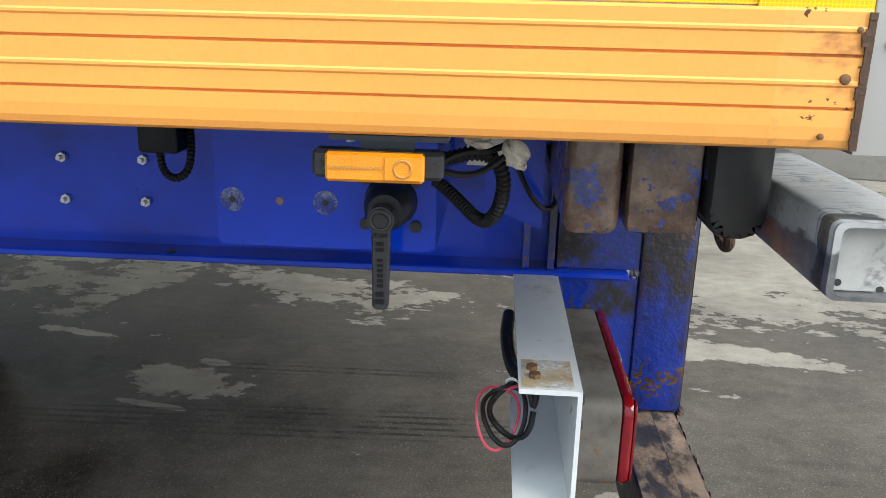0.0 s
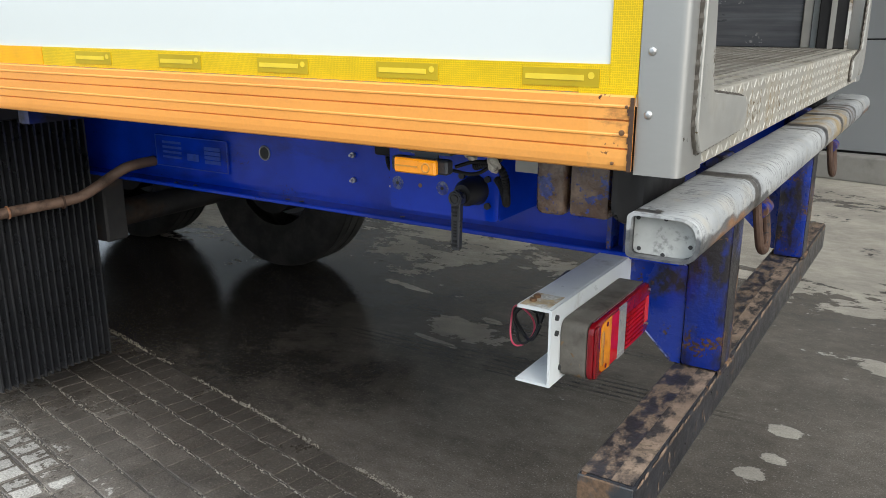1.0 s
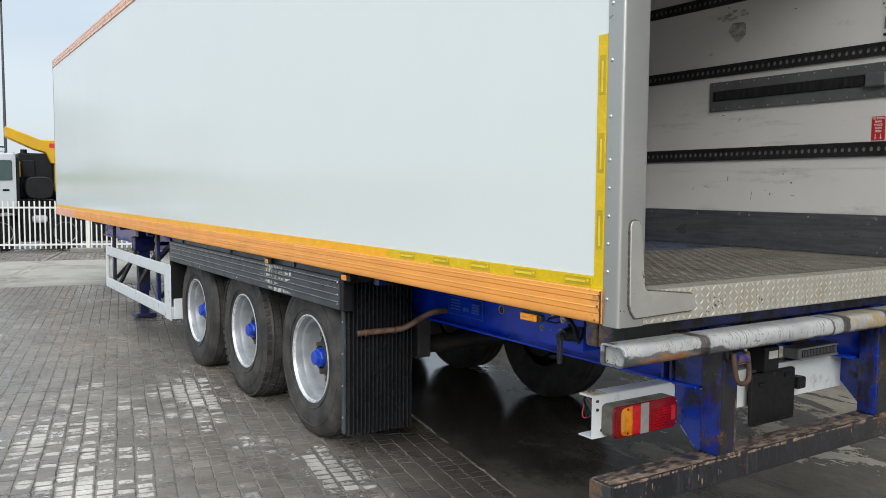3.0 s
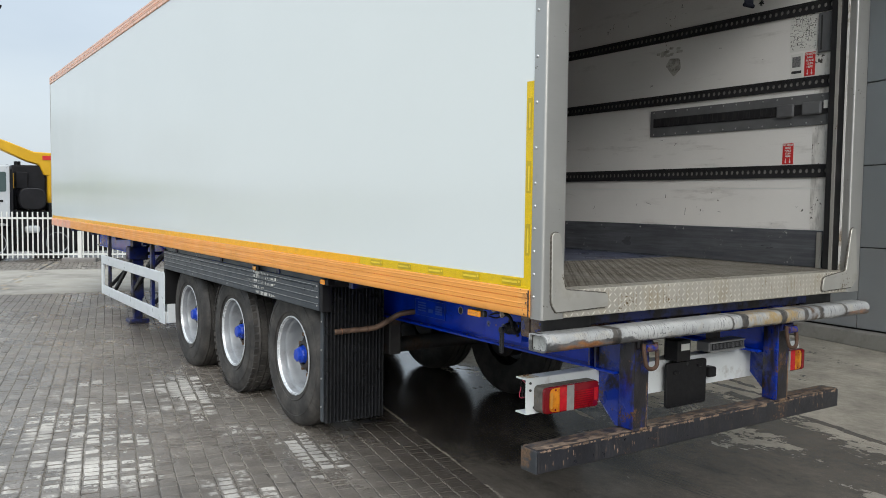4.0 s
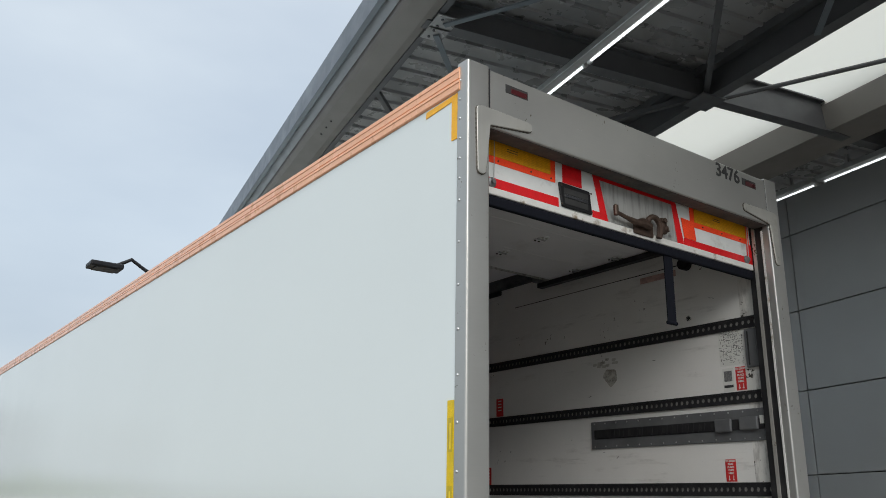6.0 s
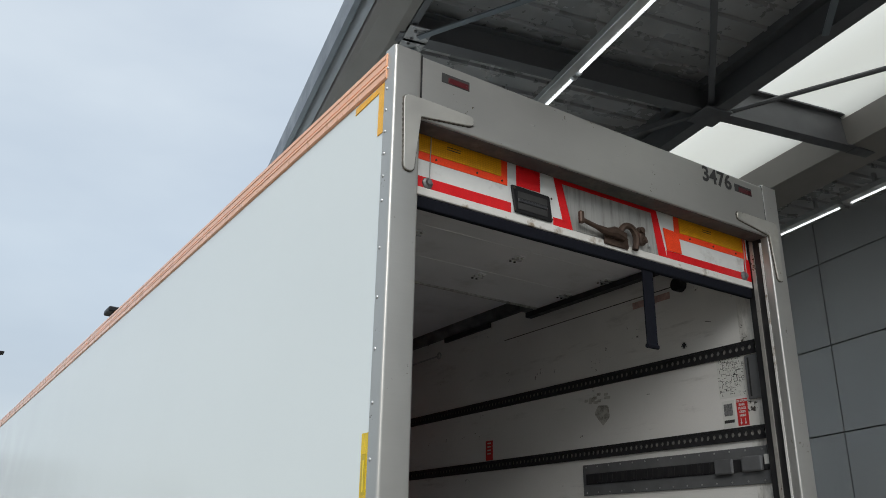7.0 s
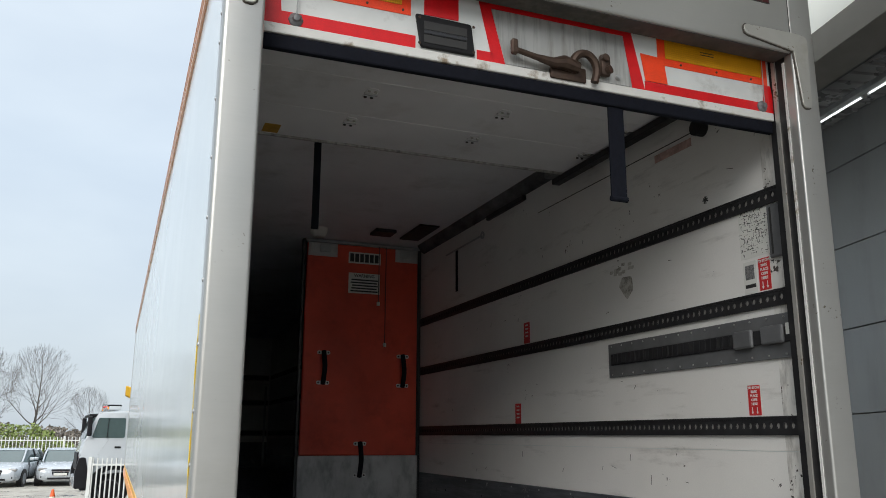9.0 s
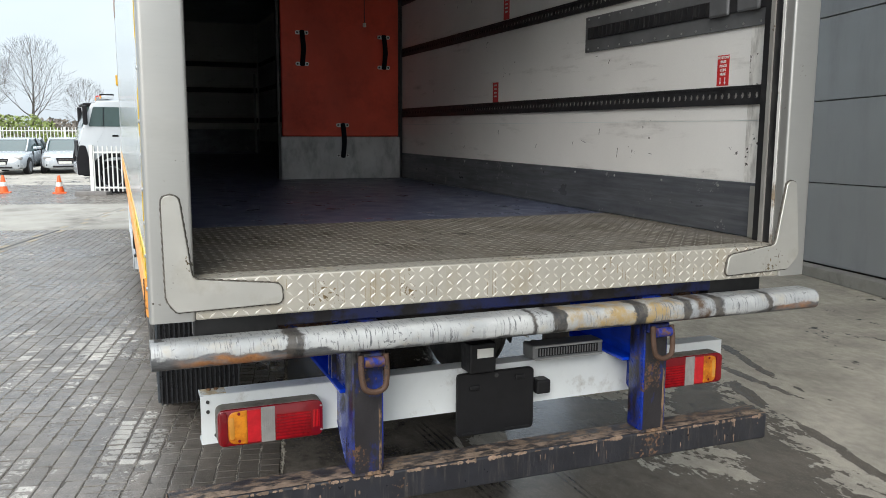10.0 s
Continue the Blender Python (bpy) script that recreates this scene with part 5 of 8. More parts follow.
def load_track(z, h, x0, x1):
    """A folded load-restraint rail pierced by a row of round holes."""
    bm = bmesh.new()
    pitch, r = 0.043, 0.0125
    n = int((x1 - x0) / pitch)
    y = YI - 0.011
    for i in range(n):
        cx = x1 - pitch * (i + 0.5)
        inner = [bm.verts.new((cx + r * math.cos(2 * math.pi * k / 8), y, z + r * 1.15 * math.sin(2 * math.pi * k / 8))) for k in range(8)]
        deep = [bm.verts.new((v.co.x, y + 0.008, v.co.z)) for v in inner]
        a, b = pitch / 2, h * 0.36
        ring_pts = [(a, 0), (a, b), (0, b), (-a, b), (-a, 0), (-a, -b), (0, -b), (a, -b)]
        outer = [bm.verts.new((cx + p, y, z + q)) for p, q in ring_pts]
        for k in range(8):
            m = (k + 1) % 8
            bm.faces.new((inner[k], inner[m], outer[m], outer[k]))
            bm.faces.new((inner[k], deep[k], deep[m], inner[m]))
    for s in (-1, 1):
        lo, hi = sorted((z + s * h * 0.36, z + s * h * 0.5))
        box(x1 - pitch * n, x1, y - 0.003, YI - 0.001, lo, hi, bm=bm)
    tr = part("load_track", bm, TRACK, trailer, "black load track with a row of holes")
    part("track_back", box(x1 - pitch * n, x1, YI - 0.0028, YI - 0.0012, z - h * 0.34, z + h * 0.34), TRACK_BACK, tr)
    return tr


for z, h in ((1.888, 0.082), (2.446, 0.074), (2.916, 0.074)):
    load_track(z, h, -13.3, -0.175)
    part("front_track", box(-L + 0.075, -L + 0.10, 0.10, W - 0.10, z - 0.045, z + 0.045, 0.004, 1), TRACK, trailer, "black load track on the front wall")

pocket = part("bar_pocket", box(-1.635, -0.185, YI - 0.012, YI - 0.001, 2.176, 2.372, 0.002, 1), POCKET, trailer, "riveted steel pocket plate for load bars")
part("pocket_track", box(-1.60, -0.19, YI - 0.020, YI - 0.0125, 2.245, 2.312, 0.003, 1), TRACK, pocket)
for i in range(14):
    for z in (2.192, 2.356):
        part("screw", lathe([(0.0, -0.004), (0.005, -0.003), (0.006, 0.0)], 6), BOLT, pocket, m=pose(-1.60 + 0.105 * i, YI - 0.012, z))
    if i < 13:
        part("slot", box(-1.575 + 0.1 * i, -1.55 + 0.1 * i, YI - 0.022, YI - 0.0202, 2.258, 2.298), INK, pocket)
for i in range(24):
    x = -1.585 + 0.043 * i
    part("link", prism(rounded([(x, 2.252), (x + 0.014, 2.252), (x + 0.020, 2.305), (x + 0.006, 2.305)], 0.005, 2), "y", YI - 0.026, YI - 0.0222), TRACK, pocket)
part("pocket_clip", box(-0.54, -0.415, YI - 0.040, YI - 0.0205, 2.235, 2.318, 0.010, 2), POCKET, pocket, "grey plastic bar cup")
part("pocket_clip", box(-0.36, -0.225, YI - 0.040, YI - 0.0205, 2.240, 2.322, 0.010, 2), POCKET, pocket, "grey plastic bar cup")
part("pocket_tag", box(-0.218, -0.190, YI - 0.024, YI - 0.0205, 2.275, 2.325), PAPER, pocket)


def sticker(x0, x1, z0, z1, lines=("TO STOW", "BARS", "PLACE", "CUPS", "HERE")):
    """Red label with white words and two arrows."""
    s = part("stowage_label", box(x0, x1, YI - 0.0018, YI - 0.0003, z0, z1), RED_STICKER, trailer, "red label with white writing")
    h = (z1 - z0)
    for i, t in enumerate(lines):
        writing(t, h * 0.118, PAPER, s, pose((x0 + x1) / 2, YI - 0.0024, z1 - h * (0.085 + 0.135 * i), 90, 0, 0), "words", 0.0006)
    for k in (0.3, 0.7):
        cx = x0 + (x1 - x0) * k
        part("arrow", prism([(cx - 0.002, z0 + h * 0.27), (cx - 0.002, z0 + h * 0.12), (cx - 0.007, z0 + h * 0.12), (cx, z0 + h * 0.04), (cx + 0.007, z0 + h * 0.12), (cx + 0.002, z0 + h * 0.12), (cx + 0.002, z0 + h * 0.27)], "y", YI - 0.003, YI - 0.002), PAPER, s)
    return s


sticker(-0.372, -0.300, 2.492, 2.640)
sticker(-0.505, -0.428, 1.935, 2.070)
for x, z in ((-2.86, 1.995), (-2.70, 2.565)):
    s = part("stowage_label", box(x - 0.045, x + 0.045, YI - 0.0018, YI - 0.0003, z - 0.075, z + 0.075), RED_STICKER, trailer, "faded red label")
    for i in range(4):
        part("print_bar", box(x - 0.022, x + 0.022, YI - 0.0026, YI - 0.0019, z + 0.05 - 0.026 * i, z + 0.060 - 0.026 * i), PAPER, s)
# worn paper notices with illegible print
notice = part("worn_notice", box(-0.480, -0.290, YI - 0.0016, YI - 0.0003, 2.655, 2.895), PAPER, trailer, "worn white notice with illegible print")
for i in range(230):                           # broken strokes, closest together at the head
    x, z = random.uniform(-0.472, -0.300), 2.664 + 0.222 * random.random() ** 0.8
    w, h = random.choice(((0.012, 0.0022), (0.007, 0.003), (0.0025, 0.009), (0.004, 0.004), (0.017, 0.002), (0.0022, 0.014)))
    w, h = w * random.uniform(0.6, 1.3), h * random.uniform(0.7, 1.3)
    part("print_bar", box(x - w / 2, x + w / 2, YI - 0.0022 - 0.000002 * i, YI - 0.0017, max(2.657, z - h / 2), min(2.893, z + h / 2)), INK, notice)
code = part("small_notice", box(-0.470, -0.385, YI - 0.0016, YI - 0.0003, 2.490, 2.640), PAPER, trailer, "small white notice with a dark printed square")
part("print_block", box(-0.458, -0.400, YI - 0.0026, YI - 0.0017, 2.555, 2.622), mat("mottled_print", (0.16, 0.16, 0.16), 0.6, vary=0.6, scale=120), code)
part("print_bar", box(-0.462, -0.394, YI - 0.0026, YI - 0.0017, 2.515, 2.532), INK, code)
holder = part("document_holder", box(-0.275, -0.185, YI - 0.022, YI - 0.001, 2.625, 2.870, 0.005, 1), POCKET, trailer, "grey metal document holder")
part("holder_slot", box(-0.255, -0.245, YI - 0.0245, YI - 0.0225, 2.64, 2.855), INK, holder)
part("repair_patch", prism(rounded([(-1.43, 2.613), (-1.365, 2.665), (-1.375, 2.742), (-1.47, 2.752), (-1.508, 2.700)], 0.012, 2), "y", YI - 0.003, YI - 0.001), mat("grey_patch", (0.50, 0.485, 0.44), 0.6, vary=0.12, scale=20, dirt=(0.36, 0.34, 0.30), dirt_amount=0.3, dirt_scale=14), trailer, "grey repair patch")
for i in range(16):                            # smudged marks above the patch
    x, z = -1.50 + random.gauss(0, 0.05), 2.795 + random.gauss(0, 0.018)
    part("smudge", prism(rounded([(x - 0.02, z - 0.008), (x + 0.016, z - 0.011), (x + 0.022, z + 0.008), (x - 0.014, z + 0.010)], 0.006, 2), "y", YI - 0.0012 - 0.00002 * i, YI - 0.0004), bpy.data.materials["grey_patch"], trailer)
for i in range(26):                            # scuffs and scratches
    x, z = random.uniform(-4.2, -0.4), random.choice((2.02, 2.10, 1.62, 1.70, 2.62, 2.72, 3.1, 1.56, 2.08)) + random.uniform(-0.05, 0.05)
    a, w = random.choice((0.05, -0.1, 1.2, 1.5, 0.8)) + random.uniform(-0.2, 0.2), random.uniform(0.004, 0.026)
    part("scuff", beam((x - w * math.cos(a), YI - 0.0007, z - w * math.sin(a)), (x + w * math.cos(a), YI - 0.0007, z + w * math.sin(a)), 0.0012, random.uniform(0.0010, 0.0030)), INK, trailer)

part("front_kick_plate", box(-L + 0.0705, -L + 0.085, 0.08, W - 0.08, Z_FLOOR, 1.72, 0.003, 1), KICK, trailer)
part("front_lining", box(-L + 0.0705, -L + 0.082, 0.08, W - 0.08, 1.721, 3.67), INNER_WALL, trailer)
part("corner_pole", rod((-L + 0.16, W - 0.16, Z_FLOOR), (-L + 0.16, W - 0.16, 2.75), 0.022, 10), GALV, trailer)
# movable bulkhead across the far half
BX = -4.92
bulk = part("bulkhead", box(BX - 0.05, BX, 1.33, 2.435, 1.665, 3.63, 0.012, 2), BULKHEAD, trailer, "orange-red movable bulkhead")
part("bulkhead_base", box(BX - 0.046, BX + 0.006, 1.315, 2.445, Z_FLOOR, 1.664, 0.006, 2), BULK_GREY, bulk, "worn grey bottom flap")
part("bulkhead_frame", box(BX - 0.06, BX + 0.012, 1.31, 2.455, 3.631, 3.66, 0.005, 1), GALV, bulk)
part("bulkhead_edge", box(BX - 0.06, BX - 0.004, 2.437, YI - 0.012, Z_FLOOR, 3.66), INK, bulk)
part("bulkhead_edge", box(BX - 0.06, BX - 0.004, 1.29, 1.312, Z_FLOOR, 3.66), INK, bulk)
for y0, y1 in ((1.34, 1.62), (2.20, 2.43)):
    part("corner_patch", box(BX + 0.0005, BX + 0.004, y0, y1, 3.50, 3.627), BULK_GREY, bulk)
for y in (1.50, 2.30):
    part("hook_plate", box(BX + 0.0045, BX + 0.010, y - 0.05, y + 0.05, 3.54, 3.62, 0.004, 1), GALV, bulk)


STRAP = mat("black_webbing", (0.008, 0.009, 0.014), 0.85, vary=0.2, scale=60, spec=0.12)
EYELET = mat("pale_eyelet", (0.66, 0.66, 0.64), 0.4, 0.3, vary=0.1, scale=30)


def pull_strap(y, z0, z1):
    s = part("pull_strap", pipe([(BX + 0.012, y, z1 + 0.012), (BX + 0.045, y, z1 - 0.06), (BX + 0.050, y + 0.006, (z0 + z1) / 2), (BX + 0.045, y, z0 + 0.06), (BX + 0.012, y, z0 - 0.012)], 0.023, 8, smooth_steps=1), STRAP, bulk, "black webbing pull strap")
    for z in (z0, z1):
        plate = part("eyelet_plate", prism(rounded([(y - 0.060, z - 0.017), (y + 0.060, z - 0.017), (y + 0.060, z + 0.017), (y - 0.060, z + 0.017)], 0.016, 4), "x", BX + 0.0005, BX + 0.007), EYELET, s)
        for dy in (-0.043, 0.043):
            part("eyelet", rod((BX + 0.007, y + dy, z), (BX + 0.009, y + dy, z), 0.009, 10), INK, plate)


pull_strap(1.52, 2.315, 2.590)
pull_strap(2.288, 2.305, 2.580)
pull_strap(1.887, 1.49, 1.77)
name_plate = part("maker_plate", box(BX + 0.001, BX + 0.004, 1.73, 2.05, 3.455, 3.565), PAPER, bulk, "white plate with dark bars")
for i in range(6):
    part("print_bar", box(BX + 0.0045, BX + 0.006, 1.745 + 0.049 * i, 1.782 + 0.049 * i, 3.47, 3.55), INK, name_plate)
warn = part("warning_plate", box(BX + 0.001, BX + 0.004, 1.735, 2.045, 3.165, 3.362), PAPER, bulk, "white warning plate with black writing")
writing("WARNING", 0.042, INK, warn, pose(BX + 0.005, 1.89, 3.335, 90, 0, 90), "words", 0.001)
for i in range(5):
    part("print_bar", box(BX + 0.0045, BX + 0.006, 1.755 + 0.008 * (i % 3), 2.025 - 0.010 * (i % 2), 3.18 + 0.027 * i, 3.194 + 0.027 * i), INK, warn)
for y, z0, z1 in ((2.03, 3.08, 3.63), (2.10, 2.69, 3.63)):
    part("pull_cord", rod((BX + 0.02, y, z0), (BX + 0.02, y, z1), 0.004, 6), INK, bulk)
    part("cord_knob", rod((BX + 0.02, y, z0 - 0.025), (BX + 0.02, y, z0 + 0.01), 0.016, 8), PAPER, bulk)
# things under the ceiling
CORNER = mat("grimy_corner_strip", (0.16, 0.16, 0.165), 0.6, vary=0.35, scale=5, dirt=(0.03, 0.03, 0.034), dirt_amount=0.5, dirt_scale=6, dirt_stretch=(0.5, 1, 1), sharp=0.3)
part("corner_strip", prism([(YI - 0.075, 3.671), (YI - 0.060, 3.640), (YI - 0.022, 3.600), (YI - 0.001, 3.592), (YI - 0.001, 3.671)], "x", -4.86, -2.02), CORNER, trailer, "grimy rail along the edge of the ceiling")
part("corner_strip", prism([(YI - 0.050, 3.671), (YI - 0.016, 3.622), (YI - 0.001, 3.616), (YI - 0.001, 3.671)], "x", -2.019, -0.50), CORNER, trailer, "grimy rail along the edge of the ceiling")
for x in (-2.06, -1.61, -1.20, -0.80):
    roller = part("roller_carrier", box(x - 0.035, x + 0.035, W - 0.235, W - 0.150, 3.526, 3.566, 0.006, 1), POCKET, trailer, "greasy roller carrier of the door")
    part("roller", rod((x, W - 0.150, 3.545), (x, W - 0.110, 3.545), 0.022, 14), PAPER, roller)
part("amber_label", box(-1.935, -1.805, 0.415, 0.505, 3.5325, 3.5345), mat("grubby_amber_label", (0.45, 0.25, 0.03), 0.6, vary=0.2, scale=20), trailer, "grubby amber label on the door")
part("ceiling_bracket", box(-4.52, -4.33, 1.82, 2.02, 3.640, 3.671, 0.006, 1), TRACK, trailer)
part("wall_bar", box(-3.32, -2.66, YI - 0.035, YI - 0.002, 3.548, 3.590, 0.006, 1), TRACK, trailer, "black bar fixed high on the lining")
part("ceiling_plate", box(-4.62, -4.05, 2.14, 2.33, 3.655, 3.671, 0.004, 1), TRACK, trailer)
part("dome_lamp", lathe([(0.0, 3.585), (0.05, 3.59), (0.075, 3.62), (0.085, 3.671)], 20, "z"), PAPER, trailer, "white dome lamp", smooth=True, m=pose(-4.55, 1.35, 0))
part("hanging_strap", box(-1.990, -1.985, 0.735, 0.777, 3.00, 3.534), STRAP, trailer, "black webbing strap")
part("hanging_strap", box(-3.98, -3.94, YI - 0.03, YI - 0.024, 3.07, 3.44), STRAP, trailer, "short black strap hanging on the wall")
part("wall_rod", rod((-4.2, YI - 0.03, 3.44), (-3.42, YI - 0.03, 3.446), 0.008, 8), GALV, trailer)
part("wall_rod_eye", ring_bm((-3.40, YI - 0.03, 3.446), 0.025, 0.008, (0, 1, 0)), GALV, trailer)

# roller door, rolled up: bottom slat hangs behind the header, the rest lies under the ceiling
door = part("roller_door", box(-0.172, -0.142, 0.135, W - 0.135, 3.262, 3.56), WHITE_TAPE, trailer, "rolled-up roller door with red and amber reflective boards")
part("door_edge", box(-0.176, -0.134, 0.132, W - 0.132, 3.222, 3.261, 0.005, 2), WHITE_TRIM, door, "white aluminium bottom edge")
part("door_seal", box(-0.170, -0.140, 0.135, W - 0.135, 3.165, 3.2215, 0.008, 2), STRAP, door, "black rubber bottom seal")
for i in range(4):
    part("door_slat", box(-1.96 + 0.45 * i, -1.96 + 0.45 * i + 0.447, 0.16, W - 0.16, 3.535, 3.565, 0.004, 1), INNER_CEIL, door)
for x in (-1.61, -1.20, -0.80):
    for y in (0.20, 0.845, 1.585, 2.33):
        leaf = rounded([(x - 0.062, y - 0.032), (x + 0.062, y - 0.032), (x + 0.062, y + 0.032), (x - 0.062, y + 0.032)], 0.02, 4)
        hinge = part("slat_hinge", prism(leaf, "z", 3.529, 3.535, 0.002, seg=1), INNER_CEIL, door)
        part("hinge_pin", rod((x + 0.004, y - 0.034, 3.525), (x + 0.004, y + 0.034, 3.525), 0.008, 8), GALV, hinge)
        for dx in (-0.040, 0.036):
            for dy in (-0.017, 0.017):
                part("hinge_bolt", rod((x + dx, y + dy, 3.5292), (x + dx, y + dy, 3.5235), 0.0085, 8), INK if dx < 0 else STEEL_DULL, hinge)
part("slat_trim", box(-1.978, -1.961, 0.16, W - 0.16, 3.524, 3.568, 0.003, 1), ALU_PANEL, door, "pale aluminium end trim")
for y in (0.145, W - 0.145):
    part("door_track", box(-2.10, -0.16, y - 0.03, y + 0.03, 3.49, 3.53, 0.004, 1), TRACK, door)


def board(y0, y1, z0, z1, material, name="reflective_board", lift=0.0, label=""):
    return part(name, box(-0.1418 + lift, -0.1392 + lift, y0, y1, z0, z1), material, door, label)


for y0, y1 in ((0.160, 0.692), (1.812, 2.405)):
    board(y0, y1, 3.392, 3.552, ORANGE_TAPE, label="orange-red border tape")
board(0.178, 0.655, 3.428, 3.530, AMBER_BOARD, lift=0.003, label="amber reflective board")
board(1.850, 2.372, 3.425, 3.530, AMBER_BOARD, lift=0.003, label="amber reflective board")
for y in (0.30, 0.52, 0.66, 1.93, 2.12, 2.31):
    part("board_rivet", rod((-0.139, y, 3.408), (-0.1355, y, 3.408), 0.005, 8), BROWN_STEEL, door)
for y in (0.40, 2.08):
    for dz in (0.0, 0.012):
        part("print_bar", box(-0.1366, -0.1358, y - 0.045, y + 0.03, 3.474 + dz, 3.478 + dz), INK, door)
board(0.138, 0.712, 3.262, 3.312, RED_TAPE)
part("reflective_board", prism([(0.138, 3.312), (0.206, 3.312), (0.200, 3.392), (0.138, 3.392)], "x", -0.1418, -0.1392), RED_TAPE, door)
board(0.746, 0.888, 3.408, 3.552, RED_TAPE)
part("reflective_board", prism([(1.033, 3.262), (1.086, 3.262), (1.026, 3.492), (1.640, 3.492), (1.676, 3.262), (1.738, 3.262), (1.672, 3.552), (0.966, 3.552)], "x", -0.1418, -0.1392), RED_TAPE, door)
board(0.965, 1.032, 3.262, 3.302, RED_TAPE)
board(1.740, 2.432, 3.262, 3.304, RED_TAPE)
part("reflective_board", prism([(2.372, 3.304), (2.432, 3.304), (2.420, 3.392), (2.380, 3.392)], "x", -0.1418, -0.1392), RED_TAPE, door)
part("orange_plate", prism([(1.742, 3.305), (1.854, 3.305), (1.839, 3.421), (1.722, 3.427)], "x", -0.1388, -0.1365), ORANGE_TAPE, door)
part("lock_plate", prism([(1.088, 3.264), (1.674, 3.264), (1.638, 3.490), (1.028, 3.490)], "x", -0.1418, -0.1385), ALU_PANEL, door, "streaked aluminium lock plate")
handle_well = part("handle_well", prism(rounded([(0.730, 3.268), (0.954, 3.268), (0.938, 3.398), (0.708, 3.402)], 0.008, 2), "x", -0.1418, -0.128, 0.004, seg=1), PLASTIC, door, "black recessed hand grip")
part("grip_bar", box(-0.1278, -0.122, 0.742, 0.918, 3.320, 3.338, 0.003, 1), PLASTIC_GREY, handle_well)
part("grip_recess", box(-0.1278, -0.1255, 0.742, 0.918, 3.286, 3.318), INK, handle_well)
part("grip_recess", box(-0.1278, -0.1255, 0.742, 0.918, 3.340, 3.374), INK, handle_well)
for y in (0.724, 0.946):
    for z in (3.291, 3.397):
        part("screw", rod((-0.128, y, z - 0.010), (-0.1262, y, z - 0.010), 0.006, 8), BROWN_STEEL, handle_well)
latch_bm = box(-0.138, -0.122, 1.280, 1.445, 3.236, 3.300, 0.008, 2)
pipe([(-0.112, 1.40, 3.290), (-0.108, 1.33, 3.300), (-0.105, 1.28, 3.290), (-0.100, 1.20, 3.298), (-0.098, 1.11, 3.312)], lambda i: (0.024, 0.030, 0.020, 0.012, 0.011)[i], 10, latch_bm)
box(-0.112, -0.088, 1.094, 1.122, 3.292, 3.356, 0.006, 1, latch_bm)
pipe([(-0.118, 1.37, 3.280), (-0.105, 1.38, 3.335), (-0.100, 1.425, 3.358), (-0.100, 1.468, 3.335), (-0.105, 1.484, 3.285), (-0.112, 1.474, 3.240)], 0.017, 8, latch_bm, 2)
part("door_latch", latch_bm, BROWN_STEEL, door, "brown steel latch lever with a hooked grip", smooth=True)
knob_bm = box(-0.138, -0.106, 1.508, 1.556, 3.278, 3.376, 0.014, 2)
rod((-0.130, 1.530, 3.300), (-0.096, 1.545, 3.305), 0.018, 10, knob_bm)
rod((-0.130, 1.525, 3.352), (-0.096, 1.525, 3.355), 0.016, 10, knob_bm)
part("latch_keep", knob_bm, BROWN_STEEL, door, "brown steel latch keeper", smooth=True)
part("lock_stud", rod((-0.140, 1.60, 3.292), (-0.122, 1.60, 3.292), 0.010, 10), GALV, door)
for y in (0.258, 2.362):
    c = part("cable_anchor", lathe([(0.0, 0.024), (0.012, 0.022), (0.016, 0.012), (0.026, 0.006), (0.028, 0.0)], 8, "x"), POCKET, door, "greasy cable anchor", m=pose(-0.139, y, 3.285))
    part("lift_cable", rod((-0.122, y, 3.30), (-0.122, y + 0.004, 3.52), 0.0022, 6), GALV, door)
part("door_strap", box(-0.160, -0.152, 1.560, 1.632, 2.77, 3.168), STRAP, trailer, "black webbing pull-down strap")
part("strap_fold", rod((-0.156, 1.558, 2.772), (-0.156, 1.634, 2.772), 0.012, 10), STRAP, trailer)
part("wall_buzzer", rod((-0.682, YI - 0.001, 3.393), (-0.682, YI - 0.055, 3.393), 0.042, 16), PLASTIC, trailer, "round black fitting on the lining")
part("red_smear", box(-1.10, -0.78, YI - 0.0012, YI - 0.0004, 3.335, 3.380), mat("faded_red_stencil", (0.45, 0.30, 0.26), 0.6, vary=0.3, scale=30), trailer, "faded red stencil on the lining")
part("lining_joint", box(-2.49, -0.62, YI - 0.0012, YI - 0.0003, 3.402, 3.408), INK, trailer)
for a in (10, 60, 100, 150):
    c, s = 0.022 * math.cos(radians(a)), 0.022 * math.sin(radians(a))
    part("scuff", beam((-0.702 - c, YI - 0.0007, 3.017 - s), (-0.702 + 0.8 * c, YI - 0.0007, 3.017 + 0.8 * s), 0.0012, 0.007), INK, trailer)
part("channel_edge", box(-0.062, -0.0506, W - 0.1345, W - 0.1285, Z_FLOOR, 3.47), WHITE_TRIM, trailer, "pale edge strip beside the door channel")

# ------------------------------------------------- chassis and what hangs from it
# Chassis blue with the shade under the box put into its colour
SHADED_BLUE = mat("shaded_navy_paint", (0.004, 0.012, 0.10), 0.35, vary=0.3, scale=5, coat=0.3, dirt=(0.02, 0.018, 0.02), dirt_amount=0.4, dirt_scale=6)


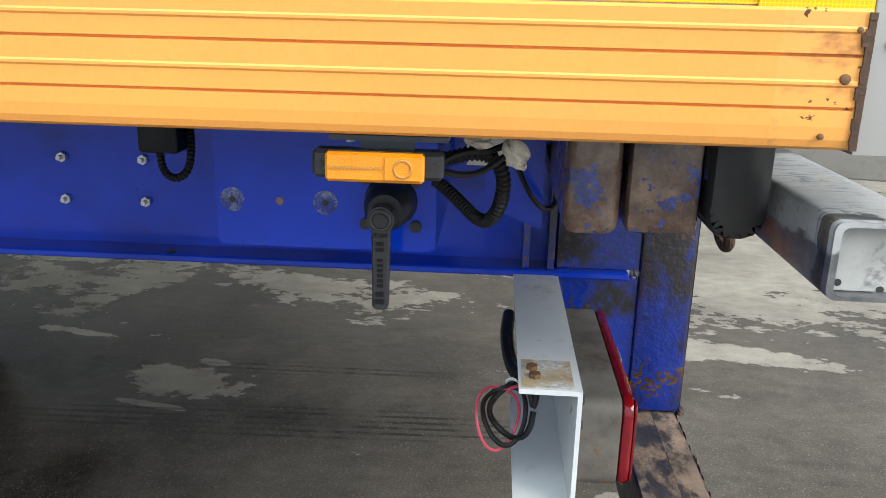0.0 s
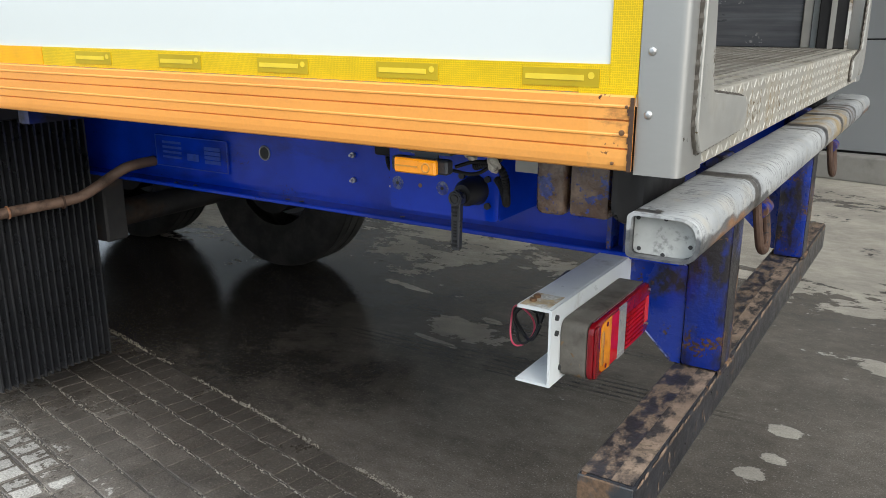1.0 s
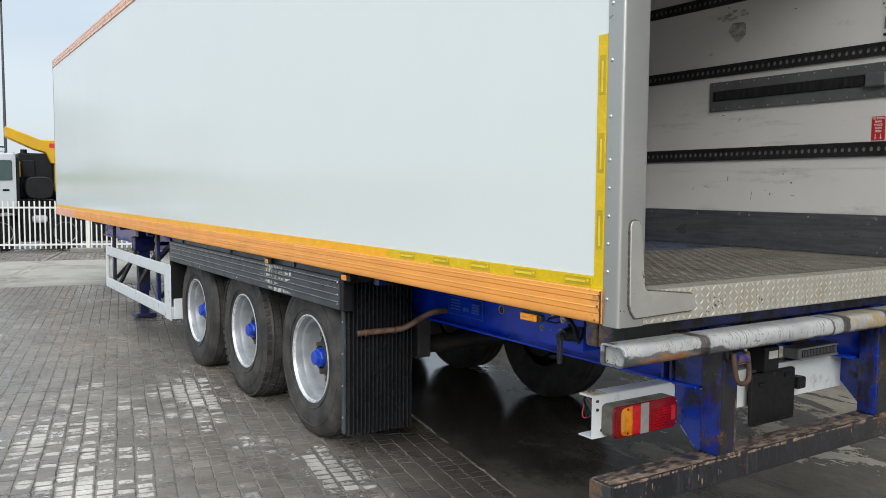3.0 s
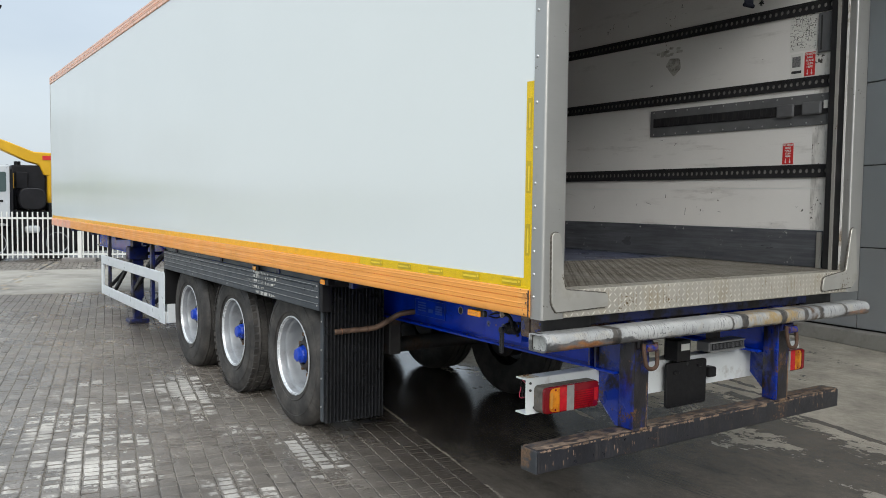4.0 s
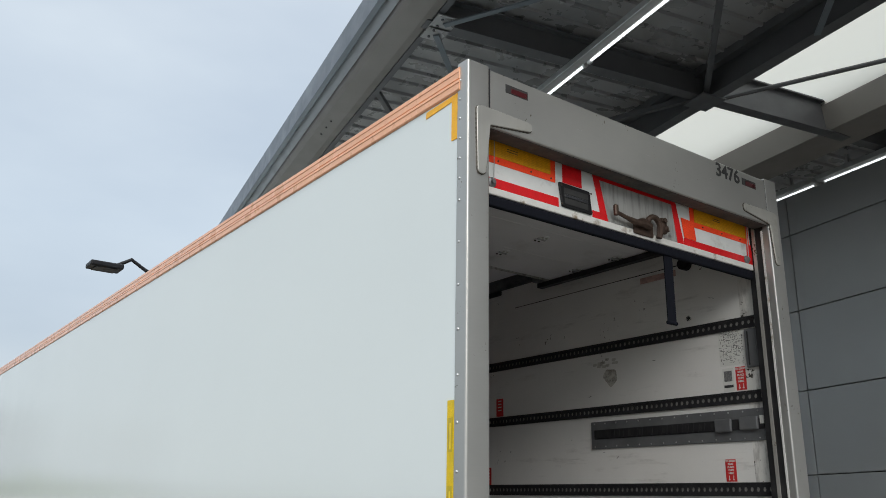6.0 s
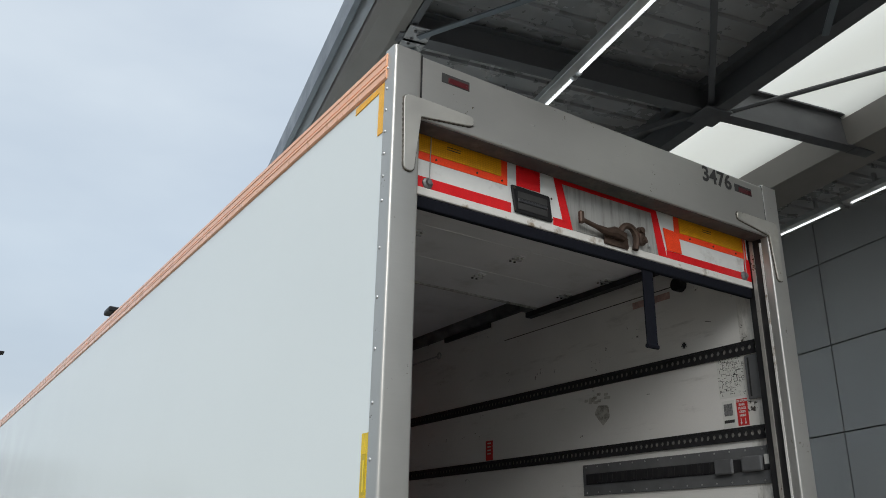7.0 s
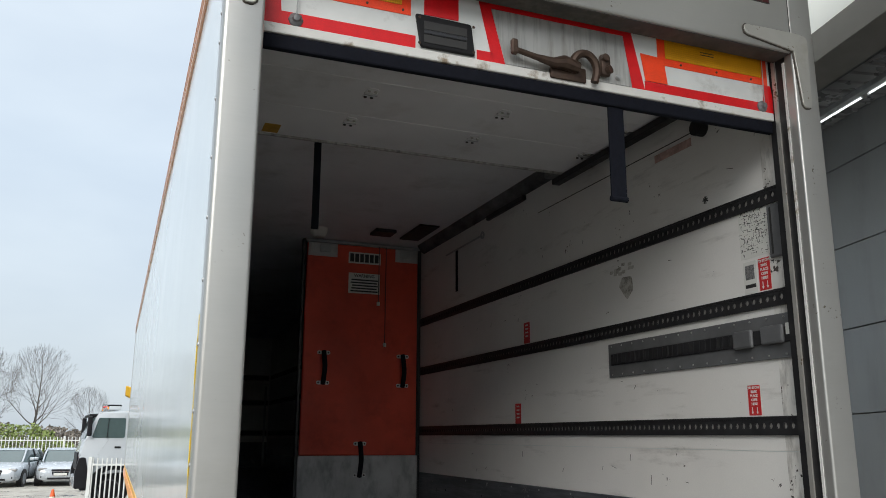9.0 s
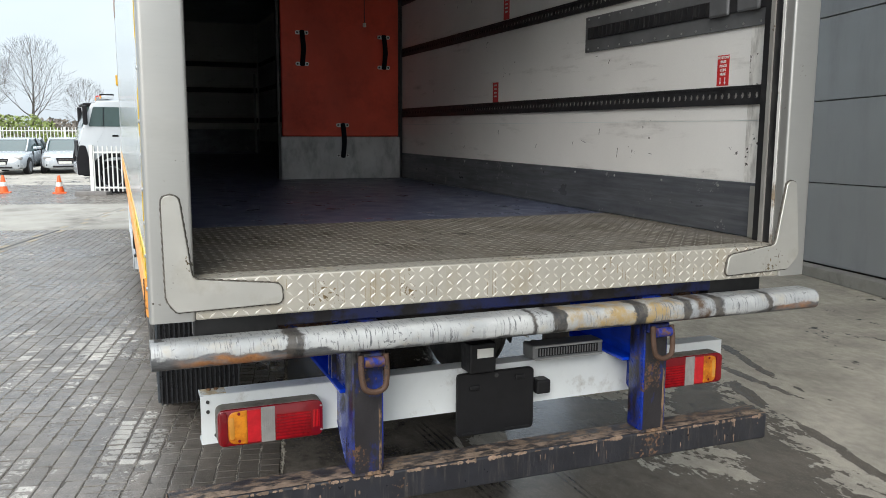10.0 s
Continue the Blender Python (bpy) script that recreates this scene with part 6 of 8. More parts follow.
def chassis_beam(y, out):
    """Long rolled beam: web with upper and lower flange; out: -1 for the near side."""
    bm = box(-12.9, -0.16, y - 0.005, y + 0.005, 0.815, 1.158)
    box(-12.9, -0.16, y - 0.070, y + 0.070, 0.808, 0.822, 0.003, 1, bm)
    box(-12.9, -0.16, y - 0.070, y + 0.070, 1.146, 1.159, bm=bm)
    return part("chassis_beam", bm, BLUE, trailer, "glossy blue painted chassis beam")


chassis_beam(0.690, -1)
chassis_beam(W - 0.690, 1)
for x in (-1.4, -2.5, -3.8, -5.1, -6.4, -7.9, -9.4, -11.0):
    part("cross_member", box(x - 0.04, x + 0.04, 0.70, W - 0.70, 0.95, 1.10, 0.004, 1), AXLE, trailer)
for x in (-1.9, -3.1, -4.4, -5.8, -7.2, -8.6, -10.2, -11.8):
    part("outrigger", box(x - 0.025, x + 0.025, 0.04, W - 0.04, 1.105, 1.158), SHADED_BLUE, trailer)
# rating plate, drain hole and bolts on the beam
PLATE_BAR = mat("rubbed_blue_lettering", (0.030, 0.085, 0.46), 0.45, vary=0.2, scale=60)
rating = part("rating_plate", box(-2.14, -1.765, 0.677, 0.6845, 0.868, 0.985, 0.002, 1), BLUE, trailer, "painted-over rating plate with raised bars")
for i in range(4):
    part("plate_bar", box(-2.10, -2.00, 0.6745, 0.6768, 0.955 - 0.018 * i, 0.963 - 0.018 * i), PLATE_BAR, rating)
    part("plate_bar", box(-1.88, -1.80, 0.6745, 0.6768, 0.945 - 0.016 * i, 0.957 - 0.016 * i), PLATE_BAR, rating)
part("plate_bar", box(-1.97, -1.91, 0.6745, 0.6768, 0.90, 0.925), PLATE_BAR, rating)
for x0, x1, z0, z1 in ((-2.138, -1.767, 0.981, 0.984), (-2.138, -1.767, 0.869, 0.872), (-2.139, -2.136, 0.87, 0.983), (-1.769, -1.766, 0.87, 0.983)):
    part("plate_edge", box(x0, x1, 0.6752, 0.6768, z0, z1), PLATE_BAR, rating)
part("drain_hole", rod((-1.595, 0.6835, 0.958), (-1.595, 0.690, 0.958), 0.022, 16), INK, trailer, "round hole in the beam")
part("hole_rim", ring_bm((-1.595, 0.684, 0.958), 0.023, 0.003, (0, 1, 0)), GALV, trailer)
for x, z in ((-1.215, 0.905), (-1.215, 0.985), (-1.06, 0.905), (-1.06, 0.985)):
    bm = rod((x, 0.664, z), (x, 0.686, z), 0.0045, 8)
    rod((x, 0.676, z), (x, 0.686, z), 0.0095, 6, bm)
    part("stud", bm, BOLT, trailer)
for x in (-1.40, -1.46, -1.9, -2.0, -1.0):
    part("flange_hole", rod((x, 0.640, 0.8215), (x, 0.640, 0.8235), 0.008, 8), INK, trailer)
CHIPPED = mat("chipped_blue_paint", (0.004, 0.034, 0.36), 0.3, vary=0.3, scale=30, coat=0.4, chips=(0.16, 0.20, 0.34), chip_amount=0.62, chip_scale=330, chip_mask=60)
# suspended control plate with the slewing lever
valve = part("valve_plate", prism(rounded([(-0.785, 0.948), (-0.484, 0.948), (-0.484, 1.157), (-0.785, 1.157)], [0.012, 0.012, 0.002, 0.002], 3), "y", 0.283, 0.291), BLUE, trailer, "blue bracket plate with chipped bolt holes")
part("plate_return", box(-0.785, -0.777, 0.2915, 0.62, 0.95, 1.157), BLUE, valve)
part("plate_return", box(-0.490, -0.484, 0.2915, 0.62, 0.95, 1.157), BLUE, valve)
for x in (-0.762, -0.634):
    part("chipped_hole", lathe([(0.0, 0.2818), (0.010, 0.2816), (0.017, 0.2828)], 14), CHIPPED, valve, m=pose(x, 0, 1.012))
    part("bolt_hole", rod((x, 0.2808, 1.012), (x, 0.2822, 1.012), 0.0045, 10), INK, valve)
part("rust_spot", lathe([(0.0, 0.2822), (0.004, 0.2822), (0.0055, 0.2828)], 10), RUST_ORANGE, valve, m=pose(-0.697, 0, 1.012))
part("valve_body", lathe([(0.0, 0.222), (0.022, 0.222), (0.026, 0.235), (0.030, 0.240), (0.032, 0.270), (0.036, 0.2825)], 24), RUBBER, valve, "black valve body", smooth=True, m=pose(-0.545, 0, 1.018))
for dx, dz in ((-0.034, 0.030), (0.034, 0.028), (-0.034, -0.032), (0.034, -0.034)):
    part("valve_bolt", rod((-0.545 + dx, 0.276, 1.018 + dz), (-0.545 + dx, 0.2828, 1.018 + dz), 0.008, 8), AXLE, valve)
lev = rod((-0.547, 0.196, 1.013), (-0.547, 0.216, 1.013), 0.0172, 24)
lev = merge(lev, prism(rounded([(-0.558, 0.893), (-0.538, 0.893), (-0.535, 1.004), (-0.559, 1.004)], [0.005, 0.005, 0.003, 0.003], 3), "y", 0.198, 0.214, 0.002, seg=1))
lever = part("valve_lever", lev, PLASTIC_GREY, valve, "dark grey plastic valve lever", smooth=True)
part("lever_socket", rod((-0.547, 0.1935, 1.013), (-0.547, 0.1958, 1.013), 0.0085, 16), INK, lever)
writing("STOP", 0.0075, PLASTIC, lever, pose(-0.547, 0.1974, 0.9925, 90, 0, 0), "moulded_word", 0.0002)
part("lever_lip", ring_bm((-0.547, 0.1958, 1.013), 0.0125, 0.0024, (0, 1, 0)), PLASTIC_GREY, lever)
for z, w, h in ((0.982, 0.0045, 0.0025), (0.974, 0.005, 0.002), (0.915, 0.005, 0.003), (0.905, 0.006, 0.003)):
    part("moulded_bar", box(-0.548 - w, -0.548 + w, 0.1962, 0.1982, z - h, z + h), PLASTIC, lever)
for i in range(6):
    part("moulded_bar", box(-0.5515, -0.5435, 0.1966, 0.1982, 0.9245 + 0.0068 * i, 0.9285 + 0.0068 * i), PLASTIC, lever)
# amber side marker below the rail
marker = part("side_marker_housing", box(-0.592, -0.459, 0.020, 0.046, 1.101, 1.130, 0.004, 1), PLASTIC_GREY, trailer, "amber side marker lamp in a dark housing")
part("marker_lens", box(-0.576, -0.477, 0.006, 0.0195, 1.1005, 1.1305, 0.003, 1), AMBER_LENS, marker, "amber ribbed lens")
part("marker_bulb", ring_bm((-0.498, 0.0040, 1.1155), 0.0085, 0.0016, (0, 1, 0)), AMBER_DARK, marker)
for x in (-0.584, -0.468):
    part("screw", rod((x, 0.018, 1.1155), (x, 0.0198, 1.1155), 0.004, 10), INK, marker)
part("marker_bracket", box(-0.575, -0.455, 0.024, 0.10, 1.1395, 1.1450), SKIRT, marker)
part("bracket_leg", box(-0.545, -0.490, 0.036, 0.041, 1.128, 1.1395), SKIRT, marker)
part("lens_window", box(-0.5165, -0.479, 0.0040, 0.0058, 1.1035, 1.1275, 0.0008, 1), AMBER_LENS, marker)
part("lens_line", box(-0.573, -0.5185, 0.0046, 0.0058, 1.1142, 1.1168), AMBER_DARK, marker)
for x in (-0.557, -0.502):
    part("bracket_bolt", rod((x, 0.050, 1.134), (x, 0.050, 1.1395), 0.005, 6), BOLT, marker)
part("white_tag", box(-0.445, -0.385, 0.286, 0.2885, 1.07, 1.135), PAPER, trailer)
# torn foam, corrugated hoses, junction box
foam = bmesh.new()
bmesh.ops.create_icosphere(foam, subdivisions=3, radius=0.5)
for v in foam.verts:
    v.co *= 0.85 + 0.60 * noise.noise(v.co * 2.6) + 0.16 * noise.noise(v.co * 9.0)
foam_a = part("torn_foam", foam, FOAM, trailer, "torn lump of white sealing foam", smooth=True, m=pose(-0.424, 0.055, 1.138) @ Matrix.Diagonal((0.034, 0.02, 0.016, 1)))
again(foam_a, trailer, pose(-0.384, 0.075, 1.122, 0, 40, 0) @ Matrix.Diagonal((0.040, 0.02, 0.028, 1)))


def hose(points, r, name="corrugated_hose"):
    pts = [Vector(p) for p in points]
    for _ in range(3):
        q = [pts[0]]
        for a, b in zip(pts, pts[1:]):
            q += [a.lerp(b, 0.25), a.lerp(b, 0.75)]
        pts = q + [pts[-1]]
    fine = []
    for a, b in zip(pts, pts[1:]):
        k = max(1, round((b - a).length / 0.0016))
        fine += [a.lerp(b, i / k) for i in range(k)]
    bm = pipe(fine, lambda i: r * (1.0 if i % 4 < 2 else 0.80), 10)
    return part(name, bm, PLASTIC, trailer, "black corrugated cable hose")


hose([(-0.47, 0.15, 1.10), (-0.42, 0.14, 1.115), (-0.395, 0.145, 1.09), (-0.40, 0.16, 1.04), (-0.42, 0.20, 1.01), (-0.46, 0.26, 1.035), (-0.485, 0.275, 1.05)], 0.009)
part("cable", pipe([(-0.47, 0.06, 1.105), (-0.43, 0.08, 1.095), (-0.40, 0.09, 1.115), (-0.38, 0.10, 1.13)], 0.004, 6, smooth_steps=2), PLASTIC, trailer, "thin black cable")
part("cable", pipe([(-0.47, 0.07, 1.110), (-0.44, 0.09, 1.122), (-0.41, 0.10, 1.120), (-0.37, 0.12, 1.14)], 0.004, 6, smooth_steps=2), PLASTIC, trailer, "thin black cable")
part("cable", pipe([(-0.40, 0.30, 1.12), (-0.35, 0.34, 1.0), (-0.31, 0.40, 0.99), (-0.33, 0.42, 1.08)], 0.004, 6, smooth_steps=2), PLASTIC, trailer, "thin black cable")
part("junction_box", box(-0.974, -0.908, 0.47, 0.53, 1.036, 1.098, 0.006, 2), PLASTIC, trailer, "small black junction box")
hose([(-0.950, 0.50, 1.037), (-0.948, 0.50, 1.004), (-0.930, 0.50, 0.988), (-0.906, 0.50, 1.0), (-0.897, 0.50, 1.035), (-0.905, 0.52, 1.09)], 0.007)
part("blue_gusset", prism([(-0.42, 0.99), (-0.335, 0.955), (-0.335, 1.157), (-0.42, 1.157)], "y", 0.40, 0.41), BLUE, trailer)
# rusty cross tube stubs and a rubber buffer under the rear corner
for s in (0, 1):
    f = (lambda y: W - y) if s else (lambda y: y)
    yy = sorted((f(0.14), f(0.60)))
    part("cross_tube", box(-0.327, -0.262, yy[0], yy[1], 1.018, 1.146, 0.016, 3), RUST_BLUE, trailer, "rusty square cross tube", smooth=True)
    part("cross_tube", box(-0.254, -0.172, yy[0] + 0.005, yy[1], 1.022, 1.146, 0.008, 2), RUST_BLUE, trailer, "rusty square cross tube", smooth=True)
    yb = sorted((f(0.13), f(0.40)))
    part("rubber_buffer", prism(rounded([(-0.166, 1.022), (-0.098, 1.022), (-0.098, 1.146), (-0.166, 1.146)], [0.033, 0.033, 0.004, 0.004], 5), "y", yb[0], yb[1], 0.012, seg=2), RUBBER, trailer, "black rubber buffer", smooth=True)
part("rear_cross_beam", box(-0.17, -0.10, 0.15, W - 0.15, 1.085, 1.146, 0.004, 1), SHADED_BLUE, trailer)
for x in (-0.345, -0.300):
    part("stiffener", box(x - 0.006, x + 0.006, 0.625, 0.684, 0.823, 1.02), BLUE_WORN, trailer)


# ------------------------------------------------- rear uprights, bumper bar, silver tube
FLAKE = mat("flaked_rust", (0.22, 0.155, 0.11), 0.8, vary=0.4, scale=40, island=0.4)
EDGE_WEAR = mat("worn_blue_edge", (0.16, 0.19, 0.38), 0.45, vary=0.4, scale=60, dirt=(0.01, 0.02, 0.12), dirt_amount=0.45, dirt_scale=40, sharp=0.1)
TAN_RUST = mat("tan_rust", (0.21, 0.13, 0.075), 0.7, vary=0.35, scale=30, dirt=(0.03, 0.025, 0.03), dirt_amount=0.45, dirt_scale=24, dirt_stretch=(1, 1, 0.4), sharp=0.12)
WORN_FACE = mat("blackened_steel", (0.020, 0.018, 0.020), 0.42, vary=0.3, scale=8, bump=0.5, bump_scale=80, dirt=(0.006, 0.03, 0.24), dirt_amount=0.13, dirt_scale=9, dirt_stretch=(1, 1, 0.5), dirt_rough=0.3, chips=(0.14, 0.075, 0.042), chip_amount=0.02, chip_scale=110)
POST_SIDE = mat("stained_blue_plate", (0.004, 0.028, 0.27), 0.26, vary=0.25, scale=5, coat=0.4, bump=0.4, bump_scale=90, dirt=(0.015, 0.014, 0.018), dirt_amount=0.27, dirt_scale=9, sharp=0.12, chips=(0.10, 0.055, 0.035), chip_amount=0.12, chip_scale=95)
for s in (0, 1):
    f = (lambda y: W - y) if s else (lambda y: y)
    a, b = sorted((f(0.632), f(0.745)))
    up = part("rear_upright", box(-0.140, -0.042, a, b, 0.548, 1.060, 0.008, 2), BLUE_WORN, trailer, "chipped blue upright with rust", smooth=True)
    part("worn_face", box(-0.0418, -0.0405, a + 0.008, b - 0.008, 0.552, 0.95), WORN_FACE, up, "bare blackened steel with rust and blue flecks")
    part("rusted_edge", box(-0.0412, -0.0400, b - 0.019, b - 0.009, 0.552, 0.80), TAN_RUST, up, "edge rusted to tan bare metal")
    part("foot_weld", pipe([(-0.040, a - 0.004 + k * (b - a + 0.008) / 14, 0.5485) for k in range(15)], lambda i: 0.006 + 0.0015 * (i % 3), 6), TAN_RUST, up, "rusty weld at the foot")
    a, b = sorted((f(0.640), f(0.652)))
    part("plate_edge", pipe([(-0.289, f(0.640), 0.668), (-0.289, f(0.640), 0.806), (-0.280, f(0.640), 0.809), (-0.145, f(0.640), 0.809)], 0.0022, 6), EDGE_WEAR, up)
    part("plate_edge", pipe([(-0.289, f(0.640), 0.668), (-0.166, f(0.640), 0.548)], 0.0022, 6), EDGE_WEAR, up)
    part("side_plate", prism([(-0.288, 0.808), (-0.141, 0.808), (-0.141, 0.548), (-0.165, 0.548), (-0.288, 0.668)], "y", a, b), POST_SIDE, up)
    a, b = sorted((f(0.640), f(0.652)))
    part("side_plate", prism([(-0.288, 0.823), (-0.141, 0.823), (-0.141, 1.14), (-0.288, 1.14)], "y", a, b), POST_SIDE, up)
    yc = f(0.695)
    shackle = part("shackle_pin", rod((-0.052, yc - 0.040, 0.978), (-0.052, yc + 0.040, 0.978), 0.017, 12), BLUE_WORN, trailer, "blue painted shackle pin", m=pose(0.030, 0, 0))
    drop = [(0.034, yc - 0.043, 0.986), (0.034, yc - 0.045, 0.93), (0.034, yc - 0.041, 0.893)]
    drop += [(0.034, yc - 0.041 * math.cos(math.pi * k / 8), 0.890 - 0.030 * math.sin(math.pi * k / 8)) for k in range(1, 8)]
    drop += [(0.034, yc + 0.041, 0.893), (0.034, yc + 0.045, 0.93), (0.034, yc + 0.043, 0.986)]
    part("shackle_ring", pipe([(x - 0.050 - 0.15 * (z - 0.9), y, z) for x, y, z in drop], 0.0105, 10, smooth_steps=2), RUST, shackle, "rusty D-ring", smooth=True)
    part("ring_sleeve", rod((-0.022, yc - 0.033, 0.962), (-0.022, yc + 0.033, 0.962), 0.0185, 14), mat("rusty_sleeve", (0.13, 0.065, 0.035), 0.55, vary=0.3, scale=18, bump=0.4, dirt=(0.006, 0.03, 0.30), dirt_amount=0.42, dirt_scale=22, sharp=0.12), shackle, "rusty sleeve with blue paint remains", smooth=True)
    part("shackle_block", box(-0.075, -0.048, yc - 0.048, yc + 0.048, 0.955, 1.0, 0.006, 2), BLUE_WORN, shackle)
bar = part("bumper_bar", box(-0.162, -0.045, 0.030, 2.455, 0.432, 0.542, 0.008, 2), BUMPER, trailer, "black under-run bar with flaking paint")
part("bar_top", box(-0.156, -0.094, 0.034, 2.451, 0.5425, 0.5442), mat("flaked_black_top", (0.030, 0.028, 0.031), 0.5, vary=0.3, scale=12, bump=0.6, bump_scale=90, dirt=(0.20, 0.145, 0.105), dirt_amount=0.36, dirt_scale=26, dirt_stretch=(1.3, 0.6, 1), sharp=0.10), bar, "black top of the bar with flaked paint")
part("bar_top", box(-0.0938, -0.051, 0.034, 2.451, 0.5425, 0.5446), BUMPER_TOP, bar, "rust-caked edge of the bar")
flakes = bmesh.new()                           # paint flaked off along the upper edge and in runs down the face
for i in range(230):
    y = random.uniform(0.05, 2.44)
    edge = i < 150
    z = 0.5345 if edge else random.uniform(0.455, 0.525)
    w = random.uniform(0.004, 0.020) if edge else random.uniform(0.0008, 0.004)
    h = random.uniform(0.002, 0.010) * (1.8 if edge and random.random() < 0.2 else 1) if edge else random.uniform(0.006, 0.040)
    if not edge and noise.noise((y * 3.0, 0, 5)) < 0.02:
        continue
    ring = [(-0.8, 0.35), (0.1, 0.5), (0.9, 0.3), (1.0, -0.1), (0.4, -0.45), (-0.1, -0.25), (-0.5, -0.5), (-1.0, 0.0)]
    vs = [flakes.verts.new((-0.0446 + 0.000002 * i, y + u * w * random.uniform(0.7, 1.1), z + v * h * (1 if not edge else 1.6))) for u, v in ring]
    flakes.faces.new(vs)
tagged(part("flaked_paint", flakes, FLAKE, bar, "rust and pale metal where the black paint has flaked"), kind="stuff")
part("bar_end", box(-0.160, -0.047, 0.024, 0.0295, 0.434, 0.540, 0.002, 1), mat("grey_cap_plate", (0.045, 0.050, 0.056), 0.45, 0.2, vary=0.25, scale=12, dirt=(0.16, 0.10, 0.06), dirt_amount=0.3, dirt_scale=18), bar)

tube_o = rounded([(-0.082, 1.003), (0.045, 1.003), (0.045, 1.082), (-0.082, 1.082)], [0.012, 0.039, 0.039, 0.012], 6)


def tube_sleeve(y0, y1, grow, outline=None):
    c = Vector((-0.022, 1.041))
    o = [tuple(c + (Vector(p) - c) * (1 + grow / 0.045)) for p in (outline or tube_o)]
    return prism(o, "y", y0, y1)


tube = part("buffer_tube", tube_sleeve(0.0185, 2.605, 0.0), TUBE, trailer, "scuffed silver buffer tube with black marks and rust", smooth=True)
rim_bm = bmesh.new()
c = Vector((-0.022, 1.041))
outer = [c + (Vector(p) - c) for p in tube_o]
inner = [c + (Vector(p) - c) * 0.88 for p in tube_o]
n = len(outer)
lo = [rim_bm.verts.new((p.x, -0.006, p.y)) for p in outer]
li = [rim_bm.verts.new((p.x, -0.006, p.y)) for p in inner]
ho = [rim_bm.verts.new((p.x, 0.0180, p.y)) for p in outer]
hi = [rim_bm.verts.new((p.x, 0.0180, p.y)) for p in inner]
for i in range(n):
    j = (i + 1) % n
    rim_bm.faces.new((lo[i], lo[j], li[j], li[i]))
    rim_bm.faces.new((lo[i], ho[i], ho[j], lo[j]))
    rim_bm.faces.new((li[i], li[j], hi[j], hi[i]))
part("tube_rim", rim_bm, TUBE, tube)
part("tube_cap", prism([tuple(Vector((-0.022, 1.041)) + (Vector(p) - Vector((-0.022, 1.041))) * 0.87) for p in tube_o], "y", 0.0130, 0.0178), mat("dusty_cap", (0.42, 0.43, 0.41), 0.7, vary=0.2, scale=18, dirt=(0.10, 0.10, 0.10), dirt_amount=0.2, dirt_scale=22), tube, "dusty light grey end cap")
for x, z in ((-0.068, 1.070), (-0.020, 1.073), (0.024, 1.030), (-0.022, 1.010), (-0.064, 1.016)):
    part("cap_hole", rod((x, 0.0124, z), (x, 0.0145, z), 0.004, 8), INK, tube)
for y in (0.69, W - 0.69):
    part("tube_bracket", box(-0.125, -0.078, y - 0.05, y + 0.05, 1.005, 1.085, 0.005, 1), BLUE_WORN, tube)


# ------------------------------------------------- lamp board, tail lamps, plate holder
board_bm = box(-0.292, -0.286, 0.156, 2.40, 0.637, 0.812)
box(-0.366, -0.2921, 0.156, 0.64, 0.806, 0.813, bm=board_bm)
box(-0.366, -0.2921, 0.156, 0.64, 0.637, 0.643, bm=board_bm)
box(-0.366, -0.2921, 0.77, 2.40, 0.806, 0.812, bm=board_bm)
lamp_board = part("lamp_board", board_bm, BRACKET, trailer, "white painted channel carrying the tail lamps")
for x, y in ((-0.345, 0.190), (-0.348, 0.215)):
    part("bolt", rod((x, y, 0.813), (x, y, 0.820), 0.008, 6), BOLT_RUST, lamp_board)
for y, z in ((0.180, 0.790), (0.180, 0.755), (0.205, 0.668)):
    part("bolt", rod((-0.286, y, z), (-0.281, y, z), 0.0065, 8), INK, lamp_board)
part("stain", box(-0.362, -0.296, 0.160, 0.245, 0.8132, 0.8140), mat("brown_stain", (0.42, 0.33, 0.20), 0.7, vary=0.25, scale=40, dirt=(0.62, 0.62, 0.58), dirt_amount=0.4, dirt_scale=25), lamp_board)




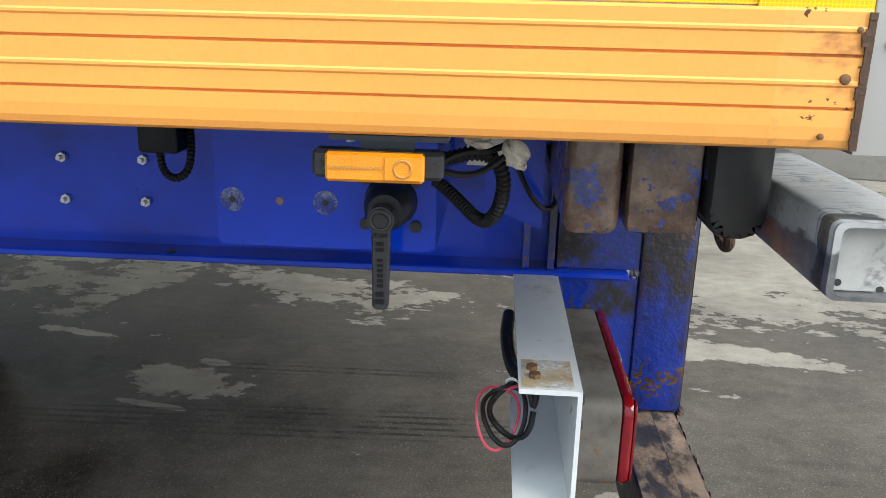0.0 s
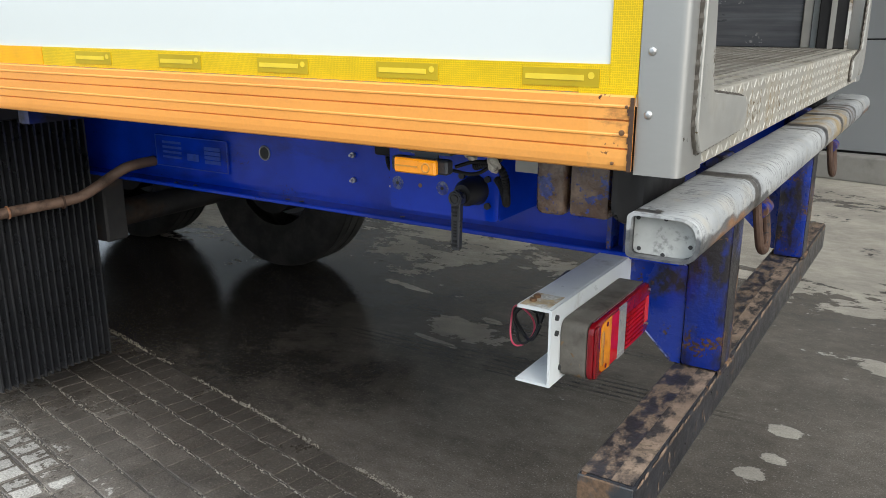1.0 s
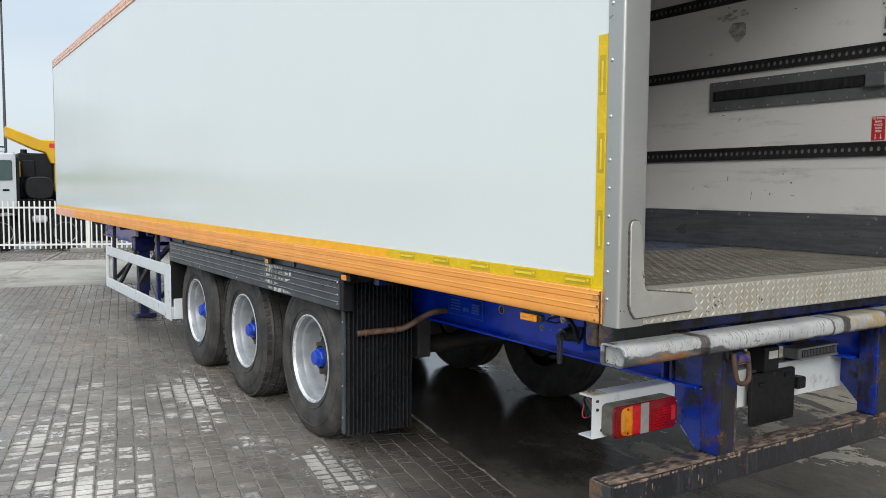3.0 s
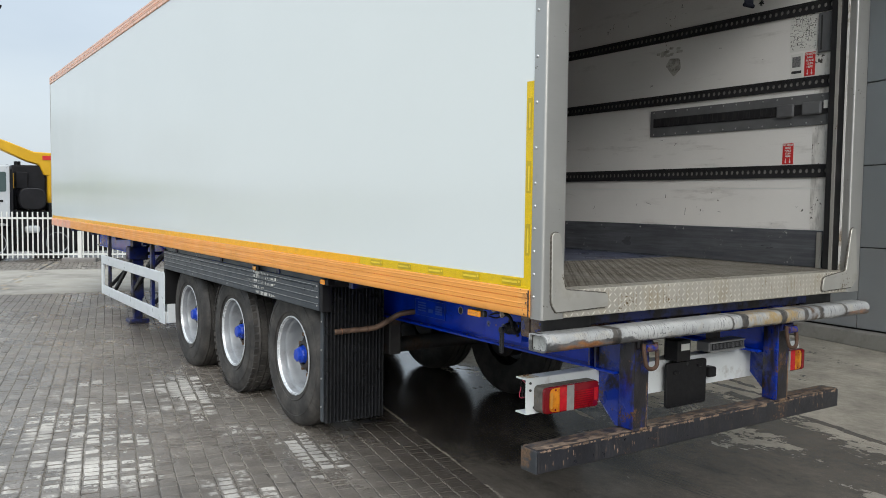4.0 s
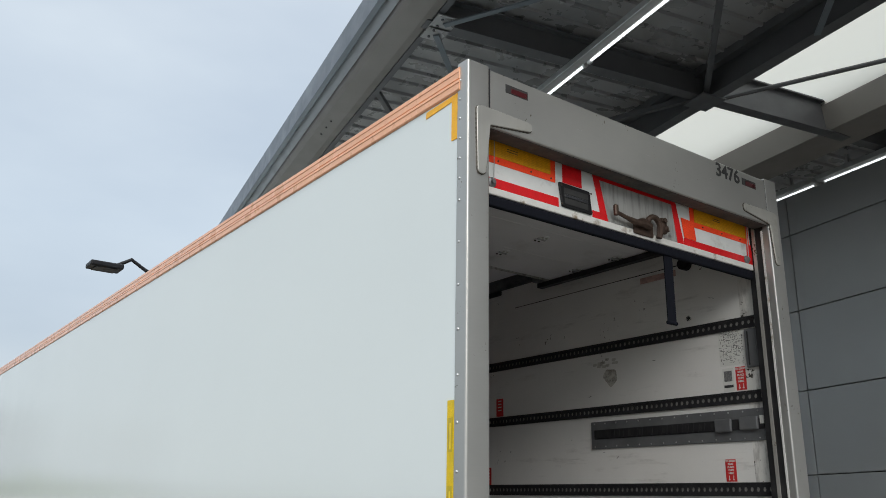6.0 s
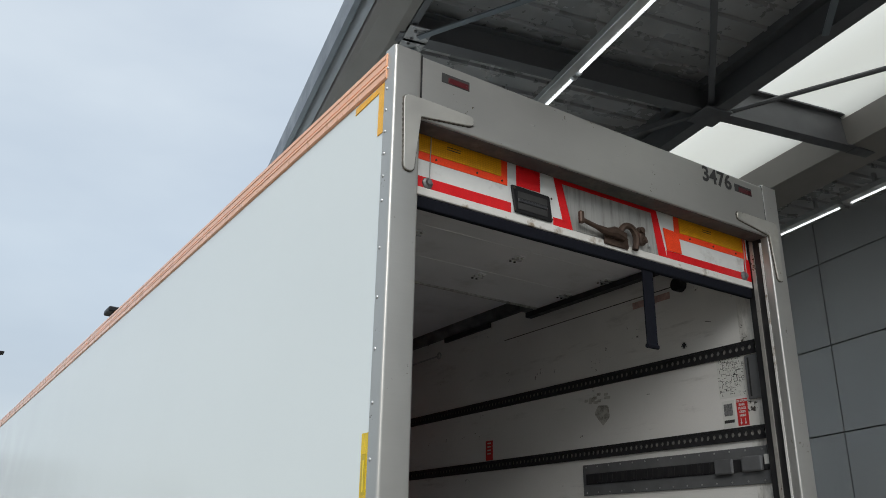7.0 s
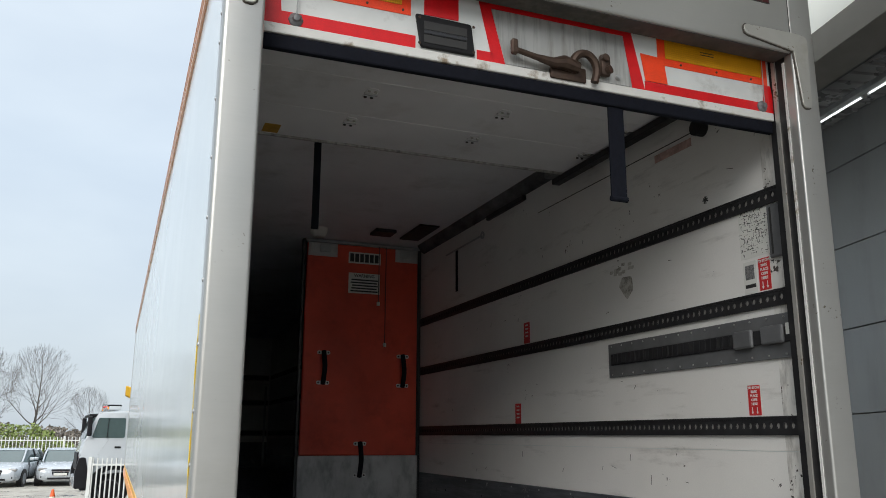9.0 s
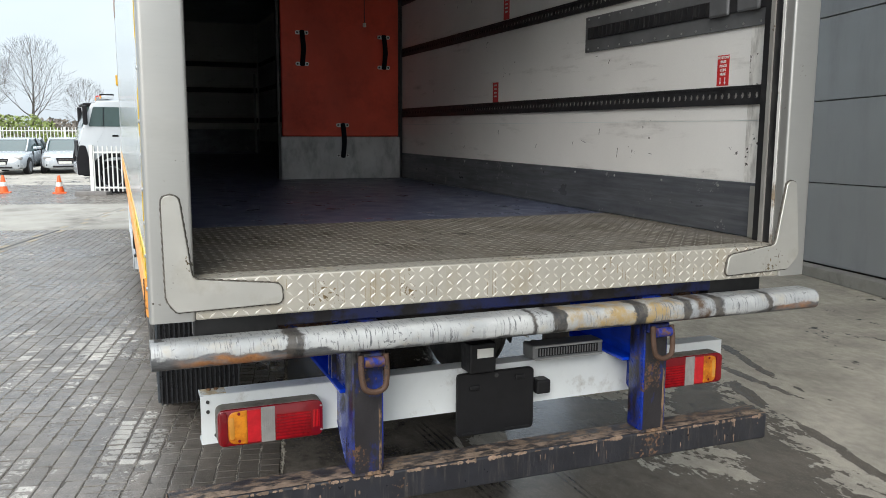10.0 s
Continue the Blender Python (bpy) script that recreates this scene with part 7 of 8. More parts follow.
def tail_lamp(flip):
    f = (lambda y: 2.546 - y) if flip else (lambda y: y)
    def bx(x0, x1, y0, y1, z0, z1, bev=0.0, seg=2):
        a, b = sorted((f(y0), f(y1)))
        return box(x0, x1, a, b, z0, z1, bev, seg)
    def slab(y0, y1, z0, z1, r, x0, x1, bev):
        o = rounded([(y0, z0), (y1, z0), (y1, z1), (y0, z1)], r, 5)
        return prism([(f(y), z) for y, z in o], "x", x0, x1, bev, seg=2)

    t = part("tail_lamp_body", slab(0.203, 0.570, 0.646, 0.778, 0.026, -0.2855, -0.226, 0.004), LAMP_BODY, trailer, "weathered tail lamp with red, amber and clear lenses", smooth=True)
    part("lens_rim", slab(0.203, 0.570, 0.646, 0.778, 0.028, -0.2258, -0.209, 0.007), TAIL_DEEP, t, "deep red outer lens", smooth=True)
    amber = part("amber_lens", prism([(f(y), z) for y, z in rounded([(0.238, 0.656), (0.3025, 0.652), (0.3025, 0.772), (0.238, 0.768)], [0.026, 0.004, 0.004, 0.026], 6)], "x", -0.2105, -0.2068, 0.003, seg=2), AMBER_TAIL, t, "amber indicator lens", smooth=True)
    # Darker strip paints the shaded outer part of the amber lens
    part("lens_step", slab(0.242, 0.259, 0.672, 0.752, 0.008, -0.2067, -0.2056, 0.0004), AMBER_DARK, amber, "darker amber strip, shading of the lens put into its colour", smooth=True)
    for z in (0.664, 0.761):
        part("lens_screw", rod((-0.2068, f(0.275), z), (-0.2058, f(0.275), z), 0.0055, 12), TAIL_DEEP, amber)
    part("red_lens", slab(0.3035, 0.3495, 0.654, 0.770, 0.004, -0.2105, -0.2074, 0.001), TAIL_BRIGHT, t, "clear red stop lens")
    clear = part("clear_lens", slab(0.3505, 0.3985, 0.649, 0.775, 0.003, -0.2105, -0.2078, 0.001), CLEAR_LENS, t, "clear reversing lens")
    for i in range(6):
        part("lens_rib", bx(-0.2079, -0.2068, 0.3535 + 0.0072 * i, 0.3570 + 0.0072 * i, 0.660, 0.764, 0.001, 1), CLEAR_LENS, clear)
    part("lens_edge", slab(0.2070, 0.2360, 0.652, 0.772, 0.014, -0.2098, -0.2055, 0.003), TAIL_DEEP, t, smooth=True)
    for i in range(8):
        part("lens_rib", bx(-0.2095, -0.2058, 0.402, 0.525, 0.656 + 0.0112 * i, 0.6635 + 0.0112 * i, 0.003, 1), TAIL_RED, t)
    for i in range(5):
        part("reflector_rib", bx(-0.2095, -0.2068, 0.532 + 0.0052 * i, 0.5355 + 0.0052 * i, 0.680, 0.745, 0.001, 1), TAIL_BRIGHT, t)
    for y, z in ((0.562, 0.668), (0.562, 0.757)):
        part("screw", rod((-0.209, f(y), z), (-0.2072, f(y), z), 0.004, 8), BOLT, t)
    return t


tail_lamp(False)
tail_lamp(True)
# loose cable loops behind the lamp
for k, (mt, nm) in enumerate(((PLASTIC, "black lamp cable loop"), (PLASTIC, "black lamp cable loop"), (mat("pink_wire", (0.55, 0.06, 0.11), 0.4), "thin red wire"))):
    pts = [(-0.335 + 0.004 * k, 0.235, 0.795)]
    for i in range(15):
        a = math.pi * 2 * i / 14 + 0.6 * k
        pts.append((-0.372 + 0.030 * math.cos(a) - 0.009 * k, 0.222 + 0.014 * math.sin(a * 2 + k), 0.748 + (0.040 + 0.004 * k) * math.sin(a) - 0.004 * k))
    part("lamp_cable", pipe(pts, (0.0042, 0.0034, 0.0022)[k], 6, smooth_steps=2), mt, trailer, nm)
part("lamp_cable", pipe([(-0.375, 0.45, 0.80), (-0.38, 0.38, 0.79), (-0.372, 0.30, 0.775), (-0.36, 0.25, 0.785)], 0.010, 8, smooth_steps=2), PLASTIC, trailer, "black lamp cable")
part("cable_tie", ring_bm((-0.372, 0.228, 0.785), 0.008, 0.0022, (0.3, 1, 0.2), 12, 6), PAPER, trailer)

holder2 = part("plate_holder", prism(rounded([(1.10, 0.552), (1.430, 0.552), (1.430, 0.802), (1.10, 0.802)], 0.018, 3), "x", -0.252, -0.232, 0.003, seg=1), PLASTIC, trailer, "black plastic plate holder, empty")
for y, z in ((1.17, 0.745), (1.365, 0.770)):
    part("holder_clip", box(-0.2318, -0.222, y - 0.022, y + 0.022, z - 0.010, z + 0.010, 0.005, 2), PLASTIC, holder2)
part("holder_lip", box(-0.2318, -0.224, 1.12, 1.205, 0.556, 0.568, 0.003, 1), PLASTIC, holder2)
part("holder_lip", box(-0.2318, -0.224, 1.30, 1.41, 0.556, 0.568, 0.003, 1), PLASTIC, holder2)
part("holder_hole", rod((-0.2325, 1.265, 0.785), (-0.2312, 1.265, 0.785), 0.009, 10), INK, holder2)
part("holder_arm", box(-0.2855, -0.2525, 1.20, 1.33, 0.66, 0.76), PLASTIC, holder2)
part("socket_box", box(-0.275, -0.215, 1.436, 1.498, 0.690, 0.748, 0.008, 2), PLASTIC, trailer, "small black socket")
rcv = part("control_box", box(-0.285, -0.195, 1.135, 1.245, 0.812, 0.928, 0.006, 2), PLASTIC, trailer, "black control box with a white label")
part("box_label", box(-0.1948, -0.1935, 1.165, 1.232, 0.872, 0.908), PAPER, rcv)
part("box_foot", box(-0.286, -0.265, 1.14, 1.24, 0.8125, 0.8125 + 0.002), PLASTIC, rcv)
pl = part("plate_light", box(-0.290, -0.200, 1.405, 1.725, 0.838, 0.896, 0.008, 2), POCKET, trailer, "silver plate lamp with a ribbed window")
part("light_window", box(-0.1998, -0.197, 1.428, 1.700, 0.850, 0.886, 0.002, 1), MACHINE_BLACK, pl)
for z in (0.842, 0.892):
    part("light_edge", box(-0.1998, -0.190, 1.412, 1.718, z - 0.005, z + 0.004, 0.002, 1), GALV, pl)
for i in range(22):
    part("window_rib", box(-0.1968, -0.1945, 1.433 + 0.012 * i, 1.4375 + 0.012 * i, 0.854, 0.882), POCKET, pl)
part("light_strut", box(-0.30, -0.291, 1.50, 1.62, 0.812, 1.146), AXLE, trailer)
part("light_strut", box(-0.30, -0.286, 1.15, 1.22, 0.813, 1.146), AXLE, trailer)
part("underslung_tank", rod((-0.62, 0.95, 0.98), (-0.62, 1.72, 0.98), 0.105, 20), AXLE, trailer, "dark air tank between the beams", smooth=True)


# ------------------------------------------------- wheels and axles
TR = 0.536
WX = (-2.985, -4.295, -5.605)
AXLE_Z = dict(zip(WX, (0.487, 0.481, 0.476)))


def tyre_bm():
    prof = [(0.280, 0.045), (0.300, 0.012), (0.35, 0.0), (0.42, -0.004), (0.478, 0.004), (0.510, 0.018), (0.526, 0.036)]
    ys = [0.060, 0.066, 0.072, 0.122, 0.128, 0.134, 0.190, 0.196, 0.202, 0.252, 0.258, 0.264]
    for i, y in enumerate(ys):
        prof.append((0.523 if i % 3 == 1 else TR, y))
    prof += [(0.526, 0.300), (0.510, 0.320), (0.478, 0.334), (0.35, 0.338), (0.280, 0.30)]
    bm = lathe(prof, 72)
    for r in (0.335, 0.45):
        ring_bm((0, 0.0, 0), r, 0.0035, (0, 1, 0), 72, 4, bm)
    return bm


# Lighter than the darkened dish: light caught by the lip put into colour
LIP = mat("bright_rim_lip", (0.62, 0.65, 0.67), 0.3, 0.3, vary=0.08, scale=7)


def wheel(x, y, far, bold=False):
    """Single wide tyre on a deep dished steel wheel with a painted hub."""
    m = pose(x, y, AXLE_Z[x], 0, 0, 180 if far else 0)
    w = part("wheel", lathe([(0.0, 0.16), (0.17, 0.16), (0.20, 0.19), (0.20, 0.33), (0.0, 0.33)], 32), AXLE, trailer, "wheel with wide tyre, silver rim and blue hub", smooth=True, m=m)
    part("tyre", tyre_bm(), TYRE, w, "dusty black tyre", smooth=True)
    if bold:
        lugs = bmesh.new()
        for k in range(54):
            a = 2 * math.pi * k / 54
            for yy, sh in ((0.032, 0.0), (0.095, 0.06), (0.160, 0.0), (0.228, 0.06), (0.295, 0.0)):
                own = box(-0.021, 0.021, yy - 0.026, yy + 0.026, -0.008, 0.004)
                rr = TR + 0.002 - (0.012 if yy in (0.032, 0.295) else 0)
                bmesh.ops.transform(own, matrix=Matrix.Rotation(a + sh, 4, 'Y') @ Matrix.Translation((0, 0, rr)), verts=own.verts)
                merge(lugs, own)
        tagged(part("tread_rest", lugs, TYRE, w), kind="stuff")
    part("rim", lathe([(0.288, 0.060), (0.300, 0.020), (0.297, 0.010), (0.289, 0.010), (0.281, 0.026), (0.277, 0.036), (0.2745, 0.062), (0.2560, 0.070), (0.2525, 0.076), (0.2500, 0.125), (0.2440, 0.160), (0.2300, 0.182), (0.205, 0.186), (0.17, 0.176), (0.135, 0.172), (0.105, 0.172)], 64), RIM, w, "silver painted deep dish rim", smooth=True)
    part("rim_lip", lathe([(0.301, 0.024), (0.3005, 0.008), (0.292, 0.006), (0.284, 0.018), (0.281, 0.027)], 64), LIP, w, "bright rim lip", smooth=True)
    part("hub", lathe([(0.110, 0.172), (0.112, 0.110), (0.104, 0.098), (0.078, 0.092)], 32), AXLE, w, smooth=True)
    cap = lathe([(0.070, 0.110), (0.066, 0.078)], 32)
    cap = merge(cap, lathe([(0.066, 0.078), (0.062, 0.066), (0.052, 0.062), (0.050, 0.042), (0.043, 0.036), (0.0, 0.036)], 8))
    part("hub_cap", cap, BLUE_HUB, w, "blue painted hub cap", smooth=True)
    for k in range(10):
        a = 2 * math.pi * (k + 0.4) / 10
        part("wheel_nut", rod((0.165 * math.cos(a), 0.132, 0.165 * math.sin(a)), (0.165 * math.cos(a), 0.176, 0.165 * math.sin(a)), 0.0165, 6), BOLT_RUST, w)
    return w


for i, x in enumerate(WX):
    wheel(x, 0.104, False, bold=(i == 1))
    wheel(x, W - 0.104, True)
    ax = part("axle", rod((x, 0.38, 0.492), (x, W - 0.38, 0.492), 0.065, 16), AXLE, trailer, "dirty round axle", smooth=True)
    for y in (0.69, W - 0.69):
        part("air_bag", lathe([(0.0, 0.0), (0.11, 0.0), (0.135, 0.04), (0.12, 0.09), (0.135, 0.14), (0.11, 0.19), (0.0, 0.19)], 20, "z"), RUBBER, ax, smooth=True, m=pose(x - 0.18, y, 0.61))
        part("trailing_arm", box(x - 0.25, x + 0.50, y - 0.04, y + 0.04, 0.55, 0.63, 0.008, 1), AXLE, ax)
        part("hanger", box(x + 0.40, x + 0.55, y - 0.05, y + 0.05, 0.53, 0.806, 0.008, 1), AXLE, ax)
    for y in (0.62, W - 0.62):
        part("brake_chamber", rod((x + 0.14, y + 0.10, 0.60), (x + 0.14, y + 0.10, 0.78), 0.075, 16), AXLE, ax, smooth=True)

# wheel arch skirt, mud flap, pipe, side guard
zs = [0.905, 0.911, 0.942, 0.945, 0.949, 0.952, 0.984, 0.987, 0.991, 0.994, 1.026, 1.029, 1.033, 1.036, 1.068, 1.071, 1.076, 1.10]
ysk = [0.034, 0.026, 0.026, 0.030, 0.030, 0.026, 0.026, 0.030, 0.030, 0.026, 0.026, 0.030, 0.030, 0.026, 0.026, 0.031, 0.026, 0.026]
skirt = part("wheel_skirt", prism(list(zip(ysk, zs)) + [(0.048, 1.10), (0.048, 0.905)], "x", -6.20, -2.345), SKIRT, trailer, "ribbed grey aluminium skirt above the wheels")
for z in (0.9465, 0.9885, 1.0305, 1.0735):
    part("bright_bead", box(-6.19, -2.36, 0.0245, 0.0262, z + 0.007, z + 0.0105), GALV, skirt)
part("skirt_end", box(-2.345, -2.30, 0.030, 0.10, 0.90, 1.13, 0.006, 1), PLASTIC, skirt, "black end cap")
for i in range(48):                            # bare metal scraped by something tall
    x, z = -3.42 + random.gauss(0, 0.12), random.choice((0.928, 0.967, 1.010, 1.052, 1.085)) + random.uniform(-0.008, 0.008)
    w, k = random.uniform(0.03, 0.14), random.uniform(0.003, 0.013)
    part("scrape_mark", prism([(x - w, z - k * 0.3), (x - w * 0.4, z - k), (x + w * 0.6, z - k * 0.8), (x + w, z + k * 0.2), (x + w * 0.2, z + k), (x - w * 0.6, z + k * 0.7)], "y", 0.0232 - 0.00003 * i, 0.0243), SCRAPE, skirt)
for x, z in ((-2.375, 0.94), (-2.375, 1.0), (-2.375, 1.075), (-4.2, 0.93), (-5.2, 0.93)):
    part("rivet", lathe([(0.0, -0.004), (0.006, -0.002), (0.007, 0.0)], 8), BOLT, skirt, m=pose(x, 0.026, z))
part("skirt_support", box(-6.2, -2.32, 0.05, 0.30, 1.102, 1.149), SKIRT, trailer)
part("wheel_arch", box(-6.24, -6.20, 0.03, 0.55, 0.52, 1.12, 0.01, 1), PLASTIC, trailer, "black plastic arch end")
for x in (-2.235, -3.49):
    mk = part("side_marker_housing", box(x - 0.055, x + 0.055, 0.012, 0.030, 1.096, 1.137, 0.004, 1), PLASTIC, trailer, "small amber side marker lamp")
    part("marker_lens", box(x - 0.042, x + 0.020, 0.004, 0.0117, 1.100, 1.133, 0.003, 1), AMBER_LENS if x > -3 else AMBER_DARK, mk)
part("marker_stalk", box(-2.29, -2.19, 0.031, 0.07, 1.10, 1.149), PLASTIC, trailer)


# Flap darker than its ribs: the shade between them put into colour
FLAP = mat("ribbed_black_flap", (0.006, 0.006, 0.007), 0.5, vary=0.2, scale=8)
FLAP_RIB = mat("flap_rib", (0.018, 0.019, 0.0215), 0.32, vary=0.2, scale=9, dirt=(0.055, 0.052, 0.05), dirt_amount=0.14, dirt_scale=6, sharp=0.3)
rib_me = mesh_of("flap_rib", prism([(0.0, -0.0055), (0.030, -0.0035), (0.030, 0.0035), (0.0, 0.0055)], "z", 0.107, 1.058), FLAP_RIB)


def mud_flap(y0, y1, x):
    f = part("mud_flap", box(x - 0.008, x - 0.002, y0, y1, 0.105, 1.06), FLAP, trailer, "ribbed black spray-suppression flap")
    n = int((y1 - y0 - 0.012) / 0.027)
    for i in range(n + 1):
        r = new("flap_rib", rib_me)
        r.parent = f
        r.matrix_basis = pose(x - 0.002, y0 + 0.008 + i * (y1 - y0 - 0.016) / n, 0)
    return f


flap = mud_flap(0.100, 0.560, -2.405)
part("flap_edge", box(-2.44, -2.40, 0.084, 0.099, 0.115, 0.93, 0.003, 1), SKIRT, flap)
for z in (0.22, 0.42, 0.62, 0.82):
    part("flap_rivet", rod((-2.42, 0.080, z), (-2.42, 0.085, z), 0.007, 8), BOLT, flap)
part("flap_bracket", box(-2.43, -2.39, 0.10, 0.66, 1.06, 1.10), AXLE, flap)
part("far_flap_stay", beam((-2.40, W - 0.30, 0.62), (-2.05, W - 0.30, 0.50), 0.012, 0.30), RUBBER, trailer, "black flap behind the far wheel")
pipe_part = part("support_pipe", pipe([(-2.362, 0.155, 0.749), (-2.335, 0.28, 0.757), (-2.30, 0.40, 0.763), (-2.28, 0.46, 0.775), (-2.20, 0.56, 0.862), (-2.17, 0.60, 0.878), (-2.16, 0.68, 0.882)], 0.019, 12, smooth_steps=2), PIPE, trailer, "bent brown steel pipe", smooth=True)
part("pipe_clip", ring_bm((-2.352, 0.205, 0.752), 0.021, 0.004, (0.18, 1, 0.05), 14, 6), RUST_ORANGE, pipe_part)
part("pipe_clip", ring_bm((-2.308, 0.385, 0.762), 0.021, 0.005, (0.25, 1, 0.06), 14, 6), RUST, pipe_part)
part("pipe_bore", rod((-2.3635, 0.1535, 0.749), (-2.3630, 0.1552, 0.749), 0.013, 12), INK, pipe_part)

g = part("side_guard", box(-9.42, -6.215, 0.034, 0.060, 0.735, 0.855, 0.008, 2), GUARD, trailer, "white aluminium side guard")
part("guard_rail", box(-9.42, -6.215, 0.034, 0.060, 0.310, 0.435, 0.008, 2), GUARD, g)
part("guard_end", box(-6.45, -6.20, 0.028, 0.0335, 0.300, 0.862, 0.004, 1), GUARD, g)
part("guard_end", box(-9.46, -9.40, 0.030, 0.066, 0.310, 0.855, 0.006, 1), GUARD, g)
part("guard_back", box(-6.44, -6.21, 0.0605, 0.30, 0.31, 0.855, 0.006, 1), GUARD, g)
for x in (-9.15, -6.9):
    part("guard_post", box(x - 0.035, x + 0.035, 0.061, 0.10, 0.32, 1.14, 0.004, 1), SHADED_BLUE, g)
    part("guard_brace", beam((x, 0.10, 0.45), (x - 0.02, 0.66, 1.05), 0.04, 0.04), MACHINE_BLACK, g)
part("guard_brace", beam((-9.0, 0.12, 0.40), (-8.1, 0.12, 0.86), 0.03, 0.05), MACHINE_BLACK, g)
part("guard_brace", beam((-7.9, 0.12, 0.52), (-7.1, 0.12, 0.92), 0.03, 0.05), MACHINE_BLACK, g)
for y in (0.36, W - 0.36):
    leg = part("landing_leg", box(-8.87, -8.73, y - 0.07, y + 0.07, 0.30, 1.15, 0.006, 1), SHADED_BLUE, trailer, "blue landing leg standing on the paving")
    part("inner_leg", box(-8.855, -8.745, y - 0.055, y + 0.055, 0.02, 0.30, 0.004, 1), SHADED_BLUE, leg)
    part("foot", box(-8.94, -8.66, y - 0.13, y + 0.13, -0.040, 0.022, 0.02, 2), SHADED_BLUE, leg)
    part("gear_box", box(-8.90, -8.70, y - 0.12, y + 0.12, 0.82, 1.0, 0.01, 1), SHADED_BLUE, leg)
    part("leg_brace", beam((-8.70, y, 0.55), (-7.95, y + (0.25 if y < 1 else -0.25), 1.05), 0.05, 0.05), SHADED_BLUE, leg)
part("leg_cross_shaft", rod((-8.8, 0.3, 0.90), (-8.8, W - 0.3, 0.90), 0.025, 10), SHADED_BLUE, trailer)
part("equipment_box", box(-8.4, -7.7, 0.75, 1.25, 0.70, 1.10, 0.02, 1), MACHINE_BLACK, trailer)

# ---------------------------------------------------------------- the yard beyond
def bar_fence(p, q, height, bars_every, name, label, base_blocks=True, category="fence", post_every=1.9):
    """White steel bar fence from p to q with posts at even steps."""
    p, q = Vector((*p, 0)), Vector((*q, 0))
    d = (q - p)
    ang = math.degrees(math.atan2(d.y, d.x))
    f = thing(name, label, category, m=SETTLE @ pose(p.x, p.y, 0, 0, 0, ang))
    n = int(d.length / bars_every)
    bar_ob = None
    for i in range(n):
        mm = pose((i + 0.5) * bars_every, 0, 0)
        if bar_ob is None:
            bar_ob = part("bar", box(-0.016, 0.016, -0.016, 0.016, 0.10, height, 0.003, 1), FENCE, f, m=mm)
        else:
            again(bar_ob, f, mm)
    for z in (0.20, height - 0.16):
        part("rail", box(0, d.length, -0.02, 0.02, z - 0.022, z + 0.022), FENCE, f)
    k = max(1, int(d.length / post_every))
    for i in range(k + 1):
        x = d.length * i / k
        part("post", box(x - 0.045, x + 0.045, -0.045, 0.045, 0.0, height + 0.03, 0.004, 1), FENCE, f)
        if base_blocks:
            part("foot_block", box(x - 0.40, x + 0.40, -0.20, 0.20, 0.0, 0.115, 0.015, 1), STONE, f)
    return f


bar_fence((-20.50, -0.75), (-18.07, 6.15), 1.27, 0.117, "bar_fence", "white steel bar fence on concrete feet across the yard")
bar_fence((-44.0, -22.0), (-39.5, 3.2), 1.75, 0.16, "bar_fence", "white bar fence along the edge of the car park", False, post_every=2.6)


def cone(x, y):
    c = thing("traffic_cone", "orange traffic cone with a white band", "cone", "cones in the yard", m=SETTLE @ pose(x, y, 0))
    part("cone_base", box(-0.17, 0.17, -0.17, 0.17, 0.0, 0.035, 0.01, 2), CONE_ORANGE, c)
    part("cone_body", lathe([(0.12, 0.034), (0.030, 0.47), (0.024, 0.48), (0.0, 0.48)], 20, "z"), CONE_ORANGE, c, smooth=True)
    part("white_band", lathe([(0.0895, 0.19), (0.066, 0.30)], 20, "z"), FENCE, c, smooth=True)
    return c


cone(-21.4, -1.60)
cone(-21.9, -2.98)


CAR_SILVER = mat("silver_car_paint", (0.43, 0.46, 0.485), 0.22, 0.15, vary=0.03, scale=3, coat=0.6)


def loft(sections):
    """Skin over closed rings of points with the same count."""
    bm = bmesh.new()
    rings = [[bm.verts.new(p) for p in sec] for sec in sections]
    k = len(rings[0])
    for r0, r1 in zip(rings, rings[1:]):
        for i in range(k):
            bm.faces.new((r0[i], r0[(i + 1) % k], r1[(i + 1) % k], r1[i]))
    bm.faces.new(rings[0])
    bm.faces.new(rings[-1])
    bmesh.ops.recalc_face_normals(bm, faces=bm.faces)
    return bm


def oval(a, b, power, k=28):
    """Points of a rounded rectangle with half sizes a and b."""
    out = []
    for i in range(k):
        c, s = math.cos(2 * math.pi * i / k), math.sin(2 * math.pi * i / k)
        out.append((a * math.copysign(abs(c) ** power, c), b * math.copysign(abs(s) ** power, s)))
    return out


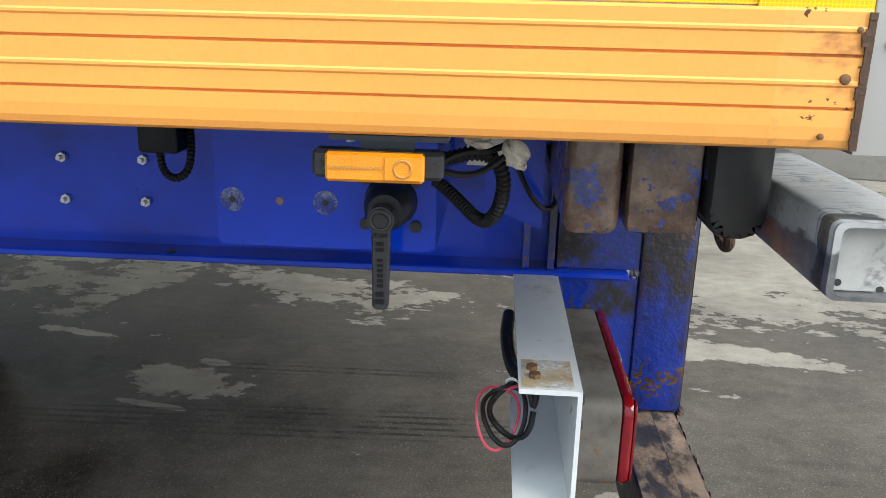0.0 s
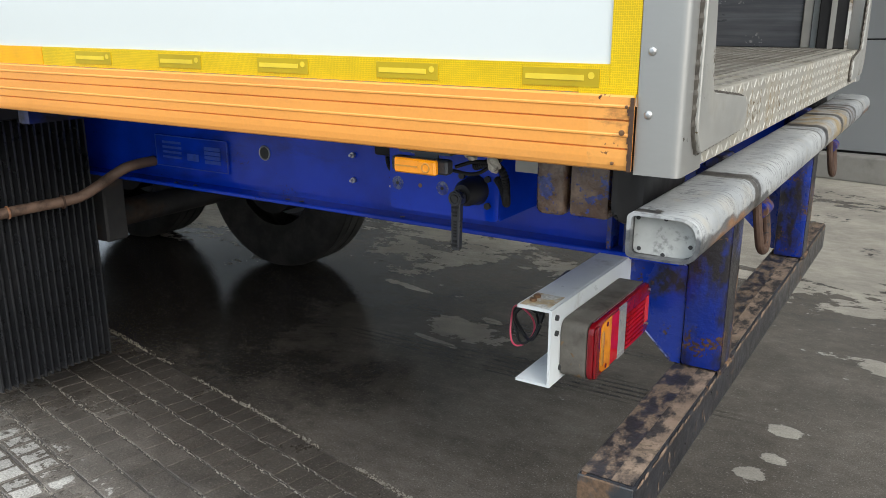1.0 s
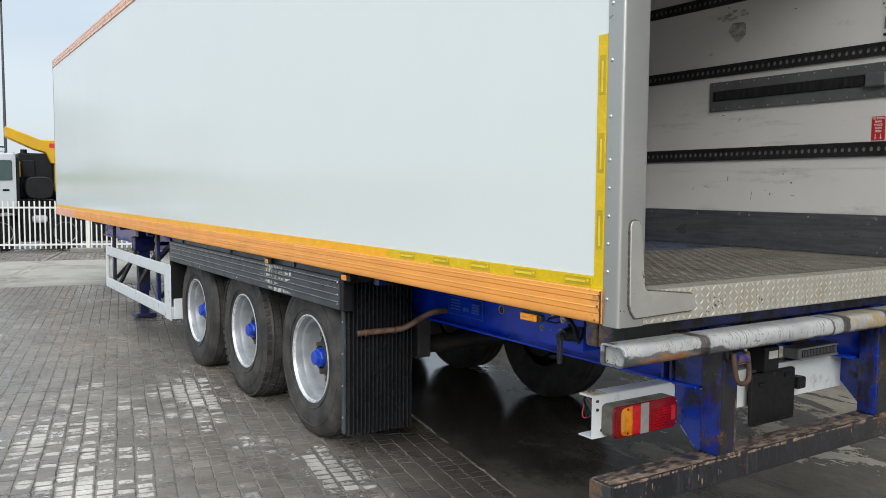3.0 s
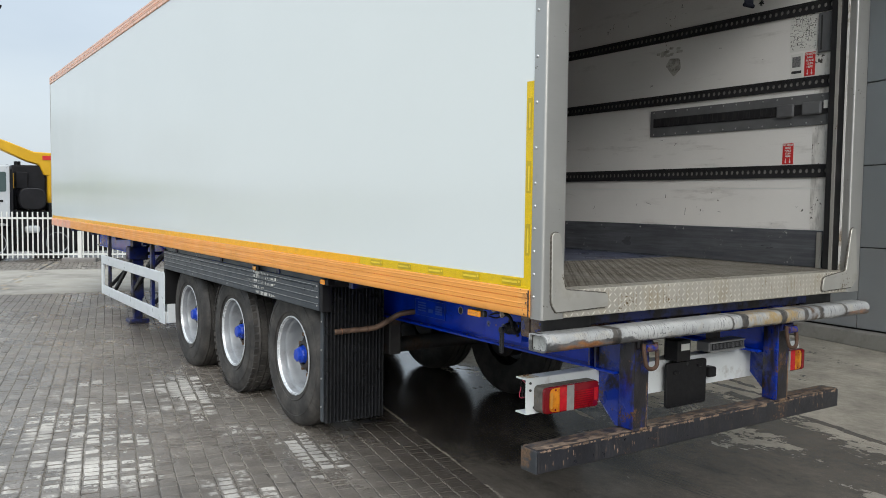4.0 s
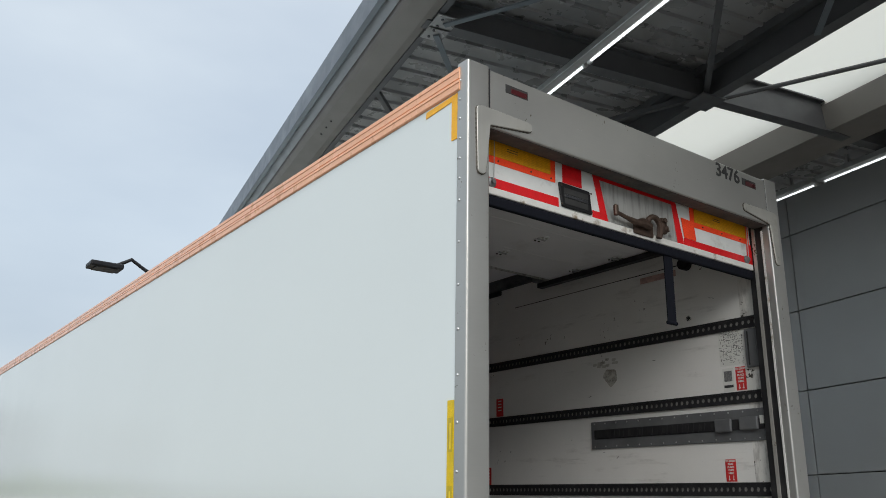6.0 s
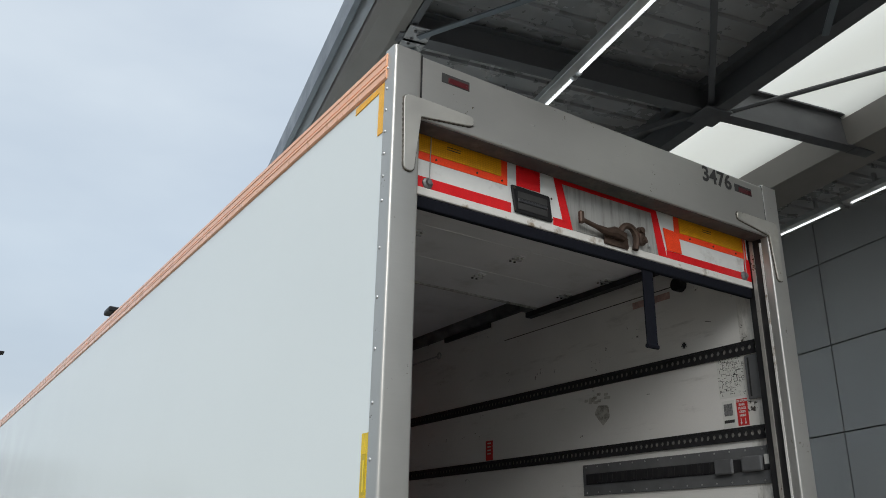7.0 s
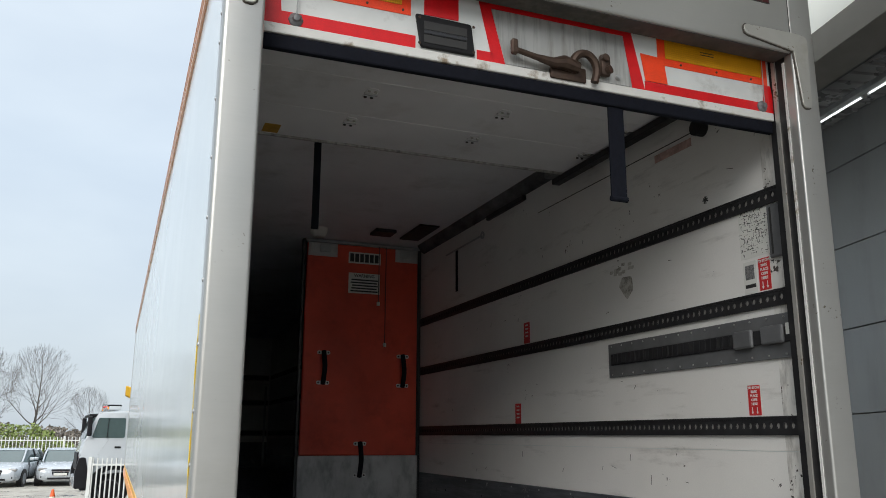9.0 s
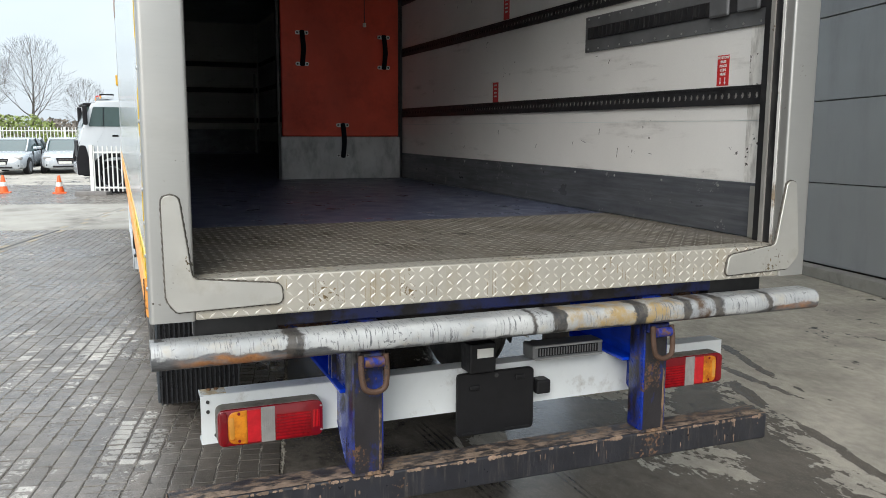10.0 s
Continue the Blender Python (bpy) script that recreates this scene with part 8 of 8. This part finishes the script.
def car(x, y, turn, label):
    """A parked car: lofted body, glazed cabin with pillars and roof, lamps, wheels."""
    c = thing("parked_car", label, "car", "cars parked along the fence", m=SETTLE @ pose(x, y, 0, 0, 0, turn) @ Matrix.Diagonal((0.94, 0.94, 0.92, 1)))
    secs = []
    for sx, hw, z0, z1 in ((2.16, 0.58, 0.30, 0.56), (2.10, 0.74, 0.22, 0.68), (1.92, 0.84, 0.20, 0.77), (1.55, 0.885, 0.19, 0.86), (0.95, 0.90, 0.19, 0.95),
                           (0.0, 0.905, 0.19, 0.98), (-1.3, 0.90, 0.19, 1.01), (-1.85, 0.86, 0.22, 1.02), (-2.06, 0.80, 0.28, 0.98), (-2.14, 0.66, 0.34, 0.84)):
        secs.append([(sx, u, (z0 + z1) / 2 + v) for u, v in oval(hw, (z1 - z0) / 2, 0.42)])
    part("body", loft(secs), CAR_SILVER, c, "pale silver painted body", smooth=True)
    levels = ((0.90, 1.12, -1.86, 0.80), (1.12, 0.80, -1.76, 0.745), (1.30, 0.50, -1.58, 0.69), (1.40, 0.30, -1.42, 0.64))
    cabin = [[((xf + xr) / 2 + u, v, z) for u, v in oval((xf - xr) / 2, hw, 0.34)] for z, xf, xr, hw in levels]
    part("cabin_glass", loft(cabin), CAR_GLASS, c, "dark tinted windows", smooth=True)
    roof = [[((xf + xr) / 2 + u, v, z) for u, v in oval((xf - xr) / 2, hw, 0.38)] for z, xf, xr, hw in ((1.385, 0.34, -1.46, 0.655), (1.42, 0.24, -1.40, 0.63), (1.455, 0.0, -1.15, 0.50), (1.465, -0.3, -0.9, 0.30))]
    part("roof", loft(roof), CAR_SILVER, c, smooth=True)
    for s in (-1, 1):
        part("pillar", pipe([(1.07, s * 0.70, 0.93), (0.72, s * 0.665, 1.16), (0.30, s * 0.60, 1.40)], 0.035, 8), CAR_SILVER, c)
        part("pillar", pipe([(-0.42, s * 0.80, 0.95), (-0.46, s * 0.74, 1.18), (-0.50, s * 0.645, 1.41)], 0.035, 8), MACHINE_BLACK, c)
        part("pillar", pipe([(-1.80, s * 0.72, 0.98), (-1.62, s * 0.69, 1.20), (-1.38, s * 0.60, 1.41)], 0.075, 8), CAR_SILVER, c)
        part("headlamp", box(1.86, 2.10, s * 0.50, s * 0.80, 0.60, 0.72, 0.04, 3), CLEAR_LENS, c, m=pose(0.0, 0, 0.0))
        part("fog_lamp", box(2.06, 2.13, s * 0.52, s * 0.70, 0.33, 0.41, 0.02, 2), MACHINE_BLACK, c)
        part("door_mirror", box(0.66, 0.80, s * 0.88, s * 1.05, 0.99, 1.11, 0.04, 3), CAR_SILVER, c)
        part("door_seam", box(-0.46, -0.448, s * 0.86, s * 0.912, 0.32, 0.94), MACHINE_BLACK, c)
        part("door_seam", box(0.80, 0.812, s * 0.86, s * 0.912, 0.32, 0.92), MACHINE_BLACK, c)
    part("grille", prism(rounded([(-0.34, 0.66), (0.34, 0.66), (0.26, 0.40), (-0.26, 0.40)], 0.04, 3), "x", 2.08, 2.185, 0.01, seg=1), MACHINE_BLACK, c)
    part("grille_bar", box(2.186, 2.192, -0.30, 0.30, 0.57, 0.585), CHROME, c)
    part("bumper_inlet", box(2.10, 2.172, -0.46, 0.46, 0.27, 0.345, 0.015, 2), MACHINE_BLACK, c)
    part("plate_bar", box(2.192, 2.200, -0.24, 0.24, 0.42, 0.52), PAPER, c)
    for wx in (1.36, -1.32):
        for s in (-1, 1):
            part("wheel_arch", rod((wx, s * 0.74, 0.33), (wx, s * 0.906, 0.33), 0.36, 24), MACHINE_BLACK, c)
            w = part("wheel", rod((wx, s * 0.70, 0.315), (wx, s * 0.915, 0.315), 0.315, 24), TYRE, c)
            part("rim", rod((wx, s * 0.90, 0.315), (wx, s * 0.922, 0.315), 0.215, 16), RIM, w)
    return c


car(-33.2, -3.80, -10, "pale silver hatchback parked nose towards the trailer")
car(-33.6, -2.05, 2, "pale silver estate car parked beside the truck")
car(-35.5, -7.4, -14, "pale silver car parked along the fence")


# white crane truck behind the fence: cab, engine and tank, yellow crane arm
lorry = thing("crane_truck", "white truck with a yellow crane arm behind its cab", "truck", m=pose(2.1, -2.1, 1.65) @ Matrix.Scale(0.935, 4) @ pose(-2.1, 2.1, -1.65) @ SETTLE @ pose(-23.40, 0.20, 0))
SIDE_ON = pose(0, 0, 0.03, 0, 0, -85) @ Matrix.Diagonal((1, 1, 0.905, 1))
ARM = pose(0.35, 0.25, 0.247) @ Matrix.Scale(0.854, 4)
cab_bm = prism(rounded([(0.06, 0.92), (1.18, 0.80), (1.27, 1.45), (1.17, 1.84), (0.93, 2.56), (0.84, 2.70), (0.06, 2.74)], 0.06, 3), "y", -1.20, 1.20, 0.05, seg=2)
cab = part("cab", cab_bm, CAR_WHITE, lorry, "white cab", smooth=True, m=SIDE_ON)
part("windscreen", prism([(1.13, 1.90), (0.95, 2.52), (0.91, 2.52), (1.09, 1.90)], "y", -1.06, 1.06), CAR_GLASS, cab, m=pose(0.045, 0, 0))
for s in (-1, 1):
    part("side_window", prism(rounded([(0.16, 1.93), (1.00, 1.93), (0.86, 2.52), (0.16, 2.52)], 0.05, 3), "y", s * 1.185, s * 1.212), CAR_GLASS, cab)
    part("mirror", box(1.02, 1.14, s * 1.27, s * 1.36, 1.98, 2.56, 0.03, 2), MACHINE_BLACK, cab)
    part("mirror_arm", rod((1.06, s * 1.17, 2.52), (1.08, s * 1.30, 2.56), 0.02, 8), MACHINE_BLACK, cab)
    part("corner_panel", prism(rounded([(0.98, 0.46), (1.33, 0.46), (1.34, 0.95), (1.26, 1.36), (1.10, 1.36), (1.02, 0.95)], 0.05, 3), "y", s * 0.95, s * 1.216, 0.01, seg=1), MACHINE_BLACK, cab, "black corner panel with lamp")
    part("window_pillar", beam((0.62, s * 1.214, 1.93), (0.60, s * 1.214, 2.52), 0.05, 0.012), MACHINE_BLACK, cab)
    part("wheel_arch", prism([(0.35 + r * math.cos(math.pi * k / 12), 0.50 + r * math.sin(math.pi * k / 12)) for r, ks in ((0.66, range(13)), (0.50, range(12, -1, -1))) for k in ks], "y", s * 1.14, s * 1.225), MACHINE_BLACK, cab)
    part("door_step", box(0.72, 1.20, s * 1.05, s * 1.20, 0.42, 0.86, 0.03, 1), MACHINE_BLACK, cab)
    part("headlamp", box(1.20, 1.29, s * 0.70, s * 1.14, 0.95, 1.22, 0.03, 1), CLEAR_LENS, cab)
    part("door_handle", box(0.24, 0.40, s * 1.20, s * 1.215, 1.62, 1.68, 0.006, 1), MACHINE_BLACK, cab)
part("sun_visor", box(0.86, 1.10, -1.12, 1.12, 2.56, 2.64, 0.02, 1), MACHINE_BLACK, cab)
part("cab_back", box(-0.03, 0.058, -1.12, 1.12, 0.95, 2.62, 0.02, 1), MACHINE_BLACK, cab, "black rear wall of the cab")
part("grille", box(1.24, 1.30, -0.75, 0.75, 1.0, 1.50, 0.02, 1), MACHINE_BLACK, cab)
part("bumper", box(1.02, 1.34, -0.94, 0.94, 0.45, 0.82, 0.05, 2), CAR_WHITE, cab)
beacon = part("roof_bar", box(0.30, 0.62, -1.08, 1.08, 2.765, 2.875, 0.02, 2), CAR_WHITE, cab, "white roof light bar")
for s in (-1, 1):
    part("roof_bar_end", box(0.28, 0.64, s * 0.62, s * 0.95, 2.876, 2.93, 0.015, 1), RED_STICKER if s < 0 else MACHINE_BLACK, beacon)
for s in (-0.9, -0.3, 0.3, 0.9):
    part("roof_lamp", box(0.625, 0.66, s - 0.16, s + 0.16, 2.78, 2.86, 0.01, 1), AMBER_LENS if abs(s) > 0.5 else CLEAR_LENS, beacon)
for y in (-0.35, 1.22, 4.2):
    for sx in (-1.0, 0.86):
        w = part("wheel", rod((sx - 0.17, y, 0.37), (sx + 0.17, y, 0.37), 0.49, 28), MACHINE_BLACK, lorry)
        part("rim", lathe([(0.30, 0.185), (0.28, 0.172), (0.24, 0.10), (0.10, 0.08), (0.09, 0.15), (0.0, 0.155)], 20, "x"), RIM, w, smooth=True, m=pose(sx, y, 0.37))
part("chassis", box(-0.45, 0.45, -0.9, 6.0, 0.62, 0.90, 0.02, 1), MACHINE_BLACK, lorry)
part("crane_arm", prism([(-0.45, 3.51), (-0.2, 3.42), (0.55, 3.12), (1.25, 3.10), (1.25, 2.35), (0.85, 2.35), (0.70, 2.70), (0.35, 2.80), (-0.45, 3.17)], "x", -0.22, 0.22, 0.03, seg=1), YELLOW_PAINT, lorry, "yellow steel crane arm", m=ARM)
part("arm_foot", box(-0.3, 0.2, 0.95, 1.6, 0.7, 2.50, 0.04, 1), YELLOW_PAINT, lorry, m=ARM)
part("arm_badge", box(0.23, 0.235, 0.80, 1.15, 2.86, 3.0), RED_STICKER, lorry, m=ARM)
part("engine", box(-0.7, 0.1, -0.10, 0.92, 1.2, 2.68, 0.06, 2), MACHINE_BLACK, lorry, m=ARM)
part("engine_guard", box(-0.2, 0.24, 0.0, 0.35, 1.9, 2.45, 0.02, 1), MACHINE_BLACK, lorry, m=ARM)
part("engine_top", rod((-0.2, 0.10, 2.62), (-0.2, 0.10, 2.80), 0.10, 14), MACHINE_BLACK, lorry, m=ARM)
part("tank", prism(rounded([(0.02, 1.22), (0.80, 1.22), (0.80, 1.92), (0.02, 1.92)], 0.28, 4), "x", 0.0, 0.9, 0.03, seg=1), MACHINE_BLACK, lorry, "black plastic tank", smooth=True, m=ARM)
part("cab_guard", box(-0.9, 0.52, -0.16, -0.08, 1.9, 2.40, 0.02, 1), YELLOW_PAINT, lorry, m=ARM)
part("fender", box(0.2, 0.7, 2.3, 3.3, 0.45, 0.75, 0.08, 2), CAR_WHITE, lorry, m=ARM)
part("fender", box(0.2, 0.7, 0.2, 0.65, 0.45, 0.70, 0.08, 2), CAR_WHITE, lorry, m=ARM)
part("tool_box", box(-0.2, 0.55, 0.9, 6.0, -0.18, 1.45, 0.03, 1), MACHINE_BLACK, lorry, m=ARM)
part("chassis_skirt", box(-0.5, 0.50, -0.12, 0.88, -0.15, 1.19, 0.03, 1), MACHINE_BLACK, lorry, m=ARM)
part("bed", box(-1.6, 0.2, 2.0, 6.2, 0.98, 1.25, 0.02, 1), MACHINE_BLACK, lorry, m=ARM)
part("counterweight", box(-1.2, 0.3, 2.2, 4.4, 1.26, 2.2, 0.05, 1), YELLOW_PAINT, lorry, m=ARM)


def yard_lamp(x, y, h, heads, label):
    p = thing("yard_lamp", label, "lamp post", "lamps over the yard", m=SETTLE @ pose(x, y, 0))
    part("post", rod((0, 0, 0), (0, 0, h), 0.09, 12, r2=0.045), POLE, p, smooth=True)
    for dy, dx, drop in heads:
        part("arm", pipe([(0, 0, h - 0.25), (dx * 0.55, dy * 0.55, h + 0.10), (dx * 0.72, dy * 0.72, h + 0.30), (dx * 0.86, dy * 0.86, h + 0.12)], 0.045, 8), MACHINE_BLACK, p)
        hd = part("lamp_head", box(dx - 0.26, dx + 0.26, dy - 0.36, dy + 0.36, h + 0.02 - drop, h + 0.14 - drop, 0.03, 2), MACHINE_BLACK, p)
        part("lamp_glass", box(dx - 0.20, dx + 0.20, dy - 0.24, dy + 0.24, h - drop, h + 0.018 - drop), AXLE, hd)
    return p


yard_lamp(-16.3, 4.3, 6.75, [(-2.02, 0.0, 0.05)], "dark lamp post with one flood lamp on a long arm")
yard_lamp(-45.6, 2.05, 11.2, [(0.0, 0.3, -0.05), (-0.35, 0.0, -0.05)], "slim lamp post with twin flood lamps")


# ------------------------------------------------- bare trees, hedge, far scrub
def bare_tree(x, y, h, spread, seed, name_label):
    rnd = random.Random(seed)
    t = thing("bare_tree", name_label, "tree", "bare trees behind the fence", m=SETTLE @ pose(x, y, 0))
    verts, faces = [], []

    def limb(p, q, r0, r1, seg):
        d = (q - p).normalized()
        u = d.orthogonal().normalized()
        v = d.cross(u)
        o = len(verts)
        for c, r in ((p, r0), (q, r1)):
            for k in range(seg):
                a = 2 * math.pi * k / seg
                verts.append(tuple(c + r * (math.cos(a) * u + math.sin(a) * v)))
        for k in range(seg):
            faces.append((o + k, o + (k + 1) % seg, o + seg + (k + 1) % seg, o + seg + k))

    mid, rx, rz = h * 0.60, h * spread * 0.5, h * 0.41

    def branch(p, d, r, depth):
        """One shoot that curves upwards inside a domed crown, with smaller shoots on both sides."""
        step = h * (0.044, 0.038, 0.030, 0.024)[depth]
        for i in range((10, 8, 6, 5)[depth]):
            d = (d + Vector((rnd.uniform(-1, 1), rnd.uniform(-1, 1), rnd.uniform(-0.8, 1.1))) * 0.12 + Vector((0, 0, 0.03))).normalized()
            q = p + d * step * rnd.uniform(0.8, 1.2)
            r2 = max(r * 0.84, 0.0045)
            limb(p, q, r, r2, (6, 4, 3, 3)[depth])
            p, r = q, r2
            if (p.x / rx) ** 2 + (p.y / rx) ** 2 + ((p.z - mid) / rz) ** 2 > rnd.uniform(0.85, 1.1):
                return
            if depth < 3 and i > 0:
                if rnd.random() < (0.95, 0.72, 0.55)[depth]:
                    out = d.cross(Vector((rnd.uniform(-1, 1), rnd.uniform(-1, 1), rnd.uniform(-1, 1)))).normalized()
                    branch(p, (d + out * rnd.uniform(0.55, 0.95)).normalized(), r * 0.58, depth + 1)

    # a leader with limbs fanning out all round into a dome
    lean = Vector((rnd.uniform(-0.03, 0.03), rnd.uniform(-0.03, 0.03), 1)).normalized()
    tip, r = Vector((0, 0, h * 0.20)), h * 0.021
    for i in range(13):
        u = i / 12
        q = tip + (lean + Vector((rnd.uniform(-0.10, 0.10), rnd.uniform(-0.10, 0.10), 0))) * h * 0.037
        limb(tip, q, r, r * 0.86, 8)
        tip, r = q, r * 0.86
        a = 2.4 * i + rnd.uniform(-0.4, 0.4)
        branch(tip, Vector((math.cos(a), math.sin(a), 0.45 + 1.1 * u)).normalized(), r * 0.55, 0)
    branch(tip, lean, r, 0)
    me = bpy.data.meshes.new("crown")
    me.from_pydata(verts, [], faces)
    me.materials.append(BARK)
    ob = new("crown", me)
    ob.parent = t
    part("trunk", rod((0, 0, 0), (0, 0, h * 0.21), h * 0.027, 10, r2=h * 0.021), BARK, t, smooth=True)
    return t


bare_tree(-62, -5.5, 7.9, 0.74, 5, "bare broad-crowned tree without leaves")
bare_tree(-60, -8.6, 7.6, 0.60, 11, "bare tree without leaves at the yard edge")
bare_tree(-66, -2.2, 5.4, 0.60, 21, "small bare tree behind the truck")
bare_tree(-70, -18.5, 8.0, 0.66, 31, "bare tree far behind the fence")


def thicket(name, label, x0, x1, y0, y1, h, count, size, material, seed, kind="stuff"):
    """Many small leaf clumps with an uneven top."""
    rnd = random.Random(seed)
    verts, faces = [], []
    for _ in range(count):
        y = rnd.uniform(y0, y1)
        top = h * (0.56 + 0.62 * noise.noise((y * 0.28, seed * 3.1, 0)) + 0.16 * noise.noise((y * 1.3, seed, 2)))
        c = Vector((rnd.uniform(x0, x1), y, max(0.05, top * rnd.random() ** 0.7)))
        u = Vector((rnd.uniform(-1, 1), rnd.uniform(-1, 1), rnd.uniform(-1, 1))).normalized()
        v = u.orthogonal().normalized()
        w = u.cross(v)
        s = size * rnd.uniform(0.5, 1.3)
        o = len(verts)
        for a, b in ((-1, -0.4), (0.1, -0.55), (1, 0.1), (0.2, 0.6), (-0.7, 0.45)):
            verts.append(tuple(c + (v * a + w * b) * s))
        faces.append(tuple(range(o, o + 5)))
    me = bpy.data.meshes.new(name)
    me.from_pydata(verts, [], faces)
    me.materials.append(material)
    ob = new(name, me)
    ob.matrix_basis = SETTLE
    return tagged(ob, label, "hedge", kind=kind)


thicket("hedge", "fresh green spring hedge behind the white fence", -58, -52, -30, 3.0, 3.1, 15000, 0.10, LEAF, 4)
thicket("scrub", "brown leafless scrub along the far edge", -76, -70, -48, 12, 3.6, 12000, 0.14, SCRUB, 9)
thicket("far_woods", "hazy brown woods in the distance", -150, -120, -120, 60, 4.6, 22000, 0.32, SCRUB, 13)

# ---------------------------------------------------------------- paving, stone by stone
ST_L, ST_W = 0.076, 0.104                     # along the course, across it
pavement = thing("pavement", "damp grey concrete setts in straight courses, drying in patches", "pavement", kind="structure", m=SETTLE @ SKEW)
part("joint_bed", box(-24.0, 10.0, -9.0, 0.272, 0.0, 0.0088), JOINT_SAND, pavement)
hx, hy = (ST_L - 0.0012) / 2, (ST_W - 0.0080) / 2
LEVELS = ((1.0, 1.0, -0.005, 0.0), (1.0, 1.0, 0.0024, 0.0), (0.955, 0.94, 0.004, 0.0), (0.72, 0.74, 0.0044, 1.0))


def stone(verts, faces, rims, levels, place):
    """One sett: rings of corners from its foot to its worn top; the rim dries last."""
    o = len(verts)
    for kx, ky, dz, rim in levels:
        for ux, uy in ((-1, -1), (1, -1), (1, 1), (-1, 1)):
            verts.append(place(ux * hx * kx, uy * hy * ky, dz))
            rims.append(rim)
    for lv in range(len(levels) - 1):
        for k in range(4):
            faces.append((o + 4 * lv + k, o + 4 * lv + (k + 1) % 4, o + 4 * lv + 4 + (k + 1) % 4, o + 4 * lv + 4 + k))
    t = o + 4 * (len(levels) - 1)
    faces.append((t, t + 1, t + 2, t + 3))


def stone_mesh(name, verts, faces, rims):
    me = bpy.data.meshes.new(name)
    me.from_pydata(verts, [], faces)
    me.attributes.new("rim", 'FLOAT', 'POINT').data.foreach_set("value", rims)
    me.materials.append(PAVERS)
    return me


v0, f0, r0 = [], [], []
stone(v0, f0, r0, LEVELS, lambda px, py, dz: (px, py, dz))
sett_me = stone_mesh("sett", v0, f0, r0)
NEAR = (-2.75, -1.25, -1.35, 0.16)            # the stretch laid as single stones
verts, faces, rims = [], [], []
rnd = random.Random(7)
single = 0
y = 0.272 - ST_W / 2
while y > -9.0:
    x = -24.0 + rnd.random() * ST_L
    while x < 9.95:
        if not (-17.2 < x < -12.2 and -9.0 < y < 1.2):
            z = 0.0075 + rnd.uniform(-0.0014, 0.0016)
            tx, ty = rnd.gauss(0, 0.024), rnd.gauss(0, 0.014)
            yaw = rnd.gauss(0, 0.03)
            wy = y + 0.007 * noise.noise((x * 1.3, y * 2.0, 6.0)) + rnd.gauss(0, 0.0012)
            fx = rnd.uniform(0.955, 1.0)
            if NEAR[0] < x < NEAR[1] and NEAR[2] < y < NEAR[3] and single < 290:
                b = new("sett", sett_me)
                b.parent = pavement
                b.matrix_basis = Matrix.Translation((x, wy, z)) @ Euler((ty, tx, yaw)).to_matrix().to_4x4()
                single += 1
            else:
                c, s = math.cos(yaw), math.sin(yaw)
                stone(verts, faces, rims, LEVELS if -11 < x < 4 and y > -6 else (LEVELS[0], LEVELS[2]),
                      lambda px, py, dz: (x + px * fx * c - py * s, wy + px * fx * s + py * c, z + dz + tx * px + ty * py))
        x += ST_L
    y -= ST_W
pave_me = stone_mesh("sett_field", verts, faces, rims)
field = new("sett_field", pave_me)
field.parent = pavement
tagged(field, kind="stuff")

# grit washed into the course joints and scattered thinly over the stones
washed = []
y = 0.272 - ST_W
while y > -4.2:
    x = -8.0
    while x < 2.6:
        heap = noise.noise((x * 1.1, y * 3.7, 4.0))
        if heap > -0.25 and rnd.random() < 0.80:
            washed.append((x, y + 0.007 * noise.noise((x * 14, y * 5, 1.0)) + rnd.gauss(0, 0.0035), 0.0090, rnd.uniform(0.0012, 0.0036) * (1.0 + 0.7 * max(0.0, heap))))
        x += 0.0080
    y -= ST_W
for i in range(26000):
    x, y = rnd.uniform(-4.0, 2.4), rnd.uniform(-2.6, 0.27)
    if noise.noise((x * 0.9, y * 0.9, 8.0)) > -0.1:
        washed.append((x, y, 0.0100, rnd.uniform(0.0008, 0.0021)))
for i in range(1300):
    x, y = rnd.uniform(-3.2, 1.8), 0.30 + abs(rnd.gauss(0, 0.55))
    washed.append((x, y, -0.002, rnd.uniform(0.0008, 0.0020)))
g_me = crumbs(washed)
g_me.materials.append(mat("pale_grit", (0.205, 0.19, 0.16), 0.9, vary=0.35, scale=9, fine=0.2, fine_scale=300))
g_ob = new("washed_grit", g_me)
g_ob.matrix_basis = SETTLE @ SKEW
tagged(g_ob, "pale grit washed into the joints of the paving", "grit", kind="stuff")

DRAIN_STONE = mat("grey_channel_stone", (0.185, 0.172, 0.15), 0.6, vary=0.25, scale=5, bump=0.1)
WARM_STONE = mat("warm_stone", (0.28, 0.235, 0.17), 0.75, vary=0.15, scale=6, bump=0.1)
# shallow drain channel across the yard, edged with pale stones
drain = thing("drain_channel", "narrow drain channel edged with pale worn stones", "drain", kind="structure", m=pose(-10.9, -1.71, YARD_Z, 0, 0, -16.1))
part("channel_slot", box(-10, 6, -0.022, 0.022, 0.0, 0.0150), MACHINE_BLACK, drain)
for i in range(52):
    for s in (-1, 1):
        part("edge_stone", box(-10 + 0.31 * i + 0.005, -9.695 + 0.31 * i, 0.026 if s > 0 else -0.125, 0.125 if s > 0 else -0.026, 0.0, 0.0155 + 0.002 * rnd.random(), 0.004, 1), DRAIN_STONE if (i * 7 + s) % 4 else WARM_STONE, drain)
